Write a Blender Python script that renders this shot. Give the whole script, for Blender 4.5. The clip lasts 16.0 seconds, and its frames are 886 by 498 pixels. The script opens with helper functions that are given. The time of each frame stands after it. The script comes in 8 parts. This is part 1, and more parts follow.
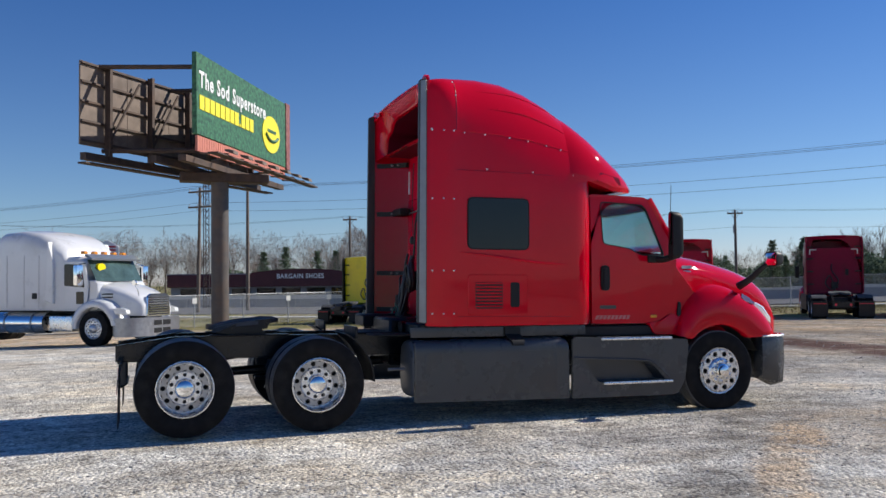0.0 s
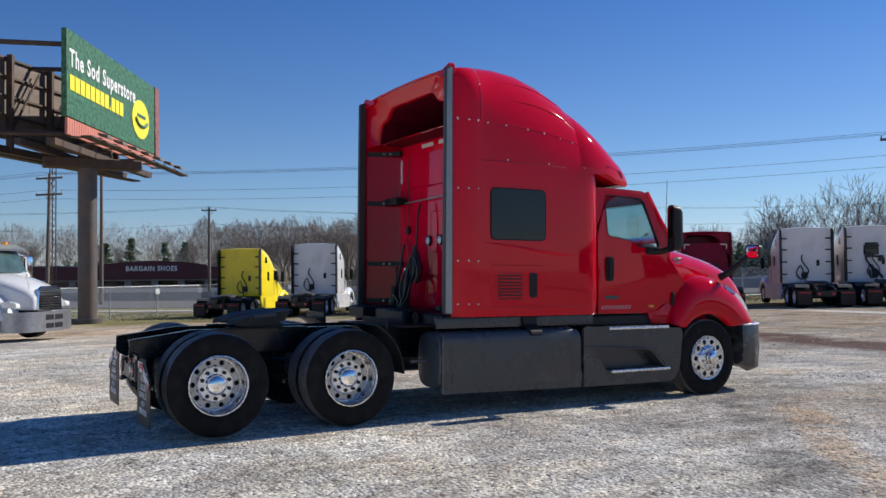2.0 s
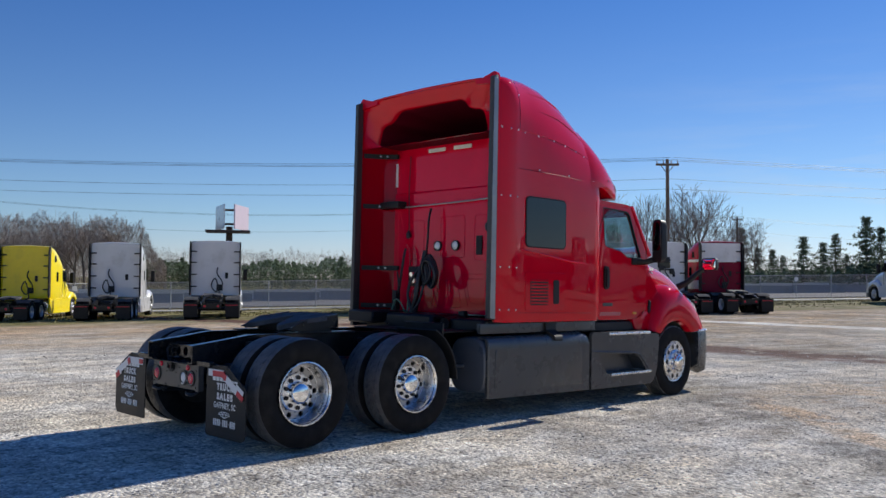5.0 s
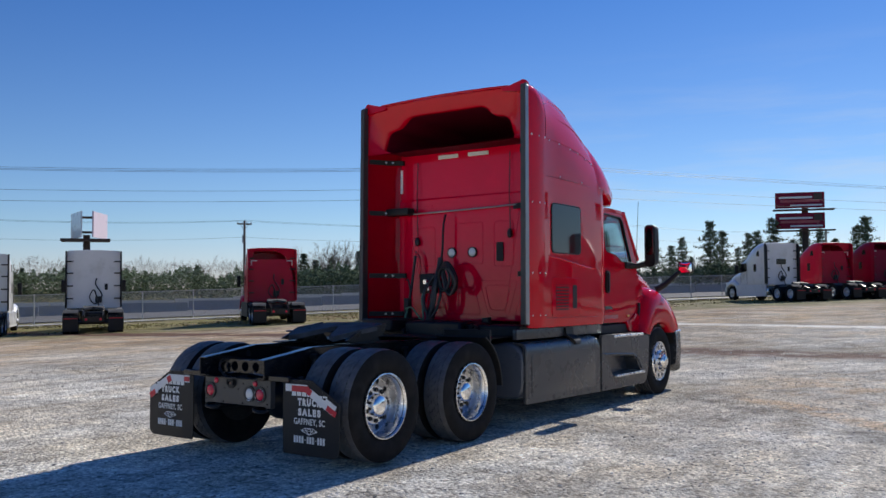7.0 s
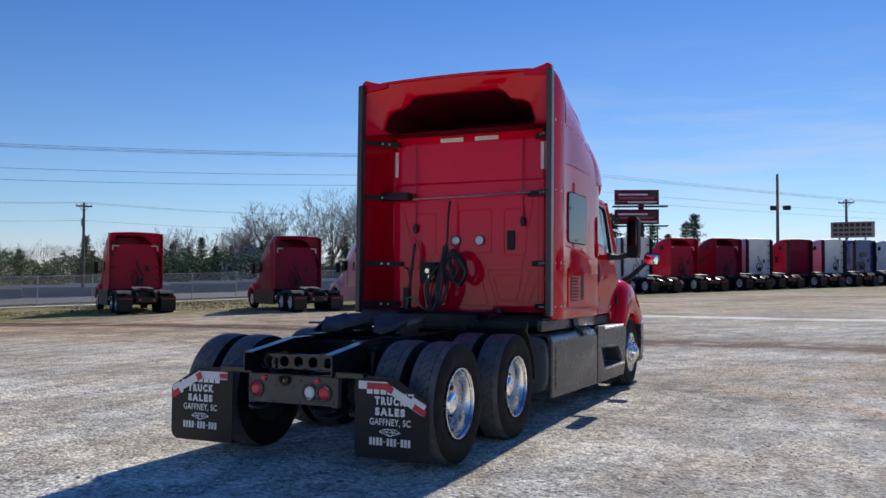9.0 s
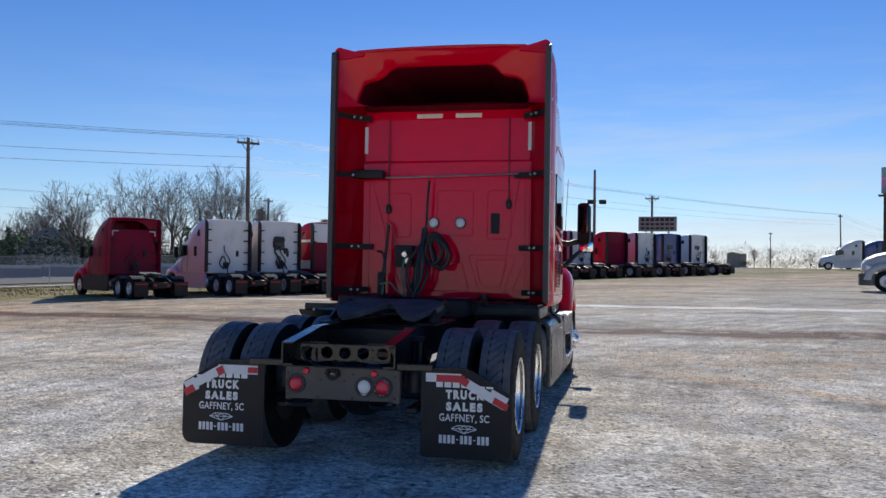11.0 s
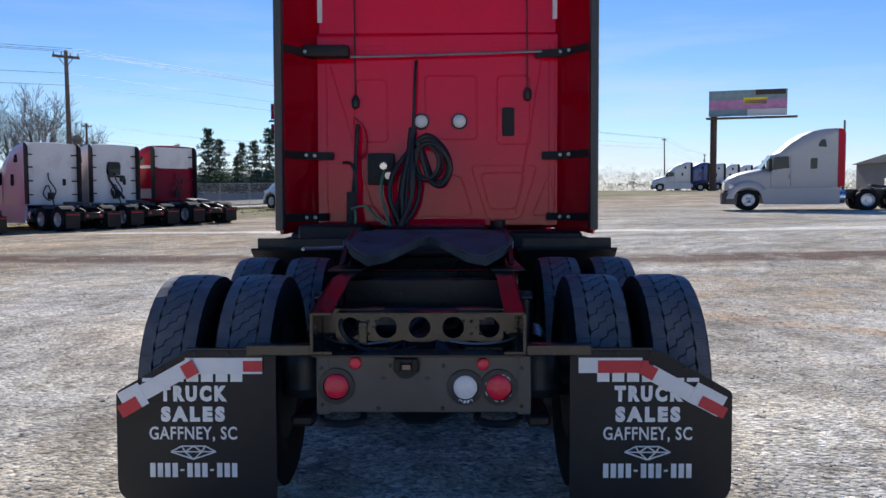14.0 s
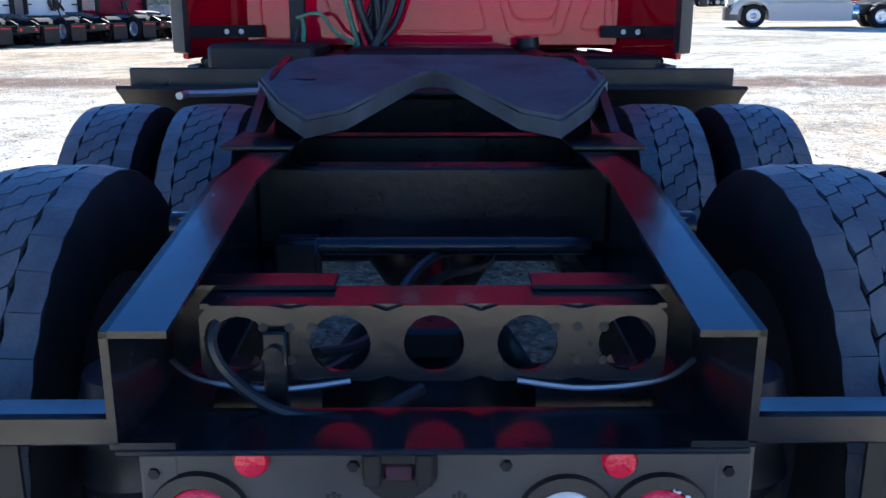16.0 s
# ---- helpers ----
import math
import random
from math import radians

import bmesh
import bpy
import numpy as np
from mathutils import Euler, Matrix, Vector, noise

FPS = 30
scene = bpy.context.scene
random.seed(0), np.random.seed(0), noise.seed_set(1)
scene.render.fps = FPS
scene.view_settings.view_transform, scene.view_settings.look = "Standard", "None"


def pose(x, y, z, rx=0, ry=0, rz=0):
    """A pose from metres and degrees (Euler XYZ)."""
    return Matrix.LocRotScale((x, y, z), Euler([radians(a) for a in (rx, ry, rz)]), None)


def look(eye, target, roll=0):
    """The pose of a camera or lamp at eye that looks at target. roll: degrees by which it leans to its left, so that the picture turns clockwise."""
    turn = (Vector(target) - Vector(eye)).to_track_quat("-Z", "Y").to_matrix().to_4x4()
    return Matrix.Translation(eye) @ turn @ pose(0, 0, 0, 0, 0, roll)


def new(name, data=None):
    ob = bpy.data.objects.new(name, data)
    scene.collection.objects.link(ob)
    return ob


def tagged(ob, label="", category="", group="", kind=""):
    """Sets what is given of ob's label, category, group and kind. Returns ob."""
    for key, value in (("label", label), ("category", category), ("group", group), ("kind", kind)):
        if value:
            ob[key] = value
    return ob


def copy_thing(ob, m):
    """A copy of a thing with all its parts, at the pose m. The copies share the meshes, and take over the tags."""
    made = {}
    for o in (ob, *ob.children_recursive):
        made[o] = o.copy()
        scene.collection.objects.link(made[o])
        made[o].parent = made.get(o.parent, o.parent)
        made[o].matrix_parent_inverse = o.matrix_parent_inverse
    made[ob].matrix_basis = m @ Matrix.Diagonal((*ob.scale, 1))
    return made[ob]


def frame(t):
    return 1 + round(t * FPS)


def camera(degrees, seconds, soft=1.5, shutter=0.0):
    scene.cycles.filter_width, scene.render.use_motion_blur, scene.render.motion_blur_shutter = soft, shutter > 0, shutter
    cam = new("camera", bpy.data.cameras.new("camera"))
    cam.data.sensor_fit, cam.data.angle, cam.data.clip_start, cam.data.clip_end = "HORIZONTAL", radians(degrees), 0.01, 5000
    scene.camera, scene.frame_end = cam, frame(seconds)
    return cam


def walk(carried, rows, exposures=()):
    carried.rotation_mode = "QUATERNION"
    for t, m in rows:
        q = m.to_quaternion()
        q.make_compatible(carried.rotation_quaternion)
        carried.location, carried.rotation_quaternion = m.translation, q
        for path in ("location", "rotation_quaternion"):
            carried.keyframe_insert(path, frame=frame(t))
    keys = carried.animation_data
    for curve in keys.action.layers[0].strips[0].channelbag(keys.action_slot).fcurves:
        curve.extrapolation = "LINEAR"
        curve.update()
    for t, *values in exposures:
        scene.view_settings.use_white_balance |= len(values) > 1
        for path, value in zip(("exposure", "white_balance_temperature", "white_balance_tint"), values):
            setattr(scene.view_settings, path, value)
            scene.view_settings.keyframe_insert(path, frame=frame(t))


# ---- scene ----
cam = camera(53.8, 16.0)
PATH = [
    (0, (-0.802, -0.123, 1.615), (-0.129, 1.759, 1.689), -0.7),
    (0.5, (-1.287, 0.074, 1.598), (-0.534, 1.925, 1.674), -0.9),
    (1, (-1.721, 0.325, 1.579), (-0.886, 2.141, 1.652), -1.1),
    (1.5, (-2.174, 0.586, 1.585), (-1.259, 2.364, 1.649), -0.9),
    (2, (-2.65, 0.835, 1.603), (-1.655, 2.569, 1.658), -0.6),
    (2.5, (-3.058, 1.174, 1.608), (-1.99, 2.864, 1.658), -0.2),
    (3, (-3.537, 1.441, 1.597), (-2.397, 3.083, 1.649), 0.0),
    (3.5, (-3.978, 1.72, 1.593), (-2.766, 3.31, 1.648), 0.2),
    (4, (-4.422, 2.048, 1.575), (-3.138, 3.581, 1.636), 0.5),
    (6.5, (-6.329, 4.127, 1.642), (-4.715, 5.305, 1.719), -0.3),
    (7, (-6.586, 4.518, 1.61), (-4.936, 5.645, 1.692), -0.5),
    (7.5, (-6.795, 4.968, 1.614), (-5.105, 6.034, 1.688), -0.6),
    (8, (-6.956, 5.484, 1.607), (-5.221, 6.477, 1.674), -0.7),
    (8.5, (-7.139, 6.054, 1.611), (-5.354, 6.954, 1.674), -0.4),
    (11, (-7.21, 8.765, 1.545), (-5.246, 9.146, 1.579), 0.8),
    (11.5, (-6.946, 9.256, 1.506), (-4.966, 9.534, 1.532), -0.0),
    (12, (-6.748, 9.693, 1.514), (-4.758, 9.885, 1.516), -0.0),
    (12.5, (-6.327, 10.094, 1.518), (-4.331, 10.209, 1.499), -0.2),
    (13, (-5.785, 10.366, 1.507), (-3.787, 10.431, 1.464), -0.2),
    (13.5, (-5.168, 10.577, 1.483), (-3.17, 10.601, 1.404), -0.2),
    (14, (-4.515, 10.668, 1.434), (-2.519, 10.665, 1.304), -0.2),
    (14.5, (-3.836, 10.78, 1.393), (-1.846, 10.747, 1.198), -0.3),
    (15, (-3.185, 10.779, 1.366), (-1.204, 10.722, 1.092), -0.3),
    (15.5, (-2.583, 10.752, 1.356), (-0.619, 10.693, 0.983), -0.2),
    (16, (-2.045, 10.788, 1.354), (-0.118, 10.731, 0.82), 0.1),
]
walk(cam, [(t, look(eye, target, roll)) for t, eye, target, roll in PATH],
     [(0, 0.0, 6500, 10), (13.5, 0.10, 6500, 10), (14, 0.25, 6480, 10), (14.5, 0.48, 6440, 9), (15, 0.72, 6380, 8), (15.5, 1.08, 6300, 6), (16, 1.55, 6200, 5)])

# ---- light ----
SUN_ELEV, SUN_AZ = 34.5, 1.0   # degrees; azimuth from +x towards +y
sun = new("sun", bpy.data.lights.new("sun", "SUN"))
sun.data.energy, sun.data.angle, sun.data.color = 5.6, radians(0.53), (1.0, 0.95, 0.87)
_d = Vector((math.cos(radians(SUN_ELEV)) * math.cos(radians(SUN_AZ)), math.cos(radians(SUN_ELEV)) * math.sin(radians(SUN_AZ)), math.sin(radians(SUN_ELEV))))
sun.matrix_world = look(_d * 60, (0, 0, 0))

world = bpy.data.worlds.new("world")
scene.world = world
world.use_nodes = True
_nt = world.node_tree
_bg = _nt.nodes["Background"]
_sky = _nt.nodes.new("ShaderNodeTexSky")
_sky.sky_type, _sky.sun_disc = "NISHITA", False
_sky.sun_elevation, _sky.sun_rotation = radians(SUN_ELEV), radians(90 - SUN_AZ)
_sky.air_density, _sky.dust_density, _sky.ozone_density, _sky.altitude = 1.0, 0.1, 2.2, 800
_hs = _nt.nodes.new("ShaderNodeMixRGB")   # a deeper, slightly violet winter blue
_hs.blend_type = "MULTIPLY"
_hs.inputs["Fac"].default_value = 1.0
_el = _nt.nodes.new("ShaderNodeValToRGB")   # paler and greener towards the horizon
_el.color_ramp.elements[0].position, _el.color_ramp.elements[1].position = 0.07, 0.40
_e0 = _el.color_ramp.elements.new(0.0)
_e0.color = (0.84, 0.87, 1.20, 1)
_el.color_ramp.elements[1].color, _el.color_ramp.elements[2].color = (0.72, 0.88, 1.12, 1), (0.26, 0.62, 1.16, 1)
_nt.links.new(_sky.outputs[0], _hs.inputs["Color1"])
# thin high cloud low over the horizon, towards the sun
_tc = _nt.nodes.new("ShaderNodeTexCoord")
_mp = _nt.nodes.new("ShaderNodeMapping")
_mp.inputs["Scale"].default_value = (1.6, 1.6, 14.0)
_mp.inputs["Rotation"].default_value = (0, 0.05, 0.4)
_cn = _nt.nodes.new("ShaderNodeTexNoise")
_cn.inputs["Scale"].default_value, _cn.inputs["Detail"].default_value, _cn.inputs["Roughness"].default_value = 2.2, 9, 0.62
_cr = _nt.nodes.new("ShaderNodeValToRGB")
_cr.color_ramp.elements[0].position, _cr.color_ramp.elements[1].position = 0.47, 0.85
_sx = _nt.nodes.new("ShaderNodeSeparateXYZ")
_nt.links.new(_sx.outputs[2], _el.inputs["Fac"])
_nt.links.new(_el.outputs[0], _hs.inputs["Color2"])
_band = _nt.nodes.new("ShaderNodeMapRange")
_band.inputs["From Min"].default_value, _band.inputs["From Max"].default_value = 0.27, 0.04
_side = _nt.nodes.new("ShaderNodeMapRange")
_side.inputs["From Min"].default_value, _side.inputs["From Max"].default_value = 0.80, 1.0
_m1, _m2 = _nt.nodes.new("ShaderNodeMath"), _nt.nodes.new("ShaderNodeMath")
_m1.operation = _m2.operation = "MULTIPLY"
_mix = _nt.nodes.new("ShaderNodeMixRGB")
_mix.inputs["Color2"].default_value = (7.2, 7.8, 8.4, 1)
for _a, _b in ((_tc.outputs["Generated"], _mp.inputs["Vector"]), (_mp.outputs[0], _cn.inputs["Vector"]), (_cn.outputs["Fac"], _cr.inputs["Fac"]),
               (_tc.outputs["Generated"], _sx.inputs[0]), (_sx.outputs[2], _band.inputs["Value"]), (_sx.outputs[0], _side.inputs["Value"]),
               (_band.outputs[0], _m1.inputs[0]), (_side.outputs[0], _m1.inputs[1]), (_m1.outputs[0], _m2.inputs[0]), (_cr.outputs["Color"], _m2.inputs[1]),
               (_m2.outputs[0], _mix.inputs["Fac"]), (_hs.outputs[0], _mix.inputs["Color1"]), (_mix.outputs[0], _bg.inputs[0])):
    _nt.links.new(_a, _b)
_bg.inputs[1].default_value = 0.086


# ---- materials ----
def mat(name, col, rough=0.5, metal=0.0, var=0.12, scale=6.0, bump=0.0, bscale=60.0, coat=0.0, spec=0.5, dirt=None, dscale=1.5, dlow=0.5, dhigh=0.75, island=0.0, rvar=0.0, coat_ior=1.5, bdist=0.01):
    """A procedural surface: base colour with fine and broad variation, stains of colour dirt, and a fine relief."""
    m = bpy.data.materials.new(name)
    m.use_nodes = True
    nt = m.node_tree
    b = nt.nodes["Principled BSDF"]
    b.inputs["Roughness"].default_value, b.inputs["Metallic"].default_value = rough, metal
    b.inputs["Coat Weight"].default_value, b.inputs["Coat Roughness"].default_value = coat, 0.025
    b.inputs["Coat IOR"].default_value = coat_ior
    b.inputs["Specular IOR Level"].default_value = spec
    tc = nt.nodes.new("ShaderNodeTexCoord")
    n1 = nt.nodes.new("ShaderNodeTexNoise")
    n1.inputs["Scale"].default_value, n1.inputs["Detail"].default_value, n1.inputs["Roughness"].default_value = scale, 8, 0.65
    nt.links.new(tc.outputs["Object"], n1.inputs["Vector"])
    r = nt.nodes.new("ShaderNodeValToRGB")
    r.color_ramp.elements[0].position, r.color_ramp.elements[1].position = 0.3, 0.7
    r.color_ramp.elements[0].color = (*[max(0, c * (1 - var)) for c in col], 1)
    r.color_ramp.elements[1].color = (*[min(1, c * (1 + var)) for c in col], 1)
    nt.links.new(n1.outputs["Fac"], r.inputs["Fac"])
    out = r.outputs["Color"]
    if island:
        g = nt.nodes.new("ShaderNodeNewGeometry")
        h = nt.nodes.new("ShaderNodeHueSaturation")
        ma = nt.nodes.new("ShaderNodeMapRange")
        ma.inputs["To Min"].default_value, ma.inputs["To Max"].default_value = 1 - island, 1 + island
        nt.links.new(g.outputs["Random Per Island"], ma.inputs["Value"])
        nt.links.new(ma.outputs["Result"], h.inputs["Value"])
        nt.links.new(out, h.inputs["Color"])
        out = h.outputs["Color"]
    if dirt:
        n2 = nt.nodes.new("ShaderNodeTexNoise")
        n2.inputs["Scale"].default_value, n2.inputs["Detail"].default_value = dscale, 6
        nt.links.new(tc.outputs["Object"], n2.inputs["Vector"])
        r2 = nt.nodes.new("ShaderNodeValToRGB")
        r2.color_ramp.elements[0].position, r2.color_ramp.elements[1].position = dlow, dhigh
        nt.links.new(n2.outputs["Fac"], r2.inputs["Fac"])
        mx = nt.nodes.new("ShaderNodeMixRGB")
        mx.inputs["Color2"].default_value = (*dirt, 1)
        nt.links.new(r2.outputs["Color"], mx.inputs["Fac"])
        nt.links.new(out, mx.inputs["Color1"])
        out = mx.outputs["Color"]
    nt.links.new(out, b.inputs["Base Color"])
    if rvar:
        mr = nt.nodes.new("ShaderNodeMapRange")
        mr.inputs["From Min"].default_value, mr.inputs["From Max"].default_value = 0.3, 0.7
        mr.inputs["To Min"].default_value, mr.inputs["To Max"].default_value = max(0.02, rough - rvar), min(1, rough + rvar)
        nt.links.new(n1.outputs["Fac"], mr.inputs["Value"])
        nt.links.new(mr.outputs["Result"], b.inputs["Roughness"])
    if bump:
        n3 = nt.nodes.new("ShaderNodeTexNoise")
        n3.inputs["Scale"].default_value, n3.inputs["Detail"].default_value = bscale, 4
        nt.links.new(tc.outputs["Object"], n3.inputs["Vector"])
        bp = nt.nodes.new("ShaderNodeBump")
        bp.inputs["Strength"].default_value, bp.inputs["Distance"].default_value = bump, bdist
        nt.links.new(n3.outputs["Fac"], bp.inputs["Height"])
        nt.links.new(bp.outputs["Normal"], b.inputs["Normal"])
    return m


M = {}
M["red"] = mat("red_paint", (0.56, 0.0006, 0.015), 0.34, 0, 0.05, 1.2, 0.05, 1.6, coat=1.0, spec=0.0, dirt=(0.52, 0.001, 0.015), dscale=0.8, rvar=0.05, coat_ior=1.38)
# darker copy of the body red; shade between the extenders is in its colour
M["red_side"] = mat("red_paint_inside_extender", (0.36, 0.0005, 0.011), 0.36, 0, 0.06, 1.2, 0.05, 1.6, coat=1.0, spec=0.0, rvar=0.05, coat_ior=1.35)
# wavy body red, its base brightened to paint in glare on the back wall
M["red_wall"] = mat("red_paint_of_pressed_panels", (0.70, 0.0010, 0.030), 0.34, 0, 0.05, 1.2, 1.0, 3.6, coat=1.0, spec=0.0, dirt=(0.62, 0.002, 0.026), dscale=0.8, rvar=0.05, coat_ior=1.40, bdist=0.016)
# body red darkened; the roof hollow's shade is painted in
M["red_alcove_shade"] = mat("unpolished_maroon_lining", (0.11, 0.0015, 0.014), 0.65, 0, 0.12, 2.0, 0.1, 20, spec=0.1)
M["red_dull"] = mat("dull_red_paint", (0.22, 0.002, 0.028), 0.4, 0, 0.12, 1.5, coat=0.15, spec=0.06, dirt=(0.16, 0.006, 0.024), rvar=0.08)
M["red_bright"] = mat("bright_red_paint", (0.46, 0.004, 0.030), 0.35, 0, 0.1, 1.5, coat=0.2, spec=0.06, dirt=(0.40, 0.008, 0.02), rvar=0.06)
M["white"] = mat("white_paint", (0.72, 0.72, 0.72), 0.3, 0, 0.04, 1.5, coat=0.8, dirt=(0.55, 0.54, 0.51), dscale=0.9, dlow=0.55, dhigh=0.8, rvar=0.05)
M["pinkish"] = mat("faded_pink_white_paint", (0.62, 0.44, 0.47), 0.35, 0, 0.05, 1.5, coat=0.6, dirt=(0.55, 0.42, 0.43), rvar=0.05)
# white paint greyed down; the broadside tractor's shade is in its colour
M["white_in_shade"] = mat("greyish_white_paint", (0.43, 0.44, 0.445), 0.4, 0, 0.05, 1.5, coat=0.3, spec=0.3, dirt=(0.42, 0.42, 0.41), rvar=0.05)
M["cream"] = mat("cream_paint", (0.66, 0.67, 0.58), 0.35, 0, 0.05, 1.5, coat=0.6, dirt=(0.55, 0.56, 0.42), rvar=0.05)
M["yellow"] = mat("yellow_paint", (0.90, 0.72, 0.004), 0.35, 0, 0.06, 1.5, coat=0.4, spec=0.3, dirt=(0.75, 0.6, 0.01), rvar=0.05)
M["blue"] = mat("blue_paint", (0.02, 0.05, 0.22), 0.35, 0, 0.1, 1.5, coat=0.8, rvar=0.05)
M["plastic"] = mat("grey_plastic", (0.042, 0.046, 0.052), 0.27, 0, 0.12, 2.0, 0.06, 90, spec=0.6, dirt=(0.058, 0.058, 0.058), dscale=1.1, dlow=0.5, dhigh=0.85, rvar=0.08)
# the blue in this grey paints the sky's reflection on the tank end
M["tank"] = mat("blue_grey_tank", (0.070, 0.082, 0.105), 0.32, 0, 0.12, 2.0, 0.05, 60, spec=0.5, rvar=0.08)
M["plastic_dark"] = mat("black_plastic", (0.017, 0.017, 0.018), 0.5, 0, 0.2, 4.0, 0.06, 120, spec=0.25, rvar=0.1)
M["fender_plastic"] = mat("weathered_fender_plastic", (0.10, 0.10, 0.102), 0.85, 0, 0.2, 4.0, 0.06, 60, spec=0.03)
M["flange"] = mat("satin_grey_flange", (0.30, 0.31, 0.31), 0.38, 0.5, 0.12, 6)
M["trim"] = mat("rubber_trim", (0.04, 0.041, 0.042), 0.5, 0, 0.15, 6, 0.05, 90)
M["frame"] = mat("black_chassis_paint", (0.007, 0.008, 0.010), 0.34, 0, 0.3, 5, 0.12, 40, spec=0.35, coat=0.0, dirt=(0.035, 0.033, 0.03), dscale=3, dlow=0.58, dhigh=0.9, rvar=0.12)
# black lifted towards grey to paint in light bounced off the ground
M["panel"] = mat("dusty_black_tail_panel", (0.050, 0.050, 0.051), 0.40, 0, 0.2, 4, 0.05, 60, spec=0.5, dirt=(0.080, 0.077, 0.074), dscale=3, rvar=0.08)
M["frame_gloss"] = mat("glossy_black_paint", (0.010, 0.011, 0.013), 0.2, 0, 0.3, 4, 0.1, 14, coat=0.12, spec=0.4, rvar=0.08)
M["rubber"] = mat("tyre_rubber", (0.013, 0.013, 0.014), 0.7, 0, 0.25, 9, 0.12, 70, spec=0.1, dirt=(0.035, 0.033, 0.03), dscale=5, dlow=0.5, dhigh=0.9)
M["tread"] = mat("worn_tread_rubber", (0.095, 0.095, 0.10), 0.5, 0, 0.3, 14, 0.3, 90, dirt=(0.15, 0.145, 0.14), dscale=9, dlow=0.45, dhigh=0.85, island=0.12)
M["alu"] = mat("polished_aluminium", (0.80, 0.81, 0.83), 0.28, 1.0, 0.06, 8, 0.02, 30, rvar=0.08, dirt=(0.5, 0.5, 0.5), dscale=6, dlow=0.6, dhigh=0.9)
M["wheel_alu"] = mat("dull_wheel_aluminium", (0.66, 0.66, 0.67), 0.42, 0.9, 0.1, 8, rvar=0.1)
# mirror metal darkened; the dark reflection is put into its colour
M["mirror_dark"] = mat("dark_mirror_glass", (0.07, 0.075, 0.08), 0.04, 1.0, 0.02, 5)
# darker copy of the rim metal; the dish's shade is in its colour
M["disc_alu_shaded"] = mat("cast_wheel_aluminium", (0.42, 0.42, 0.43), 0.34, 0.9, 0.15, 8, rvar=0.1)
M["chrome"] = mat("chrome", (0.88, 0.89, 0.9), 0.06, 1.0, 0.02, 5, rvar=0.03)
M["steel"] = mat("dull_steel", (0.35, 0.35, 0.36), 0.4, 0.9, 0.15, 8, 0.05, 60, rvar=0.1)
M["grease"] = mat("greasy_dark_steel", (0.085, 0.088, 0.094), 0.7, 0, 0.3, 5, 0.1, 40, spec=0.12, dirt=(0.03, 0.03, 0.031), dscale=3)
M["drum"] = mat("brake_drum_iron", (0.03, 0.028, 0.027), 0.7, 0.2, 0.3, 12, 0.1, 60)
M["glass_dark"] = mat("tinted_glass", (0.006, 0.008, 0.010), 0.03, 0, 0.05, 3, spec=0.5)
M["white_mark"] = mat("white_lettering", (0.78, 0.78, 0.76), 0.55, 0, 0.06, 20, dirt=(0.55, 0.54, 0.5), dscale=14, dlow=0.55, dhigh=0.85)
M["tape_white"] = mat("reflective_white_tape", (0.70, 0.71, 0.72), 0.4, 0, 0.05, 25, 0.05, 300)
M["faded_print"] = mat("faded_pink_print", (0.50, 0.17, 0.17), 0.4, 0, 0.25, 25)
M["tape_red"] = mat("reflective_red_tape", (0.50, 0.012, 0.030), 0.4, 0, 0.08, 25, 0.05, 300)
M["lens_red"] = mat("red_lens", (0.66, 0.006, 0.040), 0.25, 0, 0.1, 60, 0.3, 160, coat=0.3)
M["smoked"] = mat("smoked_lens", (0.07, 0.025, 0.03), 0.12, 0, 0.3, 12, coat=0.6)
M["lens_white"] = mat("clear_lens", (0.70, 0.71, 0.70), 0.15, 0, 0.08, 50, 0.2, 120, coat=1.0)
M["amber"] = mat("amber_lens", (0.75, 0.28, 0.02), 0.2, 0, 0.1, 40, coat=1.0)
M["hose"] = mat("black_hose_rubber", (0.016, 0.016, 0.017), 0.45, 0, 0.2, 20, 0.1, 80)
M["hose_green"] = mat("green_hose", (0.10, 0.22, 0.13), 0.45, 0, 0.2, 20)
M["seat"] = mat("grey_seat_cloth", (0.12, 0.12, 0.13), 0.85, 0, 0.2, 10, 0.2, 150)
M["flap"] = mat("mudflap_rubber", (0.012, 0.012, 0.013), 0.5, 0, 0.2, 4, 0.06, 60, spec=0.3, dirt=(0.024, 0.023, 0.022), dscale=2.5, dlow=0.45, dhigh=0.85, rvar=0.08)


def glass(name, tint):
    m = bpy.data.materials.new(name)
    m.use_nodes = True
    b = m.node_tree.nodes["Principled BSDF"]
    b.inputs["Base Color"].default_value = (*tint, 1)
    b.inputs["Roughness"].default_value, b.inputs["Transmission Weight"].default_value, b.inputs["IOR"].default_value = 0.02, 1.0, 1.45
    return m


M["glass"] = glass("window_glass", (0.55, 0.68, 0.66))


# ---- mesh tools ----
def part(name, bm, material, parent=None, label="", smooth=38, sub=0):
    bmesh.ops.recalc_face_normals(bm, faces=bm.faces)
    me = bpy.data.meshes.new(name)
    bm.to_mesh(me)
    bm.free()
    me.shade_smooth()
    if smooth < 180:
        me.set_sharp_from_angle(angle=radians(smooth))
    me.materials.append(material)
    ob = new(name, me)
    if parent:
        ob.parent = parent
    if label:
        tagged(ob, label)
    if sub:
        md = ob.modifiers.new("smooth", "SUBSURF")
        md.levels = md.render_levels = sub
    return ob


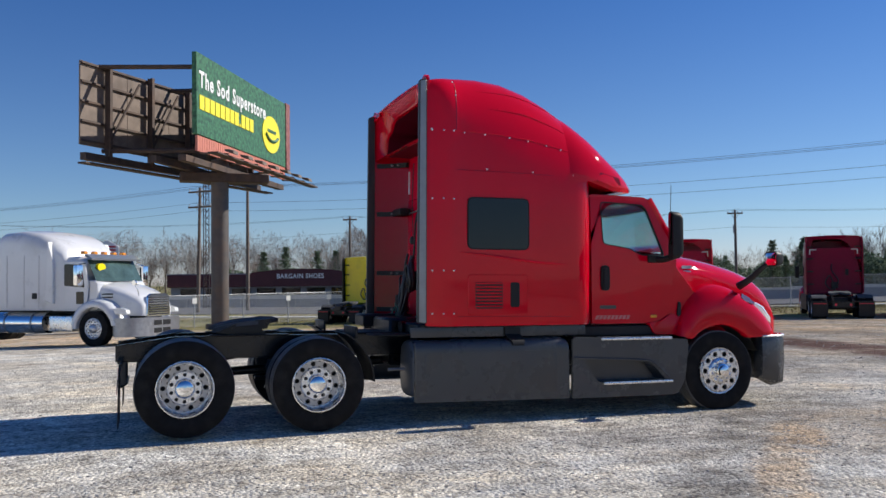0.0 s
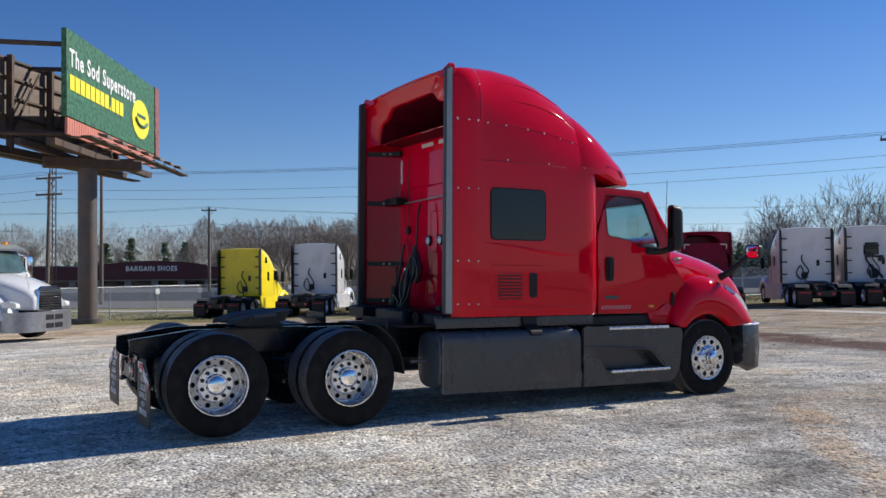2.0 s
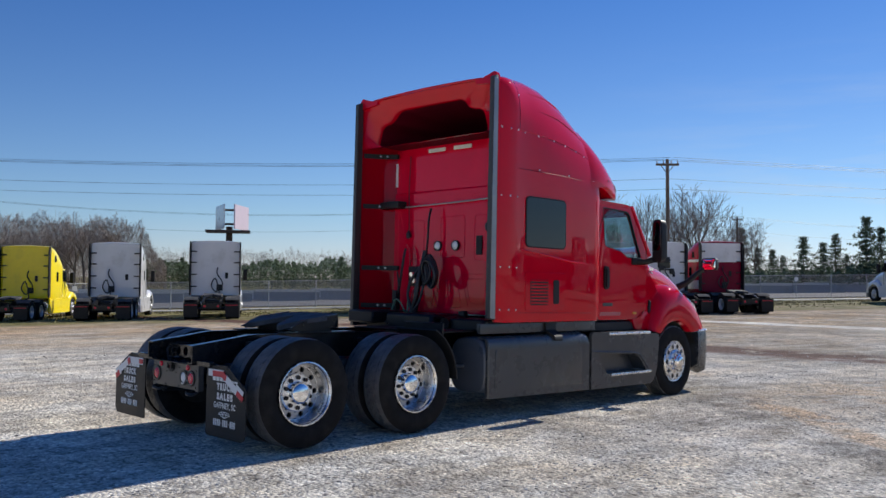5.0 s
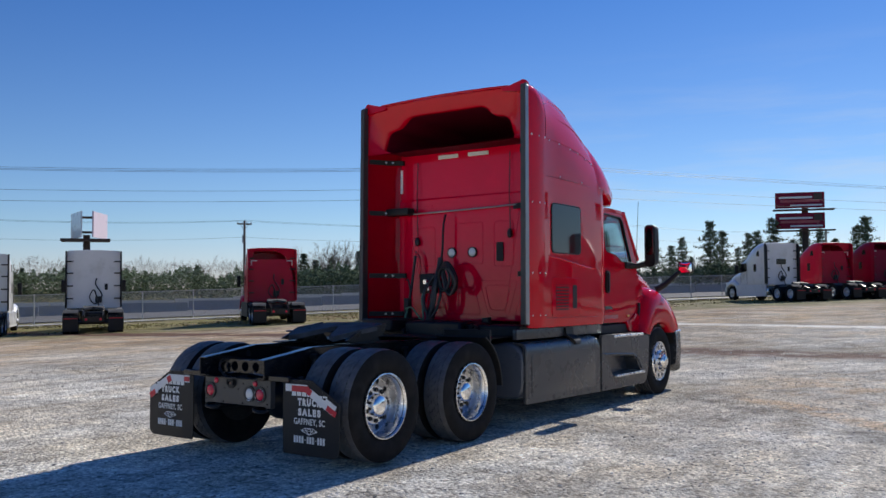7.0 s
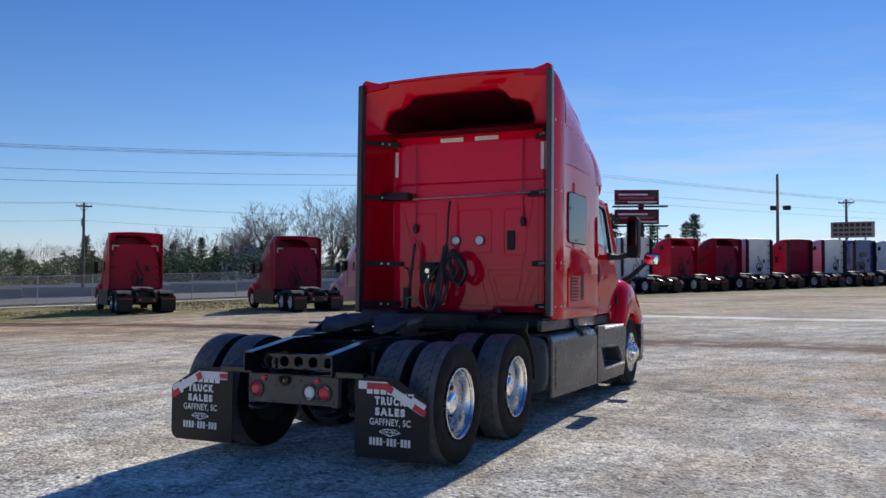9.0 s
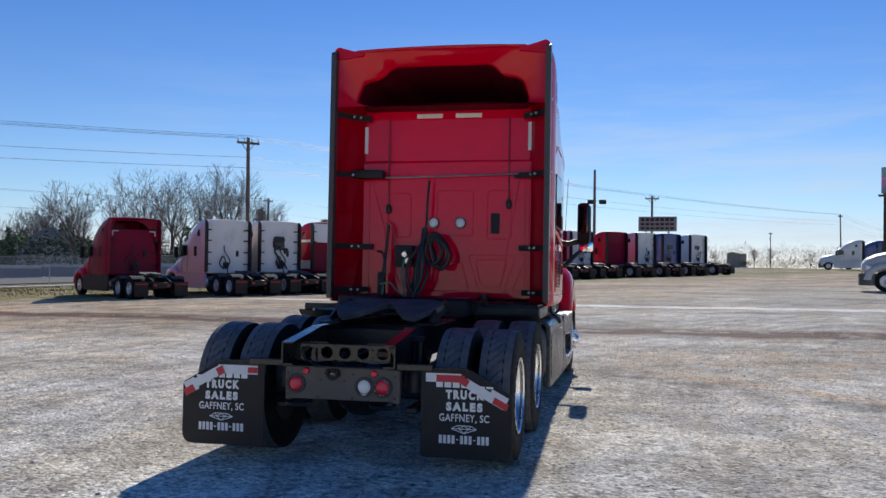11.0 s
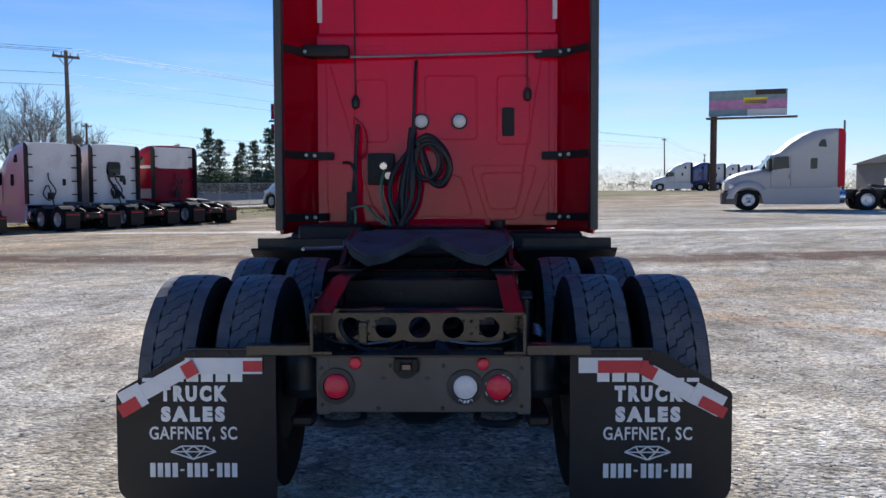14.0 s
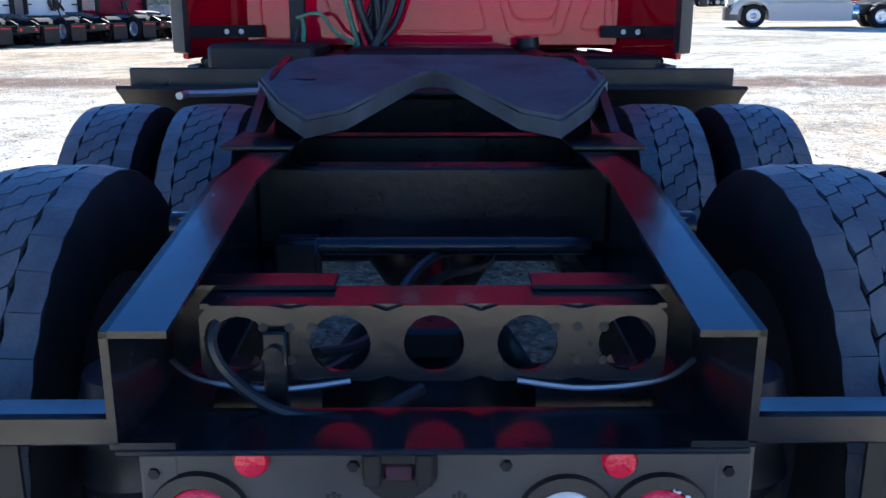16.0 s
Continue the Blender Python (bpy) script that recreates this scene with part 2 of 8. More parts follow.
def again(ob, parent, m, deep=True):
    """The same part once more, at the pose m under parent, with its own sub-parts."""
    o = new(ob.name, ob.data)
    o.parent, o.matrix_basis = parent, m @ ob.matrix_basis
    for k in ("label",):
        if k in ob:
            o[k] = ob[k]
    if deep:
        for c in ob.children:
            again(c, o, Matrix.Identity(4))
    return o


def thing(name, label, category, group="", m=None, kind=""):
    ob = tagged(new(name), label, category, group, kind)
    ob.empty_display_size = 0.3
    if m:
        ob.matrix_basis = m
    return ob


def B():
    return bmesh.new()


def box(bm, x0, x1, y0, y1, z0, z1, bev=0.0, seg=1):
    v = [bm.verts.new((x, y, z)) for x in (x0, x1) for y in (y0, y1) for z in (z0, z1)]
    fs = [bm.faces.new([v[i] for i in f]) for f in ((0, 1, 3, 2), (4, 6, 7, 5), (0, 4, 5, 1), (2, 3, 7, 6), (0, 2, 6, 4), (1, 5, 7, 3))]
    if bev:
        es = list({e for f in fs for e in f.edges})
        bmesh.ops.bevel(bm, geom=es, offset=bev, segments=seg, affect="EDGES", profile=0.6)
    return bm


def loft(bm, rings, cap0=True, cap1=True, closed=True):
    vs = [[bm.verts.new(p) for p in r] for r in rings]
    n = len(rings[0])
    for a, b in zip(vs, vs[1:]):
        for i in range(n if closed else n - 1):
            bm.faces.new((a[i], a[(i + 1) % n], b[(i + 1) % n], b[i]))
    if cap0:
        bm.faces.new(vs[0][::-1])
    if cap1:
        bm.faces.new(vs[-1])
    return bm


def basis(d):
    d = Vector(d).normalized()
    u = d.cross(Vector((0, 0, 1)) if abs(d.z) < 0.9 else Vector((1, 0, 0))).normalized()
    return u, d.cross(u).normalized()


def cyl(bm, a, b, r, r2=None, n=16, cap=True):
    a, b = Vector(a), Vector(b)
    u, w = basis(b - a)
    ring = lambda c, q: [c + q * (math.cos(t) * u + math.sin(t) * w) for t in (2 * math.pi * i / n for i in range(n))]
    return loft(bm, [ring(a, r), ring(b, r if r2 is None else r2)], cap, cap)


def tube(bm, pts, r, n=8, cap=True):
    pts = [Vector(p) for p in pts]
    rings, u = [], None
    for i, p in enumerate(pts):
        d = (pts[min(i + 1, len(pts) - 1)] - pts[max(i - 1, 0)]).normalized()
        if u is None:
            u, w = basis(d)
        else:
            u = (u - u.dot(d) * d).normalized()
            w = d.cross(u)
        q = r if isinstance(r, (int, float)) else r[i]
        rings.append([p + q * (math.cos(t) * u + math.sin(t) * w) for t in (2 * math.pi * k / n for k in range(n))])
    return loft(bm, rings, cap, cap)


def curve_pts(pts, k=6):
    """A smooth run through the points."""
    pts = [Vector(p) for p in pts]
    out = []
    for i in range(len(pts) - 1):
        p0, p1, p2, p3 = pts[max(i - 1, 0)], pts[i], pts[i + 1], pts[min(i + 2, len(pts) - 1)]
        for j in range(k):
            t = j / k
            out.append(0.5 * ((2 * p1) + (p2 - p0) * t + (2 * p0 - 5 * p1 + 4 * p2 - p3) * t * t + (3 * p1 - p0 - 3 * p2 + p3) * t ** 3))
    return out + [pts[-1]]


def lathe(bm, prof, n=48, c=(0, 0, 0), closed=False):
    """prof: (y along the axle, radius), turned round the y axis at c."""
    rings = [[(c[0] + r * math.cos(t), c[1] + y, c[2] + r * math.sin(t)) for y, r in prof] for t in (2 * math.pi * i / n for i in range(n))]
    vs = [[bm.verts.new(p) for p in r] for r in rings]
    m = len(prof)
    for i in range(n):
        a, b = vs[i], vs[(i + 1) % n]
        for j in range(m if closed else m - 1):
            bm.faces.new((a[j], a[(j + 1) % m], b[(j + 1) % m], b[j]))
    bmesh.ops.remove_doubles(bm, verts=bm.verts, dist=1e-5)
    return bm


def to3(p, axis, v):
    return {"X": (v, p[0], p[1]), "Y": (p[0], v, p[1]), "Z": (p[0], p[1], v)}[axis]


def prism(bm, poly, axis, a, b, bev=0.0, seg=1):
    n0 = len(bm.verts)
    loft(bm, [[to3(p, axis, a) for p in poly], [to3(p, axis, b) for p in poly]])
    if bev:
        bm.verts.ensure_lookup_table()
        es = [e for e in bm.edges if all(v.index >= n0 or v.index == -1 for v in e.verts)] if n0 else list(bm.edges)
        bmesh.ops.bevel(bm, geom=es, offset=bev, segments=seg, affect="EDGES", profile=0.6, clamp_overlap=True)
    return bm


def rpoly(pts, r, k=4):
    """The polygon with its corners rounded by r (one radius, or one for each corner)."""
    out, n = [], len(pts)
    for i, p in enumerate(pts):
        q = r[i] if isinstance(r, (list, tuple)) else r
        p, a, b = Vector(p), Vector(pts[i - 1]), Vector(pts[(i + 1) % n])
        if q <= 0:
            out.append(tuple(p))
            continue
        u, w = (a - p), (b - p)
        q1 = min(q, 0.45 * u.length, 0.45 * w.length)
        s, e = p + u.normalized() * q1, p + w.normalized() * q1
        for j in range(k + 1):
            t = j / k
            out.append(tuple((1 - t) ** 2 * s + 2 * t * (1 - t) * p + t * t * e))
    return out


def rrect(x0, x1, y0, y1, r, k=4):
    return rpoly([(x0, y0), (x1, y0), (x1, y1), (x0, y1)], r, k)


def plate(bm, outer, hole, axis, a, b):
    """A flat plate with one hole: outer and hole are loops of equal count."""
    L = [[bm.verts.new(to3(p, axis, v)) for p in loop] for v in (a, b) for loop in (outer, hole)]
    n = len(outer)
    for i in range(n):
        j = (i + 1) % n
        bm.faces.new((L[0][i], L[0][j], L[1][j], L[1][i]))
        bm.faces.new((L[2][i], L[3][i], L[3][j], L[2][j]))
        bm.faces.new((L[0][i], L[2][i], L[2][j], L[0][j]))
        bm.faces.new((L[1][i], L[1][j], L[3][j], L[3][i]))
    return bm


def resample(loop, n, start=None):
    """n points evenly along the closed loop, from the point nearest to start."""
    P = [Vector(p) for p in loop]
    P.append(P[0])
    d = [0]
    for a, b in zip(P, P[1:]):
        d.append(d[-1] + (b - a).length)
    off = 0
    if start is not None:
        i = min(range(len(P) - 1), key=lambda k: (P[k] - Vector(start)).length)
        off = d[i]
    out, k = [], 0
    for i in range(n):
        s = (off + d[-1] * i / n) % d[-1]
        k = max(j for j in range(len(d)) if d[j] <= s + 1e-9)
        k = min(k, len(P) - 2)
        t = (s - d[k]) / max(1e-9, d[k + 1] - d[k])
        out.append(tuple(P[k].lerp(P[k + 1], t)))
    return out


def lettering(txt, size, m, material, parent, width=None, depth=0.002, bold=0.0, name="lettering", label=""):
    cu = bpy.data.curves.new(name, "FONT")
    cu.body, cu.size, cu.align_x, cu.extrude, cu.offset = txt, size, "CENTER", depth, bold
    cu.space_character = 1.0 + 6 * bold / size
    cu.resolution_u = 3
    tmp = bpy.data.objects.new(name, cu)
    scene.collection.objects.link(tmp)
    me = bpy.data.meshes.new_from_object(tmp.evaluated_get(bpy.context.evaluated_depsgraph_get()))
    bpy.data.objects.remove(tmp)
    if width:
        xs = [v.co.x for v in me.vertices]
        k = width / (max(xs) - min(xs))
        for v in me.vertices:
            v.co.x *= k
    me.materials.clear()
    me.materials.append(material)
    ob = new(name, me)
    ob.matrix_basis, ob.parent = m, parent
    if label:
        tagged(ob, label)
    return ob

# ---- ground ----
def smooth01(a, b, v):
    t = min(1.0, max(0.0, (v - a) / (b - a)))
    return t * t * (3 - 2 * t)


def gz(x, y):
    """Height of the ground."""
    s = 0.6 * x - 0.8 * y + 6
    d = math.hypot(x - 2, y - 9)
    z = -0.025 + (0.0165 if s > 0 else 0.024) * max(-32.0, min(95.0, s)) * smooth01(9, 34, d)
    z -= 0.10 * math.exp(-((x - 11.5) ** 2 + (y - 11) ** 2) / 50.0)
    if d < 70:
        z += (0.022 * noise.noise((x * 0.35, y * 0.35, 0.3)) + 0.010 * noise.noise((x * 1.3, y * 1.3, 4.3))) * (0.25 + 0.75 * smooth01(3, 9, d))
    return z


ROW_N = (0.565, 0.825)      # across the row of parked tractors


def build_ground():
    def axis(c, n=150):
        return [c + math.copysign(0.9 * math.sinh(abs(u) * 8.1), u) for u in (2 * i / n - 1 for i in range(n + 1))]
    xs, ys = axis(0.0), axis(7.0)
    verts = [(x, y, gz(x, y)) for x in xs for y in ys]
    m = len(ys)
    faces = [(i * m + j, (i + 1) * m + j, (i + 1) * m + j + 1, i * m + j + 1) for i in range(len(xs) - 1) for j in range(m - 1)]
    me = bpy.data.meshes.new("ground")
    me.from_pydata(verts, [], faces)
    me.shade_smooth()
    ob = tagged(new("ground", me), "pale grey and tan gravel lot with dry grass towards the road", "ground", kind="structure")
    return ob


def ground_material():
    m = bpy.data.materials.new("gravel")
    m.use_nodes = True
    nt = m.node_tree
    N, L = nt.nodes.new, nt.links.new
    b = nt.nodes["Principled BSDF"]
    b.inputs["Roughness"].default_value, b.inputs["Specular IOR Level"].default_value = 0.9, 0.15
    b.inputs["Diffuse Roughness"].default_value = 0.5
    tc = N("ShaderNodeTexCoord")

    def nz(scale, detail=6, rough=0.6, stretch=None):
        n = N("ShaderNodeTexNoise")
        n.inputs["Scale"].default_value, n.inputs["Detail"].default_value, n.inputs["Roughness"].default_value = scale, detail, rough
        if stretch:
            mp = N("ShaderNodeMapping")
            mp.inputs["Scale"].default_value = stretch[:3]
            mp.inputs["Rotation"].default_value = (0, 0, radians(stretch[3]))
            L(tc.outputs["Object"], mp.inputs["Vector"])
            L(mp.outputs[0], n.inputs["Vector"])
        else:
            L(tc.outputs["Object"], n.inputs["Vector"])
        return n.outputs["Fac"]

    def ramp(fac, stops):
        r = N("ShaderNodeValToRGB")
        e = r.color_ramp.elements
        while len(e) < len(stops):
            e.new(0.5)
        for k, (p, c) in zip(e, stops):
            k.position, k.color = p, (*c, 1) if len(c) == 3 else c
        L(fac, r.inputs["Fac"])
        return r.outputs["Color"]

    def mix(fac, a, c, mode="MIX"):
        x = N("ShaderNodeMixRGB")
        x.blend_type = mode
        if isinstance(fac, float):
            x.inputs["Fac"].default_value = fac
        else:
            L(fac, x.inputs["Fac"])
        for s, v in (("Color1", a), ("Color2", c)):
            if isinstance(v, tuple):
                x.inputs[s].default_value = (*v, 1)
            else:
                L(v, x.inputs[s])
        return x.outputs["Color"]

    def calc(op, a, c=None):
        x = N("ShaderNodeMath")
        x.operation = op
        for i, v in enumerate((a, c)):
            if v is None:
                continue
            if isinstance(v, (int, float)):
                x.inputs[i].default_value = v
            else:
                L(v, x.inputs[i])
        return x.outputs[0]

    W, K = (1, 1, 1), (0, 0, 0)
    # stones of two sizes
    vo = N("ShaderNodeTexVoronoi")
    vo.inputs["Scale"].default_value = 27
    L(tc.outputs["Object"], vo.inputs["Vector"])
    v2 = N("ShaderNodeTexVoronoi")
    v2.inputs["Scale"].default_value = 62
    L(tc.outputs["Object"], v2.inputs["Vector"])
    stone = ramp(vo.outputs["Color"], [(0.0, (0.06, 0.058, 0.055)), (0.2, (0.30, 0.295, 0.285)), (0.6, (0.48, 0.47, 0.45)), (1.0, (0.88, 0.87, 0.84))])
    fine = ramp(v2.outputs["Color"], [(0.0, (0.12, 0.117, 0.112)), (0.25, (0.38, 0.372, 0.357)), (1.0, (0.80, 0.785, 0.755))])
    base = mix(ramp(nz(3.5, 8, 0.7), [(0.42, K), (0.6, W)]), stone, fine)
    geo = N("ShaderNodeSeparateXYZ")
    L(tc.outputs["Object"], geo.inputs[0])
    X, Y = geo.outputs[0], geo.outputs[1]

    def arcs(cx, cy, across, along):
        """Streaks that follow circles round a point, as turning wheels leave them."""
        dx, dy = calc("SUBTRACT", X, cx), calc("SUBTRACT", Y, cy)
        r = calc("SQRT", calc("ADD", calc("MULTIPLY", dx, dx), calc("MULTIPLY", dy, dy)))
        r = calc("ADD", r, calc("MULTIPLY", nz(0.35, 4), 1.2))
        co = N("ShaderNodeCombineXYZ")
        L(calc("MULTIPLY", r, across), co.inputs[0])
        L(calc("MULTIPLY", calc("ARCTAN2", dy, dx), along), co.inputs[1])
        n = N("ShaderNodeTexNoise")
        n.inputs["Scale"].default_value, n.inputs["Detail"].default_value, n.inputs["Roughness"].default_value = 1.0, 6, 0.62
        L(co.outputs[0], n.inputs["Vector"])
        return n.outputs["Fac"]

    def tint(b_, fac, amount, colour):
        return mix(calc("MULTIPLY", fac, amount), b_, mix(1.0, b_, colour, "MULTIPLY"))

    # broad tone: pale worn lanes, darker damp fines, cream and tan soil
    base = tint(base, ramp(nz(0.42, 6, 0.55, (1.0, 0.5, 1, 12)), [(0.46, K), (0.60, W)]), 0.9, (1.16, 1.15, 1.12))
    base = tint(base, ramp(nz(0.9, 6, 0.58, (1.0, 0.6, 1, -20)), [(0.46, K), (0.64, W)]), 0.8, (0.74, 0.735, 0.73))
    base = tint(base, ramp(nz(0.55, 6, 0.58, (0.8, 1.2, 1, 40)), [(0.46, K), (0.60, W)]), 0.9, (1.05, 1.0, 0.92))
    base = tint(base, ramp(nz(0.30, 9, 0.68, (0.7, 1.3, 1, 30)), [(0.50, K), (0.62, W)]), 0.7, (1.02, 0.92, 0.78))
    tr1, tr2 = arcs(3.0, -16.0, 2.6, 9.0), arcs(16.0, 30.0, 3.2, 12.0)
    lanes = ramp(nz(0.11, 4, 0.5), [(0.45, K), (0.6, W)])
    base = tint(base, ramp(tr1, [(0.47, K), (0.60, W)]), 0.8, (0.66, 0.645, 0.63))
    base = tint(base, calc("MULTIPLY", ramp(tr2, [(0.52, K), (0.66, W)]), lanes), 0.9, (1.16, 1.15, 1.12))
    # dark clods
    v3 = N("ShaderNodeTexVoronoi")
    v3.inputs["Scale"].default_value = 7.5
    L(tc.outputs["Object"], v3.inputs["Vector"])
    clod = calc("MULTIPLY", ramp(v3.outputs["Distance"], [(0.17, W), (0.24, K)]), ramp(nz(0.8, 5), [(0.46, K), (0.58, W)]))
    base = mix(calc("MULTIPLY", clod, 0.75), base, (0.12, 0.11, 0.10))
    c = calc("ADD", calc("MULTIPLY", X, ROW_N[0]), calc("MULTIPLY", Y, ROW_N[1]))
    wob = calc("MULTIPLY", calc("SUBTRACT", nz(0.12, 6, 0.6), 0.5), 16.0)
    cw = calc("ADD", c, wob)
    # brown ground and dry grass towards the road
    def band(v, a, b2):
        x = N("ShaderNodeMapRange")
        x.interpolation_type = "SMOOTHSTEP"
        x.inputs["From Min"].default_value, x.inputs["From Max"].default_value = a, b2
        L(v, x.inputs["Value"])
        return x.outputs[0]
    soil = mix(1.0, base, mix(ramp(nz(0.8, 10, 0.75), [(0.40, K), (0.60, W)]), (1.05, 0.83, 0.62), (0.66, 0.55, 0.44)), "MULTIPLY")
    far = band(cw, 17.0, 29.0)
    base = mix(calc("MULTIPLY", far, ramp(nz(0.45, 8, 0.7), [(0.36, (0.45, 0.45, 0.45)), (0.56, (1.0, 1.0, 1.0))])), base, soil)
    grass = mix(nz(2.2, 8, 0.75), (0.120, 0.135, 0.035), (0.27, 0.23, 0.11))
    base = mix(calc("MULTIPLY", band(cw, 35.0, 41.0), ramp(nz(0.5, 7, 0.7), [(0.30, K), (0.50, W)])), base, grass)
    ahead = band(X, 2.0, 15.0)
    base = mix(calc("MULTIPLY", ahead, ramp(nz(0.33, 9, 0.7, (1.0, 0.3, 1, 8)), [(0.42, (0.15, 0.15, 0.15)), (0.58, (0.75, 0.75, 0.75))])), base, mix(1.0, base, mix(ramp(nz(0.7, 9, 0.72, (1.0, 0.25, 1, 8)), [(0.4, K), (0.62, W)]), (0.46, 0.43, 0.41), (0.98, 0.94, 0.88)), "MULTIPLY"))
    # red clay rut and pale strip that cross the lot ahead of the tractor
    wv = calc("MULTIPLY", calc("SUBTRACT", nz(0.3, 5), 0.5), 2.2)
    r1 = calc("ABSOLUTE", calc("SUBTRACT", calc("ADD", X, wv), calc("ADD", 14.9, calc("MULTIPLY", Y, 0.02))))
    rut = calc("MULTIPLY", calc("SUBTRACT", 1.0, band(r1, 0.55, 1.4)), ramp(nz(0.8, 6), [(0.30, K), (0.46, W)]))
    base = mix(calc("MULTIPLY", rut, 0.92), base, (0.10, 0.045, 0.034))
    w2 = calc("MULTIPLY", calc("SUBTRACT", nz(0.5, 6), 0.5), 1.1)
    r2 = calc("ABSOLUTE", calc("SUBTRACT", calc("ADD", X, w2), calc("ADD", 24.1, calc("MULTIPLY", Y, 0.09))))
    strip = calc("MULTIPLY", calc("SUBTRACT", 1.0, band(r2, 0.35, 0.8)), calc("MULTIPLY", band(Y, -8.0, -2.0), calc("SUBTRACT", 1.0, band(Y, 20.0, 26.0))))
    base = mix(calc("MULTIPLY", strip, 0.85), base, (0.74, 0.72, 0.68))
    # a wheel's way off the lot beside the cab: orange clay pressed flat, and the dark ridge beside it
    side = calc("ADD", calc("SUBTRACT", calc("MULTIPLY", X, 0.71), calc("MULTIPLY", Y, 0.70)), calc("MULTIPLY", calc("SUBTRACT", nz(0.7, 5), 0.5), 0.8))
    along = calc("ADD", calc("MULTIPLY", X, 0.70), calc("MULTIPLY", Y, 0.71))
    reach = calc("MULTIPLY", band(along, 4.0, 6.5), calc("SUBTRACT", 1.0, band(along, 9.5, 12.0)))
    for at_, half_, colour, amount in ((-1.0, 0.36, (1.04, 0.86, 0.68), 0.9), (-1.62, 0.42, (0.58, 0.57, 0.56), 0.85), (1.1, 0.30, (0.72, 0.70, 0.68), 0.7), (-4.2, 0.45, (0.70, 0.69, 0.68), 0.6)):
        near = calc("SUBTRACT", 1.0, band(calc("ABSOLUTE", calc("SUBTRACT", side, at_)), half_ * 0.4, half_))
        base = tint(base, calc("MULTIPLY", calc("MULTIPLY", near, reach), ramp(nz(1.6, 6), [(0.36, K), (0.54, W)])), amount, colour)
    # orange clay patch by the nose
    px = calc("ADD", calc("POWER", calc("SUBTRACT", X, 9.0), 2.0), calc("POWER", calc("SUBTRACT", Y, 6.0), 2.0))
    clay = calc("MULTIPLY", calc("SUBTRACT", 1.0, band(px, 1.0, 14.0)), ramp(nz(1.1, 7), [(0.45, K), (0.62, W)]))
    base = mix(calc("MULTIPLY", clay, 0.6), base, (0.46, 0.33, 0.20))
    base = mix(1.0, base, ramp(nz(0.17, 7, 0.62), [(0.40, (0.80, 0.78, 0.76)), (0.52, (1.0, 1.0, 1.0)), (0.62, (1.10, 1.10, 1.10))]), "MULTIPLY")
    # clods and scuffs at hand size; the dark specks paint shade behind clods
    base = mix(1.0, base, ramp(nz(1.9, 5, 0.55), [(0.36, (0.82, 0.81, 0.80)), (0.50, (1.0, 1.0, 1.0)), (0.64, (1.12, 1.12, 1.11))]), "MULTIPLY")
    base = mix(1.0, base, ramp(nz(8.0, 4, 0.6), [(0.34, (0.62, 0.61, 0.60)), (0.46, (0.98, 0.98, 0.98)), (0.66, (1.06, 1.06, 1.06))]), "MULTIPLY")
    base = mix(1.0, base, ramp(nz(24.0, 3, 0.6), [(0.33, (0.50, 0.49, 0.48)), (0.45, (0.97, 0.97, 0.97)), (0.66, (1.07, 1.07, 1.07))]), "MULTIPLY")
    base = mix(1.0, base, (1.56, 1.525, 1.42), "MULTIPLY")
    L(base, b.inputs["Base Color"])
    h = calc("ADD", calc("MULTIPLY", vo.outputs["Distance"], -1.3), calc("ADD", calc("MULTIPLY", v2.outputs["Distance"], -0.35), calc("ADD", calc("MULTIPLY", nz(9, 5, 0.65), 1.5), calc("ADD", calc("MULTIPLY", tr1, 1.6), calc("MULTIPLY", nz(2.4, 6, 0.6), 2.4)))))
    bp = N("ShaderNodeBump")
    bp.inputs["Strength"].default_value, bp.inputs["Distance"].default_value = 0.8, 0.017
    L(h, bp.inputs["Height"])
    L(bp.outputs["Normal"], b.inputs["Normal"])
    return m


ground = build_ground()
M["gravel"] = ground_material()
ground.data.materials.append(M["gravel"])

# ---- the red tractor ----
def tread_mesh(R, W, half):
    """Blocks of a worn drive tread: two wavy rows between solid shoulders."""
    bm = B()
    n = 40
    cols = [(-0.725, 0.247, 0.0), (-0.305, 0.148, 0.5), (0.0, 0.140, 0.0), (0.305, 0.148, 0.5), (0.725, 0.247, 0.0)]
    for yc, hw, ph in cols:
        for i in range(n):
            a0 = 2 * math.pi * (i + ph) / n
            da = 2 * math.pi / n
            g = 0.012 if abs(yc) > 0.5 else 0.035
            if abs(yc) > 0.5:
                s = math.copysign(1, yc)
                raw = [(-0.5 + g, -s * hw), (0.0, -s * (hw - 0.06)), (0.5 - g, -s * hw), (0.5 - g * 0.6, s * hw * 0.9), (0.0, s * hw), (-0.5 + g * 0.6, s * hw * 0.9)]
            else:
                raw = [(-0.5 + g, -hw + 0.02), (0.0, -hw - 0.03), (0.5 - g, -hw + 0.02), (0.5 - g, hw - 0.02), (0.0, hw + 0.03), (-0.5 + g, hw - 0.02)]
                raw = [(p + (0.12 if q > 0 else -0.12), q) for p, q in raw]
            lo, hi = [], []
            for p, q in raw:
                y = (yc + q) * W
                drop = 0.010 * max(0.0, abs(y / W) - 0.55) ** 2 * 6
                for ring, r in ((lo, R - 0.016 - drop), (hi, R - drop)):
                    t = a0 + p * da
                    ring.append(bm.verts.new((r * math.cos(t), y, r * math.sin(t))))
            m = len(raw)
            for j in range(m):
                bm.faces.new((lo[j], lo[(j + 1) % m], hi[(j + 1) % m], hi[j]))
            bm.faces.new(hi)
    return bm


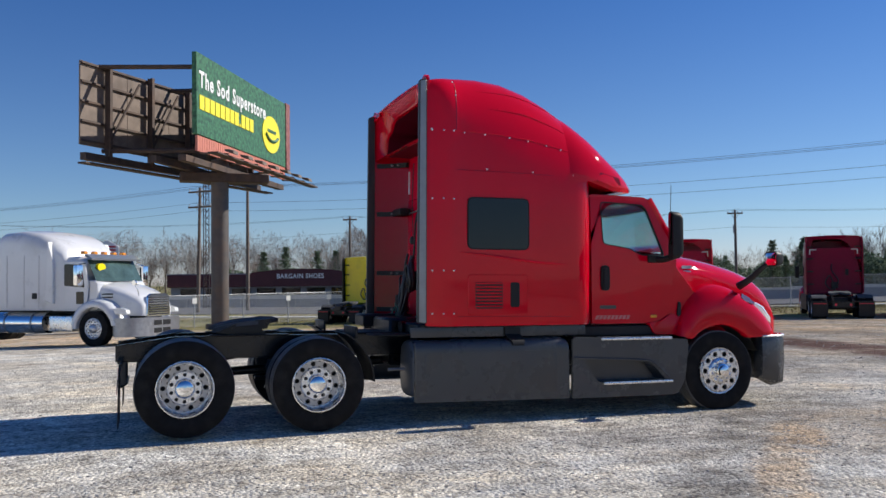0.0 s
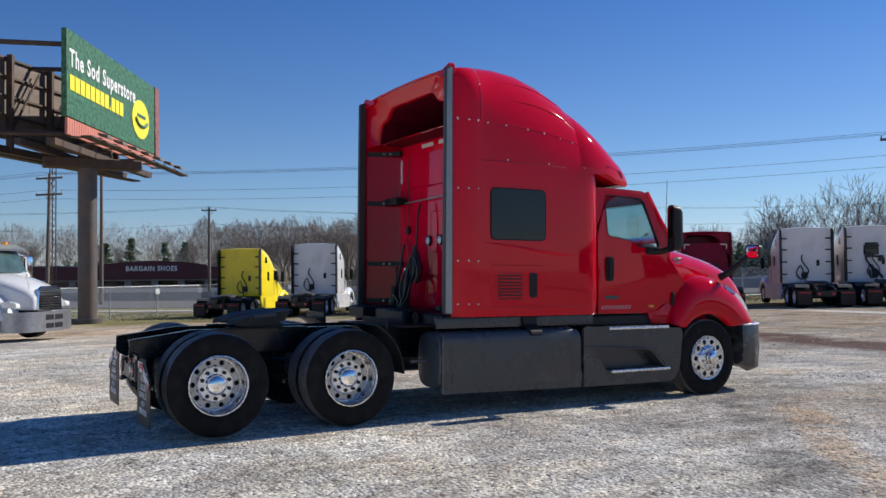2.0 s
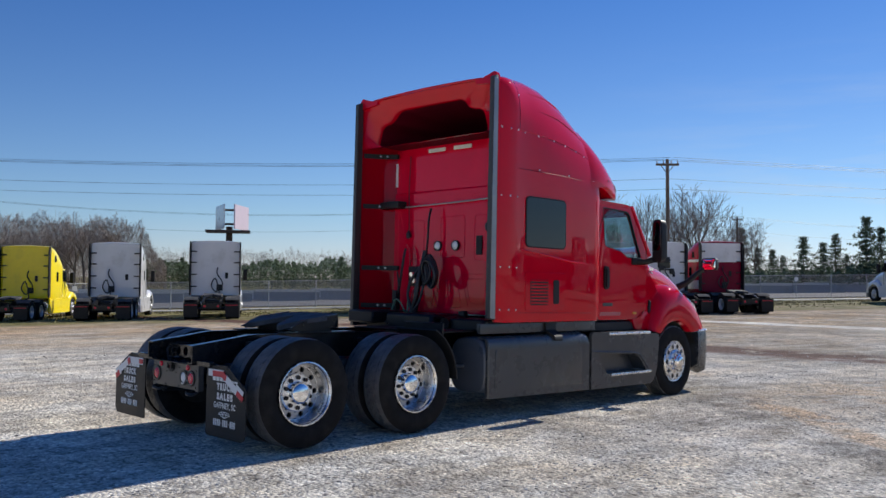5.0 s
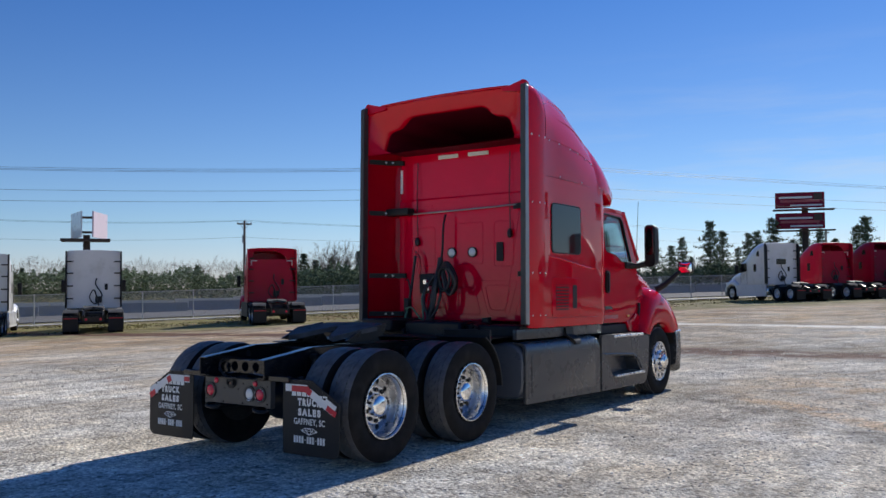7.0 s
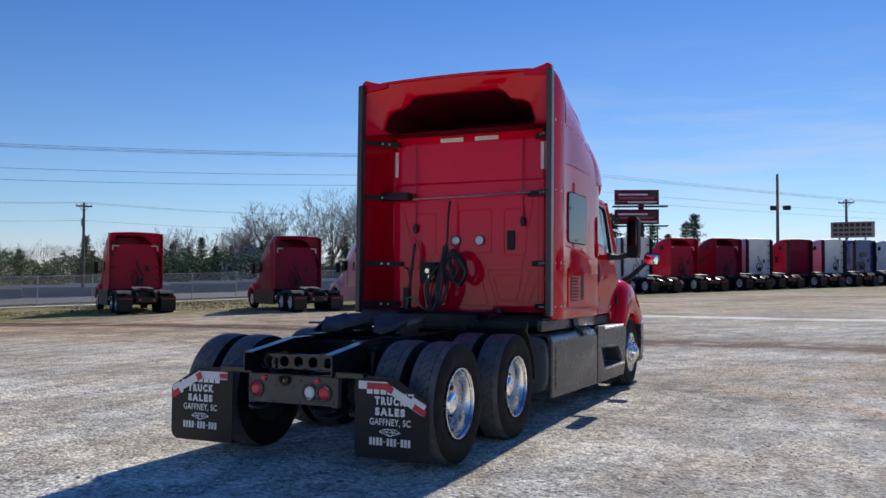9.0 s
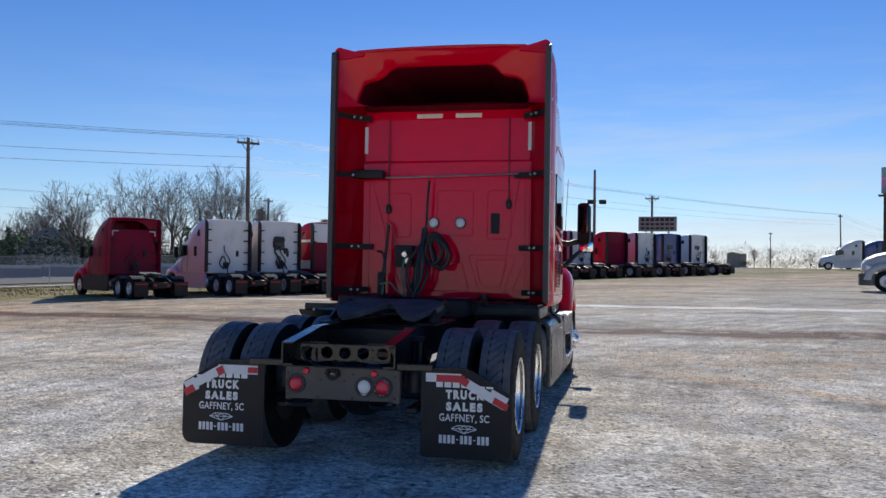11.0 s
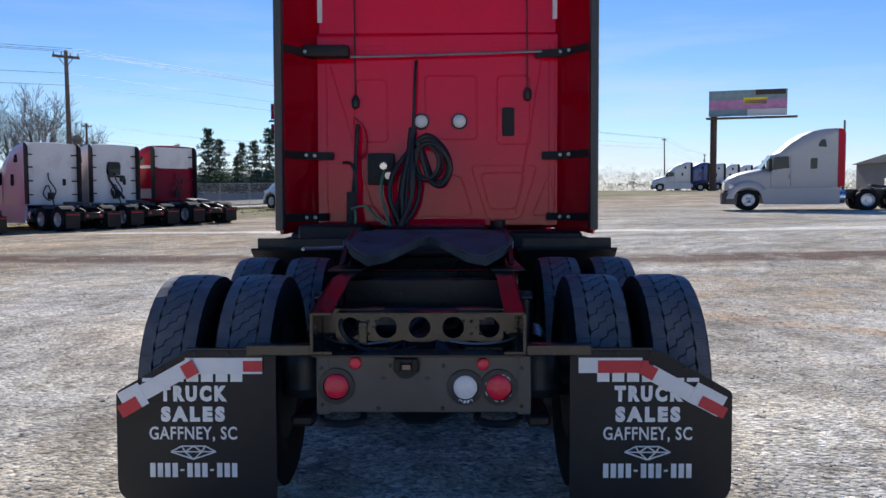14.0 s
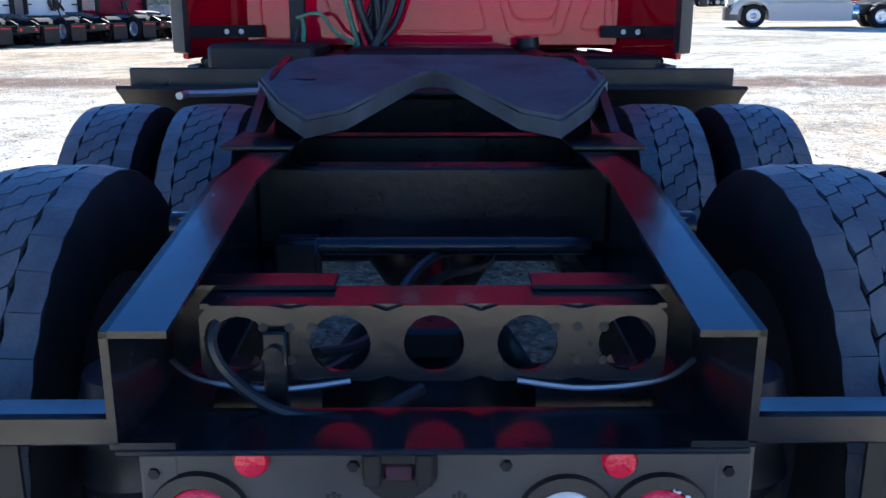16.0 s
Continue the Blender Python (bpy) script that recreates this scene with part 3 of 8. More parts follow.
def disc_holes(bm, r0, r1, nh, rc, hr, y0, y1, k=16):
    """A ring between r0 and r1 with nh round holes, from y0 (front) to y1 (back)."""
    half = math.pi / nh
    for s in range(nh):
        tc = 2 * math.pi * s / nh
        A, C, D = [], [], []
        for i in range(k):
            a = 2 * math.pi * (i + 0.5) / k
            du, dv = math.cos(a), math.sin(a)
            m = max(abs(du), abs(dv))
            eu, ev = du / m, dv / m
            r, t = (r0 + r1) / 2 + eu * (r1 - r0) / 2, tc + ev * half
            A.append(bm.verts.new((r * math.cos(t), y0, r * math.sin(t))))
            hx, hz = rc + hr * du, hr * dv
            X, Z = hx * math.cos(tc) - hz * math.sin(tc), hx * math.sin(tc) + hz * math.cos(tc)
            C.append(bm.verts.new((X, y0, Z)))
            D.append(bm.verts.new((X, y1, Z)))
        for i in range(k):
            j = (i + 1) % k
            bm.faces.new((A[i], A[j], C[j], C[i]))
            bm.faces.new((C[i], C[j], D[j], D[i]))
    bmesh.ops.remove_doubles(bm, verts=bm.verts, dist=1e-4)


TR = 0.52   # tyre radius


def tyre_profile(R, hw, rim=0.292):
    half = [(0.0, R - 0.014), (hw * 0.74, R - 0.012), (hw * 0.90, R - 0.012), (hw * 0.97, R - 0.032), (hw * 1.02, R - 0.075), (hw * 1.06, (R + rim) / 2), (hw * 1.0, rim + 0.055), (hw * 0.86, rim + 0.012), (hw * 0.80, rim - 0.01)]
    return [(-y, r) for y, r in half[:0:-1]] + half


def make_drive_wheel(parent):
    """Outer wheel of a pair: its axis along y, outer face towards -y."""
    bm = B()
    lathe(bm, tyre_profile(TR, 0.135), 72)
    w = part("wheel", bm, M["rubber"], parent, "black tyre with a worn block tread on a polished rim", 50)
    part("tread", tread_mesh(TR, 0.124, 0), M["tread"], w)
    bm = B()   # deep dished rim
    lathe(bm, [(-0.128, 0.284), (-0.140, 0.291), (-0.138, 0.300), (-0.122, 0.300), (-0.105, 0.284), (-0.06, 0.272), (-0.01, 0.268), (0.02, 0.265), (0.035, 0.258), (0.032, 0.252)][::1], 64)
    part("rim", bm, M["alu"], w, "polished aluminium rim")
    # disc in the darkened aluminium that stands in for shade inside the rim
    bm = B()
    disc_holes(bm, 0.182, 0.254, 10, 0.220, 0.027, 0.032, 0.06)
    part("wheel_disc", bm, M["disc_alu_shaded"], w, "aluminium wheel disc with ten hand holes")
    bm = B()
    lathe(bm, [(0.032, 0.183), (0.006, 0.180), (-0.004, 0.170), (-0.004, 0.09)], 48)
    part("hub_flange", bm, M["alu"], w)
    bm = B()
    lathe(bm, [(0.10, 0.01), (0.10, 0.265)], 32)
    part("brake_drum", bm, M["drum"], w)
    bm = B()
    lathe(bm, [(0.0, 0.108), (-0.050, 0.105), (-0.068, 0.098), (-0.082, 0.076), (-0.090, 0.038), (-0.092, 0.0005)], 40)
    part("hub_cap", bm, M["chrome"], w, "domed chrome hub cap")
    for i in range(10):
        t = 2 * math.pi * (i + 0.5) / 10
        bm = B()
        c = (0.142 * math.cos(t), 0.142 * math.sin(t))
        cyl(bm, (c[0], 0.0, c[1]), (c[0], -0.026, c[1]), 0.021, 0.019, 8)
        part("wheel_nut", bm, M["drum"], w)
    return w


def make_inner_wheel(parent):
    bm = B()
    lathe(bm, tyre_profile(TR, 0.135), 72)
    w = part("wheel", bm, M["rubber"], parent, "black inner tyre with a worn block tread", 50)
    part("tread", tread_mesh(TR, 0.124, 0), M["tread"], w)
    bm = B()
    lathe(bm, [(-0.11, 0.286), (-0.02, 0.27), (0.06, 0.275), (0.11, 0.286), (0.11, 0.2), (0.09, 0.02)], 40)
    part("rim", bm, M["drum"], w)
    return w


def make_steer_wheel(parent):
    bm = B()
    lathe(bm, tyre_profile(TR - 0.005, 0.14), 72)
    R = TR - 0.005
    w = part("wheel", bm, M["rubber"], parent, "black ribbed steer tyre on a polished rim", 50)
    bm = B()
    for y0, y1 in ((-0.118, -0.088), (-0.078, -0.03), (-0.02, 0.02), (0.03, 0.078), (0.088, 0.118)):
        lathe(bm, [(y0, R - 0.02), (y0 + 0.003, R), (y1 - 0.003, R), (y1, R - 0.02)], 72)
    part("tread", bm, M["tread"], w)
    bm = B()
    lathe(bm, [(-0.118, 0.278), (-0.138, 0.288), (-0.140, 0.297), (-0.124, 0.298), (-0.112, 0.282), (-0.132, 0.274), (-0.148, 0.266)], 64)
    disc_holes(bm, 0.168, 0.268, 10, 0.222, 0.034, -0.148, -0.09)
    lathe(bm, [(-0.148, 0.169), (-0.160, 0.160), (-0.166, 0.150), (-0.166, 0.09)], 48)
    part("rim", bm, M["alu"], w, "polished aluminium rim with ten hand holes")
    bm = B()
    lathe(bm, [(-0.06, 0.02), (-0.06, 0.26)], 32)
    part("brake_drum", bm, M["drum"], w)
    bm = B()
    lathe(bm, [(-0.16, 0.104), (-0.205, 0.100), (-0.220, 0.094), (-0.226, 0.078), (-0.248, 0.070), (-0.256, 0.05), (-0.258, 0.0005)], 40)
    part("hub_cap", bm, M["chrome"], w, "stepped chrome hub cap")
    for i in range(10):
        t = 2 * math.pi * (i + 0.5) / 10
        bm = B()
        c = (0.133 * math.cos(t), 0.133 * math.sin(t))
        cyl(bm, (c[0], -0.160, c[1]), (c[0], -0.212, c[1]), 0.020, 0.013, 8)
        part("wheel_nut", bm, M["chrome"], w)
    return w


def section(x, w, zb, zt, ry, rz, crown=0.03, bow=0.0, n=9):
    """Cross-section of the body: from the bottom of one side over the roof to the other."""
    half = [(w - 0.02, zb), (w, zb + 0.05)]
    zs = zt - crown - rz
    for k in range(1, 6):
        t = k / 5
        half.append((w + bow * math.sin(math.pi * t * 0.8) - 0.0, zb + 0.05 + (zs - zb - 0.05) * t))
    y1 = half[-1][0]
    for k in range(1, n + 1):
        a = math.pi / 2 * k / n
        half.append((y1 - ry * (1 - math.cos(a)), zs + rz * math.sin(a)))
    ye, ze = half[-1]
    for k in range(1, 4):
        half.append((ye * (1 - k / 4), ze + crown * math.sin(math.pi / 2 * k / 4)))
    return [(x, -y, z) for y, z in half] + [(x, 0, ze + crown)] + [(x, y, z) for y, z in half[::-1]]


AX1, AX2, AX3 = 0.0, 1.42, 6.64     # axles
HUB = 0.51


def build_red_tractor():
    T = thing("tractor_unit", "glossy red sleeper tractor unit with grey skirts, standing on gravel", "truck")
    T.matrix_basis = pose(-0.25, 10.755, 0.0, 0, 0.8, -1.0)
    P = lambda name, bm, m, label="", **k: part(name, bm, M[m], T, label, **k)

    # wheels
    od = make_drive_wheel(T)
    od.matrix_basis = pose(AX1, -1.145, HUB)
    iw = make_inner_wheel(T)
    iw.matrix_basis = pose(AX1, -0.81, HUB)
    turn = Matrix.Rotation(math.pi, 4, "Z")
    for ax, rot in ((AX1, 0), (AX2, 17)):
        for sgn in (-1, 1):
            for src, y in ((od, 1.12 if sgn > 0 else 1.145), (iw, 0.79 if sgn > 0 else 0.81)):
                if ax == AX1 and sgn == -1:
                    continue
                o = again(src, T, Matrix.Identity(4))
                m = Matrix.Translation((ax, sgn * y, HUB)) @ (turn if sgn > 0 else Matrix.Identity(4)) @ Matrix.Rotation(radians(rot + sgn * 9), 4, "Y")
                o.matrix_basis = m
    sw = make_steer_wheel(T)
    sw.matrix_basis = pose(AX3, -1.13, HUB)
    o = again(sw, T, Matrix.Identity(4))
    o.matrix_basis = Matrix.Translation((AX3, 1.13, HUB)) @ turn

    # chassis rails, bent down towards the tail
    for s in (-1, 1):
        bm = B()
        top = [(-0.72, 0.93), (-0.38, 0.975), (-0.08, 1.02), (6.3, 1.02)]
        bot = [(6.3, 0.76), (-0.02, 0.76), (-0.45, 0.742), (-0.66, 0.742), (-0.72, 0.765)]
        ya, yb = s * 0.445, s * 0.433
        prism(bm, top + bot, "Y", min(ya, yb), max(ya, yb))
        # flanges turned inward
        f0, f1 = s * 0.445, s * 0.355
        for loop, t in ((top, 0.010), ([(-0.72, 0.768), (-0.66, 0.752), (-0.45, 0.752), (-0.02, 0.77), (6.3, 0.77)], 0.010)):
            rings = [[(x, f0, z), (x, f1, z), (x, f1, z - t), (x, f0, z - t)] for x, z in loop]
            loft(bm, rings)
        P("chassis_rail", bm, "frame_gloss", "black channel-section chassis rail with its end tapering down", smooth=25)
    # pierced cross-member near the tail
    bm = B()
    holes = [(-0.30, 0.045), (-0.145, 0.047), (0.0, 0.047), (0.145, 0.047), (0.30, 0.045)]
    for i, (y, r) in enumerate(holes):
        y0 = -0.36 if i == 0 else (holes[i - 1][0] + y) / 2
        y1 = 0.36 if i == 4 else (holes[i + 1][0] + y) / 2
        K = 20
        ho = [(y + r * math.cos(2 * math.pi * k / K), 0.845 + r * math.sin(2 * math.pi * k / K)) for k in range(K)]
        ou = []
        for k in range(K):
            a = 2 * math.pi * k / K
            c_, s_ = math.cos(a), math.sin(a)
            q = min(((y1 - y) if c_ > 0 else (y - y0)) / max(1e-6, abs(c_)), 0.062 / max(1e-6, abs(s_)))
            ou.append((y + q * c_, 0.845 + q * s_))
        plate(bm, ou, ho, "X", -0.545, -0.535)
    box(bm, -0.535, -0.44, -0.36, 0.36, 0.899, 0.907)
    pierced = P("cross_member", bm, "frame_gloss", "glossy black cross-member with five round holes")
    # bolt holes drawn as dark discs in place of the shade inside them
    for y, z, q in [(y, z, 0.0075) for y in (-0.262, -0.222, 0.222, 0.262) for z in (0.818, 0.872)] + [(-0.242, 0.845, 0.004), (0.20, 0.848, 0.004), (0.188, 0.872, 0.007), (-0.188, 0.872, 0.007)]:
        bm = B()
        cyl(bm, (-0.5465, y, z), (-0.5445, y, z), q, n=12)
        part("bolt_hole", bm, M["drum"], pierced)
    for s in (-1, 1):   # brake pipes clipped along the tail
        bm = B()
        tube(bm, curve_pts([(-0.50, s * 0.42, 0.80), (-0.54, s * 0.36, 0.783), (-0.555, s * 0.24, 0.775), (-0.55, s * 0.13, 0.786)], 5), 0.005, 6)
        P("brake_pipe", bm, "steel")
    for s in (-1, 1):
        bm = B()
        box(bm, -0.47, -0.40, min(s * 0.43, s * 0.16), max(s * 0.43, s * 0.16), 0.909, 0.917)
        prism(bm, [(s * 0.43, 0.74), (s * 0.43, 0.92), (s * 0.30, 0.90)], "X", -0.45, -0.44)
        P("gusset", bm, "frame_gloss")
    # tail: shelf, panel and lamps
    bm = B()
    box(bm, -0.72, -0.58, -0.44, 0.44, 0.746, 0.756, 0.003)
    P("tail_shelf", bm, "frame_gloss")
    bm = B()
    box(bm, -0.66, -0.648, -0.46, 0.42, 0.502, 0.746, 0.004)
    for s in (-0.44, 0.40):
        box(bm, -0.662, -0.60, s - 0.03, s + 0.03, 0.492, 0.744, 0.006)
    box(bm, -0.648, -0.58, -0.44, 0.40, 0.502, 0.510)
    panel = P("lamp_panel", bm, "panel", "dark tail panel carrying the lamps")
    for y, z, r, mm, lab in ((0.345, 0.615, 0.052, "lens_red", "round red tail lamp"), (-0.335, 0.61, 0.052, "lens_red", "round red tail lamp"), (-0.195, 0.61, 0.050, "lens_white", "round clear reversing lamp"), (0.265, 0.712, 0.026, "lens_red", "small red marker lamp"), (-0.27, 0.708, 0.026, "lens_red", "small red marker lamp")):
        bm = B()
        n = 32
        ring = lambda x, q: [(x, y + q * math.cos(2 * math.pi * k / n), z + q * math.sin(2 * math.pi * k / n)) for k in range(n)]
        loft(bm, [ring(-0.655, r), ring(-0.668, r), ring(-0.674, r * 0.85), ring(-0.677, r * 0.4)])
        lamp = part("tail_lamp", bm, M[mm], panel, lab)
        if r > 0.04:
            bm = B()
            loft(bm, [ring(-0.656, r + 0.026), ring(-0.672, r + 0.024), ring(-0.674, r + 0.004), ring(-0.66, r + 0.002)], False, False)
            part("grommet", bm, M["hose"], panel)
    bm = B()   # number plate lamp bracket
    prism(bm, rpoly([(-0.005, 0.722), (0.105, 0.722), (0.105, 0.680), (0.080, 0.652), (0.055, 0.645), (0.030, 0.652), (-0.005, 0.680)], [0.004, 0.004, 0.012, 0.015, 0.01, 0.015, 0.012], 3), "X", -0.672, -0.655, 0.003)
    box(bm, -0.694, -0.668, 0.002, 0.026, 0.682, 0.734, 0.003)
    box(bm, -0.694, -0.668, 0.076, 0.100, 0.682, 0.734, 0.003)
    box(bm, -0.690, -0.668, 0.024, 0.078, 0.716, 0.734, 0.003)
    plate_lamp = part("plate_lamp", bm, M["plastic_dark"], panel)
    bm = B()
    box(bm, -0.680, -0.670, 0.030, 0.072, 0.684, 0.710, 0.003)
    part("lens", bm, M["smoked"], plate_lamp)
    # screws round the panel, and its fixing holes as dark blocks in place of shade
    for y, z in ((0.408, 0.690), (0.405, 0.535), (-0.432, 0.690), (-0.430, 0.530), (0.118, 0.700), (-0.105, 0.700), (0.17, 0.520), (-0.10, 0.520)):
        bm = B()
        cyl(bm, (-0.6665, y, z), (-0.658, y, z), 0.0085, 0.010, 6)
        part("screw", bm, M["frame"], panel)
    for y, z in ((0.148, 0.648), (-0.037, 0.648)):
        bm = B()
        for k in range(3):
            box(bm, -0.6615, -0.6595, y - 0.011 + 0.008 * k, y - 0.005 + 0.008 * k, z - (0.009 if k == 1 else 0.005), z + (0.009 if k == 1 else 0.005))
        part("fixing_hole", bm, M["drum"], panel)
    # paint scraped to bare white round two of the lamps
    r9 = random.Random(31)
    for y0, z0, q, arc0, arc1 in ((-0.335, 0.61, 0.0555, -150, 150), (-0.195, 0.61, 0.0535, -120, -60)):
        a = arc0
        while a < arc1:
            w9 = r9.uniform(8, 26)
            if r9.random() < 0.72:
                bm = B()
                pts = [radians(a + w9 * k / 4) for k in range(5)]
                out = [q + r9.uniform(0.0015, 0.005 if q > 0.054 else 0.016) for _ in pts]
                prism(bm, [(y0 + q * math.cos(p), z0 + q * math.sin(p)) for p in pts] + [(y0 + o * math.cos(p), z0 + o * math.sin(p)) for p, o in zip(pts[::-1], out)], "X", -0.6765, -0.6725)
                part("scrape", bm, M["tape_white"], panel)
            a += w9 + r9.uniform(2, 14)
    for s in (-0.335, 0.325):   # tow hooks under the panel
        bm = B()
        tube(bm, curve_pts([(-0.60, s - 0.085, 0.505), (-0.66, s - 0.085, 0.468), (-0.68, s, 0.458), (-0.66, s + 0.085, 0.468), (-0.60, s + 0.085, 0.505)], 5), 0.016, 8)
        P("tow_hook", bm, "frame")
    bm = B()   # hook strap and hose at the tail
    box(bm, -0.565, -0.553, 0.225, 0.262, 0.735, 0.87, 0.003)
    cyl(bm, (-0.575, 0.244, 0.835), (-0.56, 0.244, 0.835), 0.016, n=12)
    P("strap", bm, "frame_gloss")
    bm = B()
    tube(bm, curve_pts([(-0.50, 0.32, 0.90), (-0.56, 0.34, 0.86), (-0.57, 0.31, 0.80), (-0.60, 0.22, 0.755), (-0.58, 0.10, 0.745), (-0.5, 0.02, 0.75)], 6), 0.010, 8)
    P("hose", bm, "hose")
    # further cross-members, axles and suspension
    for x in (0.35, 0.95, 2.3):
        bm = B()
        box(bm, x - 0.05, x + 0.05, -0.432, 0.432, 0.79, 0.98, 0.006)
        P("cross_member", bm, "frame")
    for x in (AX1, AX2):
        bm = B()
        cyl(bm, (x, -0.95, HUB), (x, 0.95, HUB), 0.075, n=20)
        lathe(bm, [(-0.22, 0.08), (-0.16, 0.17), (-0.05, 0.22), (0.08, 0.22), (0.18, 0.16), (0.24, 0.08)], 28, (x, 0, HUB))
        P("axle", bm, "frame")
        for s in (-1, 1):
            bm = B()
            lathe(bm, [(0.0, 0.03), (0.0, 0.09), (0.04, 0.115), (0.09, 0.10), (0.13, 0.115), (0.18, 0.10), (0.22, 0.09), (0.22, 0.03)], 24)
            bmesh.ops.rotate(bm, verts=bm.verts, matrix=Matrix.Rotation(radians(90), 3, "X"))
            bmesh.ops.translate(bm, verts=bm.verts, vec=(x - 0.38, s * 0.52, 0.52))
            P("air_spring", bm, "hose")
            bm = B()
            box(bm, x - 0.5, x + 0.42, s * 0.52 - 0.05, s * 0.52 + 0.05, 0.40, 0.45, 0.012)
            P("trailing_arm", bm, "frame")
            bm = B()
            cyl(bm, (x + 0.22, s * 0.55, 0.62), (x + 0.40, s * 0.55, 0.66), 0.085, n=20)
            P("brake_chamber", bm, "frame")
            bm = B()
            cyl(bm, (x - 0.14, s * 0.49, 0.55), (x - 0.10, s * 0.49, 0.95), 0.035, n=12)
            cyl(bm, (x - 0.11, s * 0.43, 0.93), (x - 0.11, s * 0.52, 0.93), 0.03, n=10)
            P("shock_absorber", bm, "frame")
    bm = B()
    cyl(bm, (AX1 + 0.2, 0, 0.55), (AX2 - 0.2, 0, 0.60), 0.055, n=16)
    cyl(bm, (AX2 + 0.2, 0, 0.60), (4.2, 0, 0.78), 0.055, n=16)
    P("drive_shaft", bm, "frame")
    bm = B()
    cyl(bm, (0.12, -0.36, 0.83), (0.12, 0.36, 0.83), 0.022, n=12)
    P("torque_rod", bm, "frame_gloss")
    bm = B()
    box(bm, 0.08, 0.16, 0.26, 0.36, 0.74, 0.85, 0.008)
    P("valve_block", bm, "frame")
    bm = B()
    box(bm, -0.25, -0.12, -0.06, 0.08, 0.70, 0.76, 0.01)
    P("valve_block", bm, "frame")
    for y0, y1, z in ((0.2, -0.28, 0.78), (0.31, -0.15, 0.72)):
        bm = B()
        tube(bm, curve_pts([(-0.42, y0, z), (-0.2, y0 * 0.6, z - 0.05), (0.1, 0.0, z + 0.03), (0.4, y1, z), (0.8, y1, z + 0.05)], 6), 0.011, 8)
        P("air_line", bm, "hose")

    # fifth wheel: slotted plate on a pivot
    bm = B()
    out = [(1.10, -0.30), (1.10, 0.30), (1.02, 0.42), (0.80, 0.48), (0.62, 0.48), (0.44, 0.40), (0.33, 0.315), (0.38, 0.215), (0.72, 0.045), (0.76, 0.0), (0.72, -0.045), (0.38, -0.215), (0.33, -0.315), (0.44, -0.40), (0.62, -0.48), (0.80, -0.48), (1.02, -0.42)]
    zz = lambda x: 1.195 + 0.085 * (x - 0.8) - 0.25 * max(0.0, 0.56 - x)
    top = [bm.verts.new((x, y, zz(x))) for x, y in out]
    low = [bm.verts.new((x, y, zz(x) - 0.05)) for x, y in out]
    bm.faces.new(top), bm.faces.new(low[::-1])
    for i in range(len(out)):
        j = (i + 1) % len(out)
        bm.faces.new((top[i], low[i], low[j], top[j]))
    bmesh.ops.bevel(bm, geom=[e for e in bm.edges if e.verts[0] in top and e.verts[1] in top], offset=0.010, segments=2, affect="EDGES")
    fw = P("fifth_wheel", bm, "grease", "greasy black fifth-wheel coupling plate with a V-shaped throat")
    for s in (-1, 1):
        bm = B()
        prism(bm, [(0.36, 1.06), (0.62, 1.17), (1.0, 1.22), (0.95, 1.10), (0.50, 1.04)], "Y", s * 0.455 - 0.012, s * 0.455 + 0.012)
        part("side_web", bm, M["frame"], fw)
        bm = B()
        prism(bm, [(0.55, 1.03), (0.95, 1.03), (0.82, 1.17), (0.68, 1.17)], "Y", s * 0.38 - 0.05, s * 0.38 + 0.05)
        part("bracket", bm, M["frame"], fw)
    for y0 in (-0.52, 0.34):
        bm = B()
        box(bm, 0.30, 1.2, y0, y0 + 0.18, 1.022, 1.034, 0.003)
        part("base_plate", bm, M["frame"], fw)
    bm = B()
    tube(bm, [(0.9, 0.3, 1.13), (0.8, 0.62, 1.12), (0.78, 0.72, 1.12), (0.70, 0.72, 1.12)], 0.011, 8)
    part("release_handle", bm, M["steel"], fw)

    # mudflap arms and flaps
    for s in (-1, 1):
        bm = B()
        a, b_ = sorted((s * 0.446, s * 0.72))
        box(bm, -0.69, -0.63, a, b_, 0.745, 0.795, 0.006)
        a, b_ = sorted((s * 0.60, s * 0.98))
        box(bm, -0.655, -0.635, a, b_, 0.745, 0.775, 0.004)
        P("mudflap_arm", bm, "frame_gloss", "square black steel arm carrying the mudflap")
        bm = B()
        prof = rpoly([(s * 0.60, 0.765), (s * 0.97, 0.765), (s * 1.275, 0.59), (s * 1.275, 0.12), (s * 0.60, 0.12)], [0.01, 0.02, 0.02, 0.09, 0.03], 5)
        prism(bm, prof, "X", -0.664, -0.656)
        flap = P("mudflap", bm, "flap", "black rubber mudflap with white lettering and a red and white reflective strip")
        # strip along the top edge, then down the slant
        def strip(p0, p1, wd, m_, x):
            d = (Vector(p1) - Vector(p0)).normalized()
            nrm = Vector((d.y, -d.x))
            if nrm.y > 0:
                nrm = -nrm
            q = [Vector(p0), Vector(p1), Vector(p1) + nrm * wd, Vector(p0) + nrm * wd]
            bm2 = B()
            prism(bm2, [tuple(v) for v in q], "X", x - 0.0015, x + 0.0015)
            part("reflective_strip", bm2, M[m_], flap)
        x = -0.668
        if s < 0:
            runs = [((-0.635, 0.735), (-0.90, 0.735), 0.064, "tape_white", x), ((-0.715, 0.724), (-0.925, 0.724), 0.052, "tape_red", x - 0.003), ((-0.945, 0.705), (-1.14, 0.598), 0.066, "tape_white", x - 0.0045), ((-0.905, 0.722), (-0.965, 0.689), 0.055, "tape_red", x - 0.0075), ((-1.13, 0.634), (-1.252, 0.570), 0.092, "tape_white", x - 0.006), ((-1.150, 0.578), (-1.254, 0.524), 0.048, "tape_red", x - 0.009)]
        else:
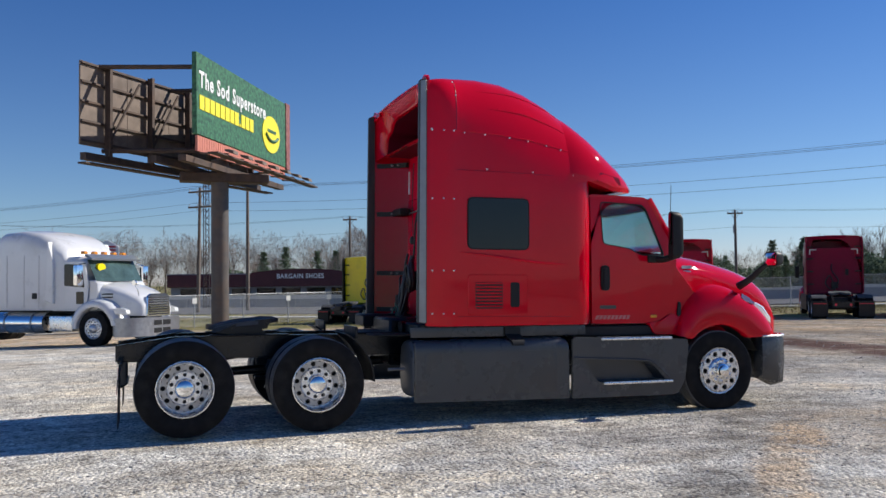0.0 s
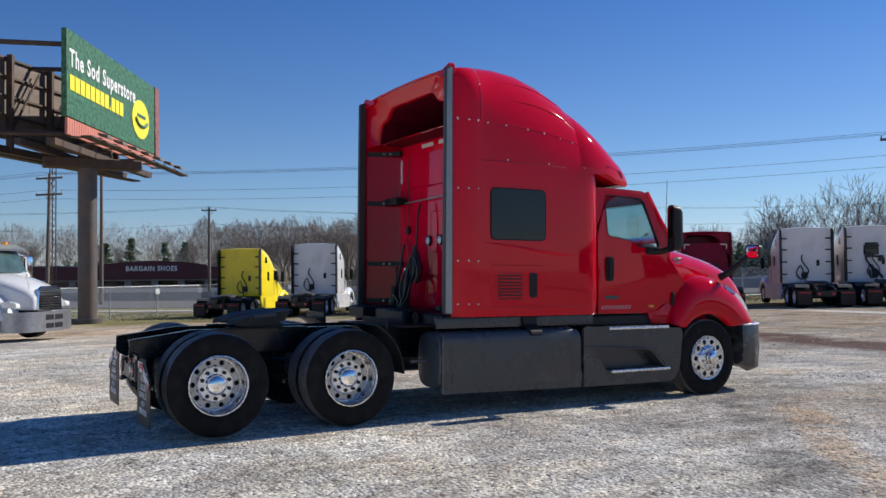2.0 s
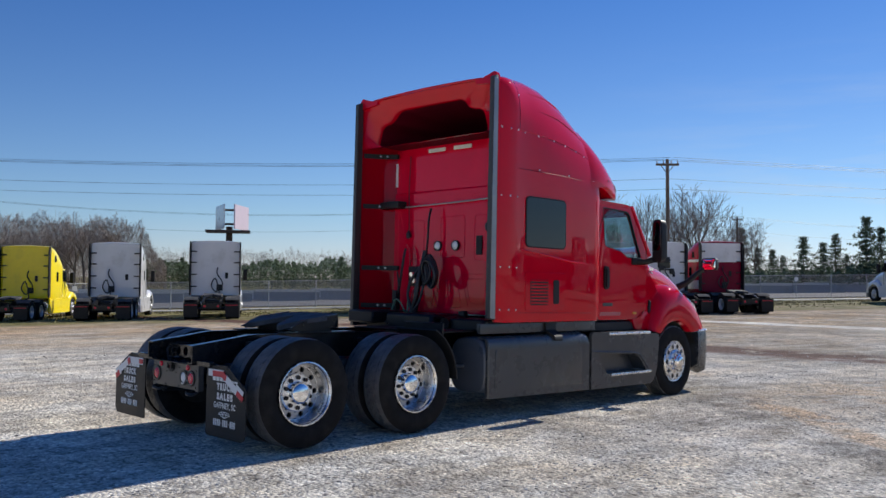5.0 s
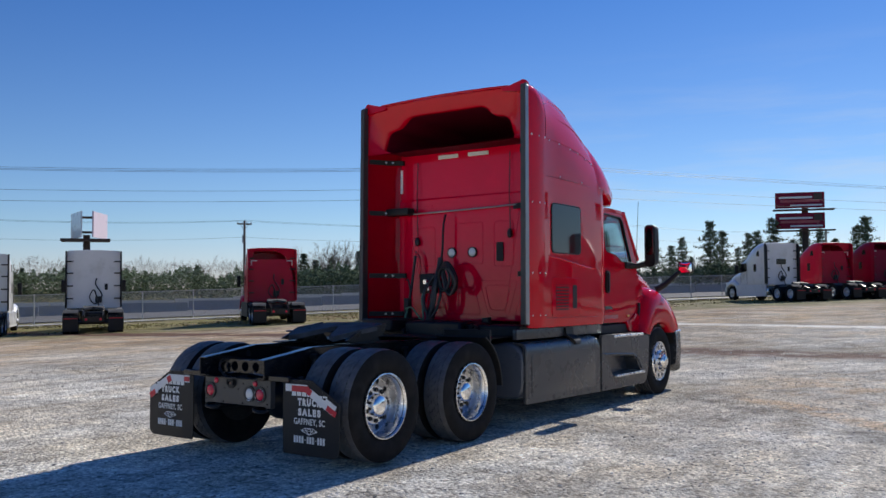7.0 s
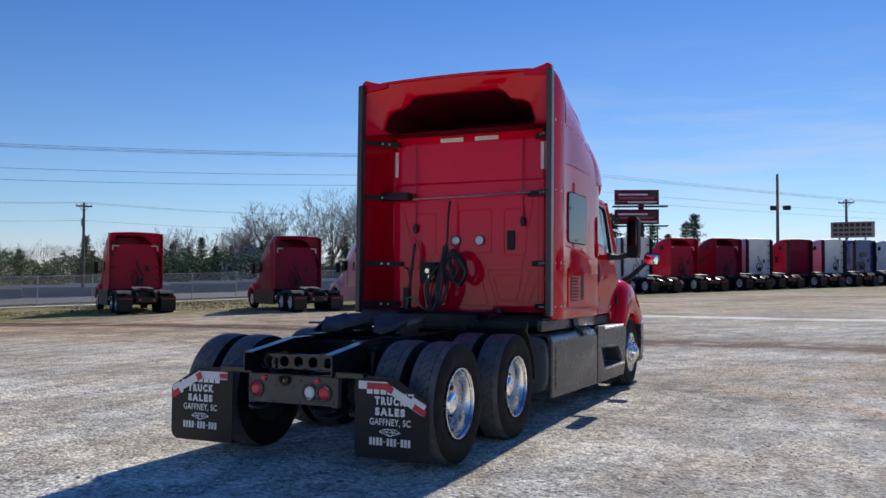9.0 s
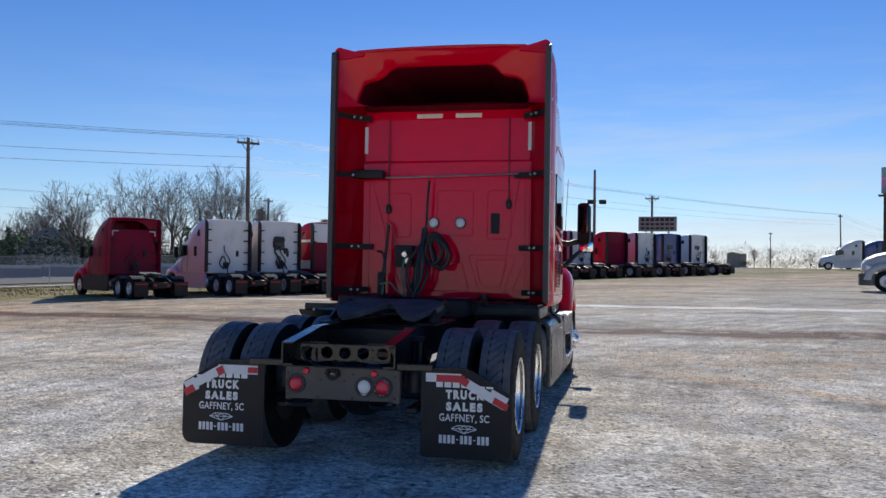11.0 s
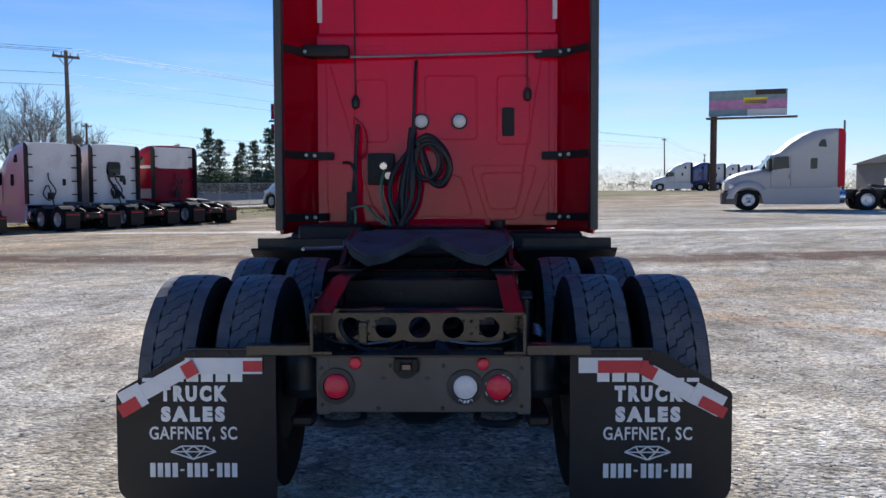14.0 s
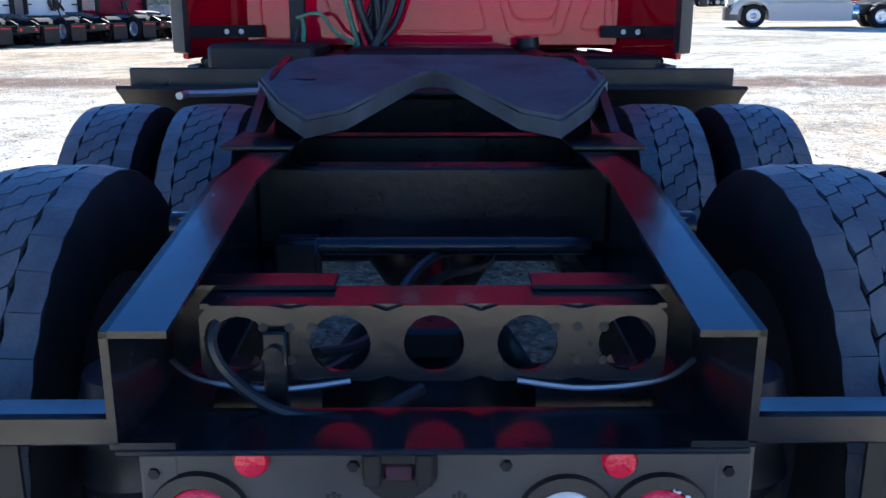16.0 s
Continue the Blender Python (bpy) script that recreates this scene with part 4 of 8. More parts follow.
            runs = [((0.655, 0.735), (0.98, 0.735), 0.068, "tape_white", x), ((0.655, 0.722), (0.735, 0.722), 0.045, "tape_red", x - 0.003), ((0.96, 0.737), (1.19, 0.61), 0.068, "tape_white", x - 0.0045), ((0.95, 0.728), (1.00, 0.700), 0.062, "tape_red", x - 0.0075), ((1.18, 0.632), (1.268, 0.585), 0.10, "tape_white", x - 0.006), ((1.19, 0.575), (1.268, 0.530), 0.055, "tape_red", x - 0.009)]
        for r_ in runs:
            strip(*r_)
        yc = 0.951 if s > 0 else -0.924
        face = lambda y, z: Matrix.Translation((-0.6665, y, z)) @ Matrix(((0, 0, -1, 0), (-1, 0, 0, 0), (0, 1, 0, 0), (0, 0, 0, 1)))
        lettering("TRUCK", 0.082, face(yc, 0.556), M["white_mark"], flap, 0.285, 0.0006, 0.0055)
        lettering("SALES", 0.078, face(yc, 0.470), M["white_mark"], flap, 0.27, 0.0006, 0.0055)
        lettering("GAFFNEY, SC", 0.076, face(yc, 0.390), M["white_mark"], flap, 0.37, 0.001, 0.0012)
        # name line, half hidden by the strip, drawn as plain blocks
        for k in range(7):
            y0 = yc - 0.186 + 0.062 * k
            bm = B()
            box(bm, -0.6675, -0.6655, y0 - 0.025, y0 + 0.025, 0.634, 0.682 if abs(y0) < 0.98 else 0.65)
            part("mark", bm, M["white_mark"], flap)
        bm = B()   # faceted gem emblem
        for p0, p1 in (((-0.095, 0), (-0.05, 0.024)), ((-0.05, 0.024), (0.05, 0.024)), ((0.05, 0.024), (0.095, 0)), ((-0.095, 0), (0, -0.032)), ((0, -0.032), (0.095, 0)), ((-0.095, 0), (0.095, 0)), ((-0.035, 0), (0, -0.032)), ((0.035, 0), (0, -0.032)), ((-0.035, 0), (-0.05, 0.024)), ((0.035, 0), (0.05, 0.024)), ((-0.035, 0), (0, 0.024)), ((0.035, 0), (0, 0.024))):
            cyl(bm, (-0.6665, yc + p0[0], 0.336 + p0[1]), (-0.6665, yc + p1[0], 0.336 + p1[1]), 0.0032, n=5)
        part("emblem", bm, M["white_mark"], flap)
        # line of figures as plain bars
        for k in range(12):
            bm = B()
            if k in (3, 7):
                box(bm, -0.6675, -0.6655, yc - 0.180 + k * 0.0315, yc - 0.164 + k * 0.0315, 0.254, 0.262)
            else:
                box(bm, -0.6675, -0.6655, yc - 0.184 + k * 0.0315, yc - 0.162 + k * 0.0315, 0.228, 0.288)
            part("bar", bm, M["white_mark"], flap)
        flap.location.y = 0.0 if s > 0 else -0.032
        for y in (0.66, 0.80, 0.94, 1.08, 1.2):
            bm = B()
            z = 0.752 if y < 0.97 else 0.752 - (y - 0.97) * 0.57
            cyl(bm, (-0.672, s * y, z), (-0.664, s * y, z), 0.007, n=8)
            part("bolt", bm, M["frame"], flap)

    # quarter fenders in front of the drive wheels
    for s in (-1, 1):
        bm = B()
        rings = []
        for k in range(9):
            a = radians(62 - k * 7.6)
            r0, r1 = 0.625, 0.640
            c = lambda r: (AX2 + r * math.cos(a), HUB + r * math.sin(a))
            (xi, zi), (xo, zo) = c(r0), c(r1)
            ya, yb = s * 0.60, s * 1.26
            rings.append([(xi, ya, zi), (xi, yb, zi), (xo, yb, zo), (xo, ya, zo)])
        loft(bm, rings)
        P("quarter_fender", bm, "plastic_dark", "black curved quarter fender", smooth=30)
        bm = B()
        a, b_ = sorted((s * 0.62, s * 1.24))
        box(bm, 1.83, 1.86, a, b_, 1.01, 1.14, 0.006)
        P("fender_plate", bm, "frame")
    bm = B()   # deck plate and boxes behind the cab
    box(bm, 1.95, 2.75, -0.44, 0.44, 1.022, 1.034, 0.003)
    P("deck_plate", bm, "plastic_dark")
    bm = B()
    box(bm, 2.10, 2.60, -1.0, -0.62, 1.015, 1.035, 0.004)
    P("deck_plate", bm, "plastic_dark")
    bm = B()
    box(bm, 2.35, 3.05, 0.55, 1.05, 1.06, 1.22, 0.02)
    box(bm, 2.55, 2.95, 0.50, 0.92, 0.98, 1.10, 0.02)
    P("battery_box", bm, "plastic_dark")
    bm = B()
    cyl(bm, (2.30, -0.92, 0.62), (2.60, -0.92, 0.62), 0.02, n=8)
    P("pipe", bm, "steel")
    bm = B()
    box(bm, 2.45, 3.05, -0.42, 0.42, 0.62, 1.20, 0.03)
    box(bm, 2.60, 3.20, -1.15, 1.15, 1.02, 1.16, 0.02)
    P("cab_mount", bm, "frame")
    for s in (-1, 1):
        bm = B()
        prof = rpoly([(s * 0.70, 0.31), (s * 1.275, 0.31), (s * 1.275, 0.965), (s * 0.70, 0.965)], [0.2, 0.2, 0.24, 0.24], 8)
        loft(bm, [[(xx, s * 0.99 + (y - s * 0.99) * k, 0.64 + (z - 0.64) * k) for y, z in prof] for xx, k in ((2.500, 0.86), (2.507, 0.93), (2.53, 0.98), (2.565, 1.0), (4.3, 1.0))])
        P("fuel_tank", bm, "tank", "grey fuel tank behind the skirt, sky blue put into its colour", smooth=40)

    # side skirts and steps
    for s in (-1, 1):
        yo = s * 1.305
        mk = lambda poly, y0, y1, m_, nm, lab="", bev=0.0: P(nm, prism(B(), poly, "Y", min(y0, y1), max(y0, y1), bev, 2), m_, lab)
        bm = B()   # skirt: upright below, rolled over inwards along the top
        roll = [(1.272, 0.0), (1.305, 0.0), (1.305, 0.56), (1.303, 0.605), (1.296, 0.645), (1.282, 0.676), (1.258, 0.695), (1.22, 0.705), (1.14, 0.712), (1.14, 0.690), (1.215, 0.684), (1.25, 0.672), (1.270, 0.64), (1.272, 0.56)]
        rings = []
        for xx, zl, k, dz in ((2.515, 0.275, 0.988, 0.0), (2.528, 0.268, 1.0, 0.0), (3.4, 0.258, 1.0, 0.004), (4.34, 0.245, 1.0, 0.018), (4.42, 0.243, 1.0, 0.0), (4.462, 0.242, 1.0, -0.035), (4.474, 0.246, 0.99, -0.045)):
            rings.append([(xx, s * y * k, zl + h * (0.975 + dz - zl) / 0.712) for y, h in roll])
        loft(bm, rings)
        skirt = P("side_skirt", bm, "plastic", "dark grey plastic side skirt with a rolled top, slightly dusty", smooth=35)
        bm = B()
        a, b_ = sorted((s * 1.300, s * 1.3105))
        prism(bm, rpoly([(2.63, 0.345), (4.30, 0.330), (4.31, 0.80), (4.20, 0.835), (2.63, 0.825)], [0.04, 0.02, 0.06, 0.06, 0.04], 4), "Y", a, b_, 0.005, 2)
        part("raised_panel", bm, M["plastic"], skirt, smooth=35)
        mk([(2.50, 1.0), (4.75, 1.0), (4.75, 1.125), (2.50, 1.118)], s * 1.185, s * 1.13, "plastic", "skirt_rail", "", 0.006)
        # step section with a hollow for the lower step
        ou = rpoly([(4.51, 0.24), (5.98, 0.235), (6.10, 0.40), (6.16, 0.93), (4.51, 0.985)], [0.01, 0.05, 0.1, 0.05, 0.05], 4)
        ho = rpoly([(4.86, 0.42), (5.84, 0.41), (5.60, 0.66), (4.67, 0.70)], [0.05, 0.03, 0.12, 0.03], 4)
        bm = B()
        n = 64
        ou2, ho2 = resample(ou, n, (4.51, 0.24)), resample(ho, n, (4.86, 0.42))
        a, b_ = sorted((yo, s * 1.26))
        plate(bm, ou2, ho2, "Y", a, b_)
        sk = P("step_panel", bm, "plastic", "dark grey plastic step panel with a hollow", smooth=30)
        bm = B()
        inner = [(4.74 + (x - 4.72) * 0.92, z + 0.01) for x, z in ho2]
        loft(bm, [[(x, s * 1.275, z) for x, z in ho2], [(x, s * 1.14, z) for x, z in inner]], False, True)
        part("recess", bm, M["plastic"], sk)
        bm = B()   # raised lip that sweeps over the hollow and down behind it
        tube(bm, curve_pts([(4.53, s * 1.302, 0.735), (4.70, s * 1.310, 0.722), (5.30, s * 1.310, 0.694), (5.58, s * 1.310, 0.668), (5.72, s * 1.309, 0.585), (5.86, s * 1.304, 0.46)], 5), 0.013, 8)
        part("lip", bm, M["plastic"], sk)
        for x0, x1, z, y0, y1 in ((4.92, 5.90, 0.415, 1.345, 1.16), (4.90, 5.90, 0.955, 1.325, 1.14)):
            bm = B()
            a, b_ = sorted((s * y0, s * y1))
            box(bm, x0, x1, a, b_, z - 0.022, z + 0.012, 0.010, 2)
            st = part("step", bm, M["alu"], sk, "bright ribbed aluminium step")
            bm = B()
            for k in range(22):
                xx = x0 + 0.03 + k * (x1 - x0 - 0.06) / 21
                box(bm, xx - 0.009, xx + 0.009, a + 0.012, b_ - 0.012, z + 0.011, z + 0.017)
            part("ribs", bm, M["steel"], sk)
        bm = B()   # black shelf under the door
        a, b_ = sorted((s * 1.145, s * 1.0))
        box(bm, 4.55, 6.05, a, b_, 0.97, 1.11, 0.02)
        P("sill_cover", bm, "plastic_dark")
        bm = B()   # filler neck / strap between skirt and body
        loft(bm, [[(x0, s * y, z), (x1, s * y, z), (x1, s * (y - 0.03), z - 0.012), (x0, s * (y - 0.03), z - 0.012)] for x0, x1, y, z in ((3.66, 3.86, 1.215, 1.115), (3.66, 3.86, 1.222, 1.03), (3.67, 3.86, 1.255, 0.998), (3.70, 3.87, 1.300, 0.972), (3.715, 3.87, 1.322, 0.945), (3.72, 3.87, 1.324, 0.905))])
        P("filler_cap", bm, "plastic_dark")
    return T, P


T, P = build_red_tractor()


def build_red_body():
    # sleeper shell: side walls and roof in one smooth skin, open at the back
    secs = [(2.66, 1.245, 1.14, 4.02, 0.07, 0.10, 0.02), (2.70, 1.258, 1.135, 4.045, 0.09, 0.13, 0.02), (2.80, 1.288, 1.13, 4.07, 0.13, 0.20, 0.022), (2.92, 1.300, 1.13, 4.095, 0.19, 0.34, 0.026), (3.00, 1.297, 1.13, 4.11, 0.23, 0.44, 0.03), (3.08, 1.286, 1.13, 4.125, 0.27, 0.54, 0.03),
            (3.35, 1.289, 1.13, 4.155, 0.36, 0.80, 0.035), (3.70, 1.290, 1.13, 4.145, 0.44, 1.0, 0.04), (4.05, 1.287, 1.13, 4.065, 0.50, 1.08, 0.05), (4.35, 1.282, 1.13, 3.94, 0.54, 1.05, 0.06),
            (4.58, 1.276, 1.13, 3.80, 0.56, 0.95, 0.07), (4.66, 1.270, 1.13, 3.75, 0.56, 0.91, 0.07), (4.73, 1.250, 1.13, 3.70, 0.55, 0.87, 0.07), (4.78, 1.215, 1.13, 3.66, 0.54, 0.84, 0.07), (4.82, 1.165, 1.13, 3.63, 0.52, 0.82, 0.07), (4.86, 1.10, 1.13, 3.60, 0.5, 0.80, 0.07)]
    def skin(x, z):
        """Half width of the sleeper's skin at length x and height z."""
        i = max(0, min(len(secs) - 2, sum(1 for q in secs if q[0] <= x) - 1))
        u = (x - secs[i][0]) / (secs[i + 1][0] - secs[i][0])
        w = [a_ + (b2 - a_) * u for a_, b2 in zip(secs[i], secs[i + 1])]
        pts = [(-q[1], q[2]) for q in section(*w)][:17]
        for (ya, za), (yb_, zb_) in zip(pts, pts[1:]):
            if za <= z <= zb_:
                return ya + (yb_ - ya) * (z - za) / max(1e-6, zb_ - za)
        return pts[-1][0]
    bm = B()
    loft(bm, [section(*s) for s in secs], False, True, False)
    sleeper = P("sleeper", bm, "red", "glossy red high-roof sleeper body", smooth=60)
    # roof fairing nose above the cab
    bm = B()
    rings = []
    for x, w, zb, zt, ry, rz in ((4.48, 1.272, 2.93, 3.855, 0.56, 0.99), (4.58, 1.2775, 2.93, 3.805, 0.56, 0.95 - 0.07), (4.68, 1.275, 2.92, 3.745, 0.56, 0.80), (4.78, 1.268, 2.90, 3.68, 0.56, 0.72), (4.88, 1.254, 2.87, 3.61, 0.56, 0.64), (5.0, 1.228, 2.84, 3.515, 0.55, 0.55), (5.15, 1.18, 2.80, 3.385, 0.55, 0.42), (5.30, 1.12, 2.80, 3.26, 0.52, 0.31), (5.43, 1.04, 2.80, 3.14, 0.48, 0.22), (5.54, 0.93, 2.81, 3.03, 0.42, 0.14), (5.60, 0.80, 2.83, 2.94, 0.34, 0.05)):
        rings.append(section(x, w, zb, zt, ry, rz, 0.06))
    loft(bm, rings, True, True, True)
    fair = P("roof_fairing", bm, "red", "red roof fairing sloping down over the cab", smooth=60)
    for s in (-1, 1):
        bm = B()   # hollow vent in the lower lip of the fairing
        loft(bm, [[(4.90, s * 1.238, 2.90), (5.30, s * 1.125, 2.88), (5.26, s * 1.135, 2.97), (4.94, s * 1.238, 3.02)], [(4.98, s * 1.20, 2.91), (5.24, s * 1.11, 2.90), (5.22, s * 1.11, 2.95), (5.0, s * 1.20, 2.97)]])
        part("vent", bm, M["red_dull"], fair)
    # inner faces of the side extenders, in the shade-darkened red, and the back wall
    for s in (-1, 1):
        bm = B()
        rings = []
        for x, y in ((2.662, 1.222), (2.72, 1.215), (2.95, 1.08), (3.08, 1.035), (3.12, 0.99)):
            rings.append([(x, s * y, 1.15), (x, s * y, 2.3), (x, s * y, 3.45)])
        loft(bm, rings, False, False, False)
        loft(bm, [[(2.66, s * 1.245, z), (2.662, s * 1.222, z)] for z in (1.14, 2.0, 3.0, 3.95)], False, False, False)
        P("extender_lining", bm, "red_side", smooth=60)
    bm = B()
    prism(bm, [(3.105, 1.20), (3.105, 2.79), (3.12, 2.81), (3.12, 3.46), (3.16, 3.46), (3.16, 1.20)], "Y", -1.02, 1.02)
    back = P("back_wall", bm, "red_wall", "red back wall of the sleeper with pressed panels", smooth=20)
    # upper ring round the alcove
    hole = rpoly([(-1.02, 3.405), (1.02, 3.405), (0.93, 3.69), (0.72, 3.71), (0.58, 3.855), (-0.58, 3.855), (-0.72, 3.71), (-0.93, 3.69)], [0.06, 0.06, 0.10, 0.08, 0.08, 0.08, 0.08, 0.10], 4)
    outer = rpoly([(-1.246, 3.38), (1.246, 3.38), (1.246, 4.018), (0.0, 4.032), (-1.246, 4.018)], [0.01, 0.01, 0.075, 0.05, 0.075], 4)
    n = 96
    ho, ou = resample(hole, n, (-1.02, 3.405)), resample(outer, n, (-1.246, 3.38))
    bm = B()
    loft(bm, [[(2.672, y, z) for y, z in ou],
              [(2.70, y * 0.25 + yo * 0.75, z * 0.25 + zo * 0.75) for (y, z), (yo, zo) in zip(ho, ou)],
              [(2.745, y * 0.92 + yo * 0.08, z * 0.92 + zo * 0.08) for (y, z), (yo, zo) in zip(ho, ou)],
              [(2.77, y, z) for y, z in ho],
              [(2.80, y * 0.995, 3.60 + (z - 3.60) * 0.995) for y, z in ho]], False, False)
    alcove = part("rear_alcove", bm, M["red"], back, "hollow under the rear of the roof fairing", smooth=50)
    # inside of the hollow, in a red darkened to stand for its shade
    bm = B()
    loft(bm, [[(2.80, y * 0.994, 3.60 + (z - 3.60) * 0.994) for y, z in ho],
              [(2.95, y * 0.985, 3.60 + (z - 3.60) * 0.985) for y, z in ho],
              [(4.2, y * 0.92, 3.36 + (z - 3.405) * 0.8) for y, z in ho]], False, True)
    part("alcove_lining", bm, M["red_alcove_shade"], alcove, "inside of the roof hollow, its shade put into a darker red", smooth=50)
    # trim edges of the extenders
    for s in (-1, 1):
        bm = B()
        a, b_ = sorted((s * 1.262, s * 1.205))
        prism(bm, rpoly([(2.555, 1.175), (2.665, 1.165), (2.665, 4.0), (2.645, 4.03), (2.575, 4.0)], 0.015, 2), "Y", a, b_, 0.012, 2)
        P("extender_trim", bm, "trim", "grey rubber trim along the edge of the side extender")
        bm = B()   # pale outer flange of the trim
        a, b_ = sorted((s * 1.2625, s * 1.268))
        prism(bm, [(2.572, 1.185), (2.655, 1.175), (2.655, 4.0), (2.585, 3.99)], "Y", a, b_, 0.002)
        P("trim_flange", bm, "flange")
        bm = B()   # raised ear of the roof corner
        prism(bm, rpoly([(s * 1.246, 3.93), (s * 1.25, 4.045), (s * 1.205, 4.085), (s * 1.13, 4.06), (s * 1.0, 4.025), (s * 0.9, 4.02), (s * 0.9, 3.97)], [0.01, 0.02, 0.03, 0.03, 0.03, 0.01, 0.01], 3), "X", 2.650, 2.70, 0.01)
        P("roof_ear", bm, "red")
    bm = B()   # rolled rear lip of the roof, raised to hide the sun's glint beyond it
    tube(bm, [(2.668, y, 4.026 + 0.022 * (1 - (y / 0.95) ** 2)) for y in (-0.98, -0.7, -0.35, 0, 0.35, 0.7, 0.98)], 0.016, 8)
    P("roof_lip", bm, "red")
    # rivets in rows down the extender
    for s in (-1, 1):
        for z in (1.28, 1.78, 2.62, 3.42):
            for x in (2.73, 2.86, 2.985):
                bm = B()
                y = s * (skin(x, z) + 0.002)
                lathe(bm, [(0.0, 0.011), (-0.004, 0.010), (-0.007, 0.0005)], 10)
                if s > 0:
                    bmesh.ops.rotate(bm, verts=bm.verts, matrix=Matrix.Rotation(math.pi, 3, "Z"))
                bmesh.ops.translate(bm, verts=bm.verts, vec=(x, y, z))
                part("rivet", bm, M["alu"], sleeper)
    # seams, body line and openings on the sleeper sides
    for s in (-1, 1):
        Y = s * 1.2925
        for pts in ([(3.02, Y, 2.965), (3.9, Y * 0.9995, 2.955), (4.72, s * 1.252, 2.93)], [(3.02, s * 1.29, 1.245), (4.3, s * 1.289, 1.235), (4.80, s * 1.235, 1.23)]):
            bm = B()
            tube(bm, curve_pts(pts, 8), 0.003, 6)
            part("seam", bm, M["red_dull"], sleeper)
        bm = B()   # window
        pane = rrect(3.17, 3.93, 2.045, 2.635, 0.07, 6)
        a, b_ = sorted((s * 1.285, s * 1.2985))
        prism(bm, pane, "Y", a, b_)
        w = part("window", bm, M["glass_dark"], sleeper, "dark tinted sleeper window")
        bm = B()
        big = rrect(3.155, 3.945, 2.03, 2.65, 0.08, 6)
        a, b_ = sorted((s * 1.286, s * 1.2965))
        plate(bm, big, rrect(3.175, 3.925, 2.05, 2.63, 0.07, 6), "Y", a, b_)
        part("window_seal", bm, M["plastic_dark"], sleeper)
        # panel with louvred vent and slot
        bm = B()
        a, b_ = sorted((s * 1.283, s * 1.2955))
        prism(bm, rrect(3.165, 3.925, 1.265, 1.735, 0.03, 3), "Y", a, b_, 0.004)
        part("hatch", bm, M["red"], sleeper)
        bm = B()
        a, b_ = sorted((s * 1.29, s * 1.2975))
        prism(bm, rrect(3.255, 3.60, 1.335, 1.645, 0.02, 3), "Y", a, b_)
        part("vent_backing", bm, M["drum"], sleeper)
        for k in range(8):
            bm = B()
            z = 1.352 + k * 0.0385
            a, b_ = sorted((s * 1.294, s * 1.303))
            prism(bm, [(3.262, z), (3.593, z), (3.593, z + 0.020), (3.262, z + 0.020)], "Y", a, b_, 0.002)
            part("louvre", bm, M["red"], sleeper)
        bm = B()
        a, b_ = sorted((s * 1.29, s * 1.300))
        prism(bm, rrect(3.70, 3.815, 1.35, 1.645, 0.025, 4), "Y", a, b_, 0.003)
        part("hatch_handle", bm, M["plastic_dark"], sleeper)
        bm = B()   # raised body line sweeping forward
        tube(bm, curve_pts([(3.05, s * 1.286, 2.0), (3.5, s * 1.289, 1.955), (4.1, s * 1.286, 1.88), (4.65, s * 1.262, 1.86)], 8), [0.004 + 0.012 * math.sin(math.pi * i / 24) for i in range(25)], 8)
        part("body_line", bm, M["red"], sleeper)
        # ridges that run forward over the roof, and the riveted seam below them
        for pts, r0 in (([(2.95, 3.43), (3.5, 3.41), (4.0, 3.36), (4.45, 3.27), (4.6, 3.23)], 0.009), ([(3.45, 3.72), (3.9, 3.69), (4.3, 3.58), (4.6, 3.46)], 0.013), ([(3.3, 3.93), (3.8, 3.93), (4.2, 3.84), (4.55, 3.70)], 0.012)):
            path = [Vector((x, 0, z)) for x, z in pts]
            path = curve_pts(path, 7)
            bm = B()
            m_ = len(path) - 1
            tube(bm, [(p.x, s * (skin(p.x, p.z) - r0 * 0.35), p.z) for p in path], [r0 * (0.25 + 0.75 * math.sin(math.pi * min(1, 0.12 + k / m_ * 0.85))) for k in range(m_ + 1)], 10)
            part("roof_ridge", bm, M["red"], sleeper)
        for x, z in ((2.72, 3.435), (3.12, 3.405), (3.38, 3.395), (3.70, 3.375), (3.95, 3.35), (4.2, 3.31), (4.4, 3.27), (3.4, 2.985), (4.0, 2.975), (4.55, 2.96), (3.0, 4.02), (3.02, 3.85)):
            bm = B()
            lathe(bm, [(0.0, 0.010), (-0.005, 0.009), (-0.008, 0.0005)], 10)
            if s > 0:
                bmesh.ops.rotate(bm, verts=bm.verts, matrix=Matrix.Rotation(math.pi, 3, "Z"))
            bmesh.ops.translate(bm, verts=bm.verts, vec=(x, s * (skin(x, z) + 0.002), z))
            part("rivet", bm, M["alu"], sleeper)
        bm = B()   # joint of the extender with the roof skin
        tube(bm, [(3.02, s * (skin(3.02, z) + 0.001), z) for z in (3.43, 3.55, 3.65, 3.75, 3.85, 3.95, 4.03)], 0.005, 6)
        part("seam", bm, M["red_dull"], sleeper)

    # cab: doors with real window openings, roof, pillars and windscreen
    for s in (-1, 1):
        out = rpoly([(4.86, 1.13), (6.02, 1.13), (6.06, 1.55), (6.10, 2.08), (5.70, 2.74), (4.86, 2.76)], [0.02, 0.06, 0.03, 0.06, 0.10, 0.04], 4)
        hol = rpoly([(5.02, 2.13), (5.42, 2.07), (5.55, 1.99), (5.92, 1.985), (5.66, 2.60), (5.60, 2.645), (5.0, 2.67)], [0.06, 0.1, 0.08, 0.05, 0.04, 0.04, 0.05], 4)
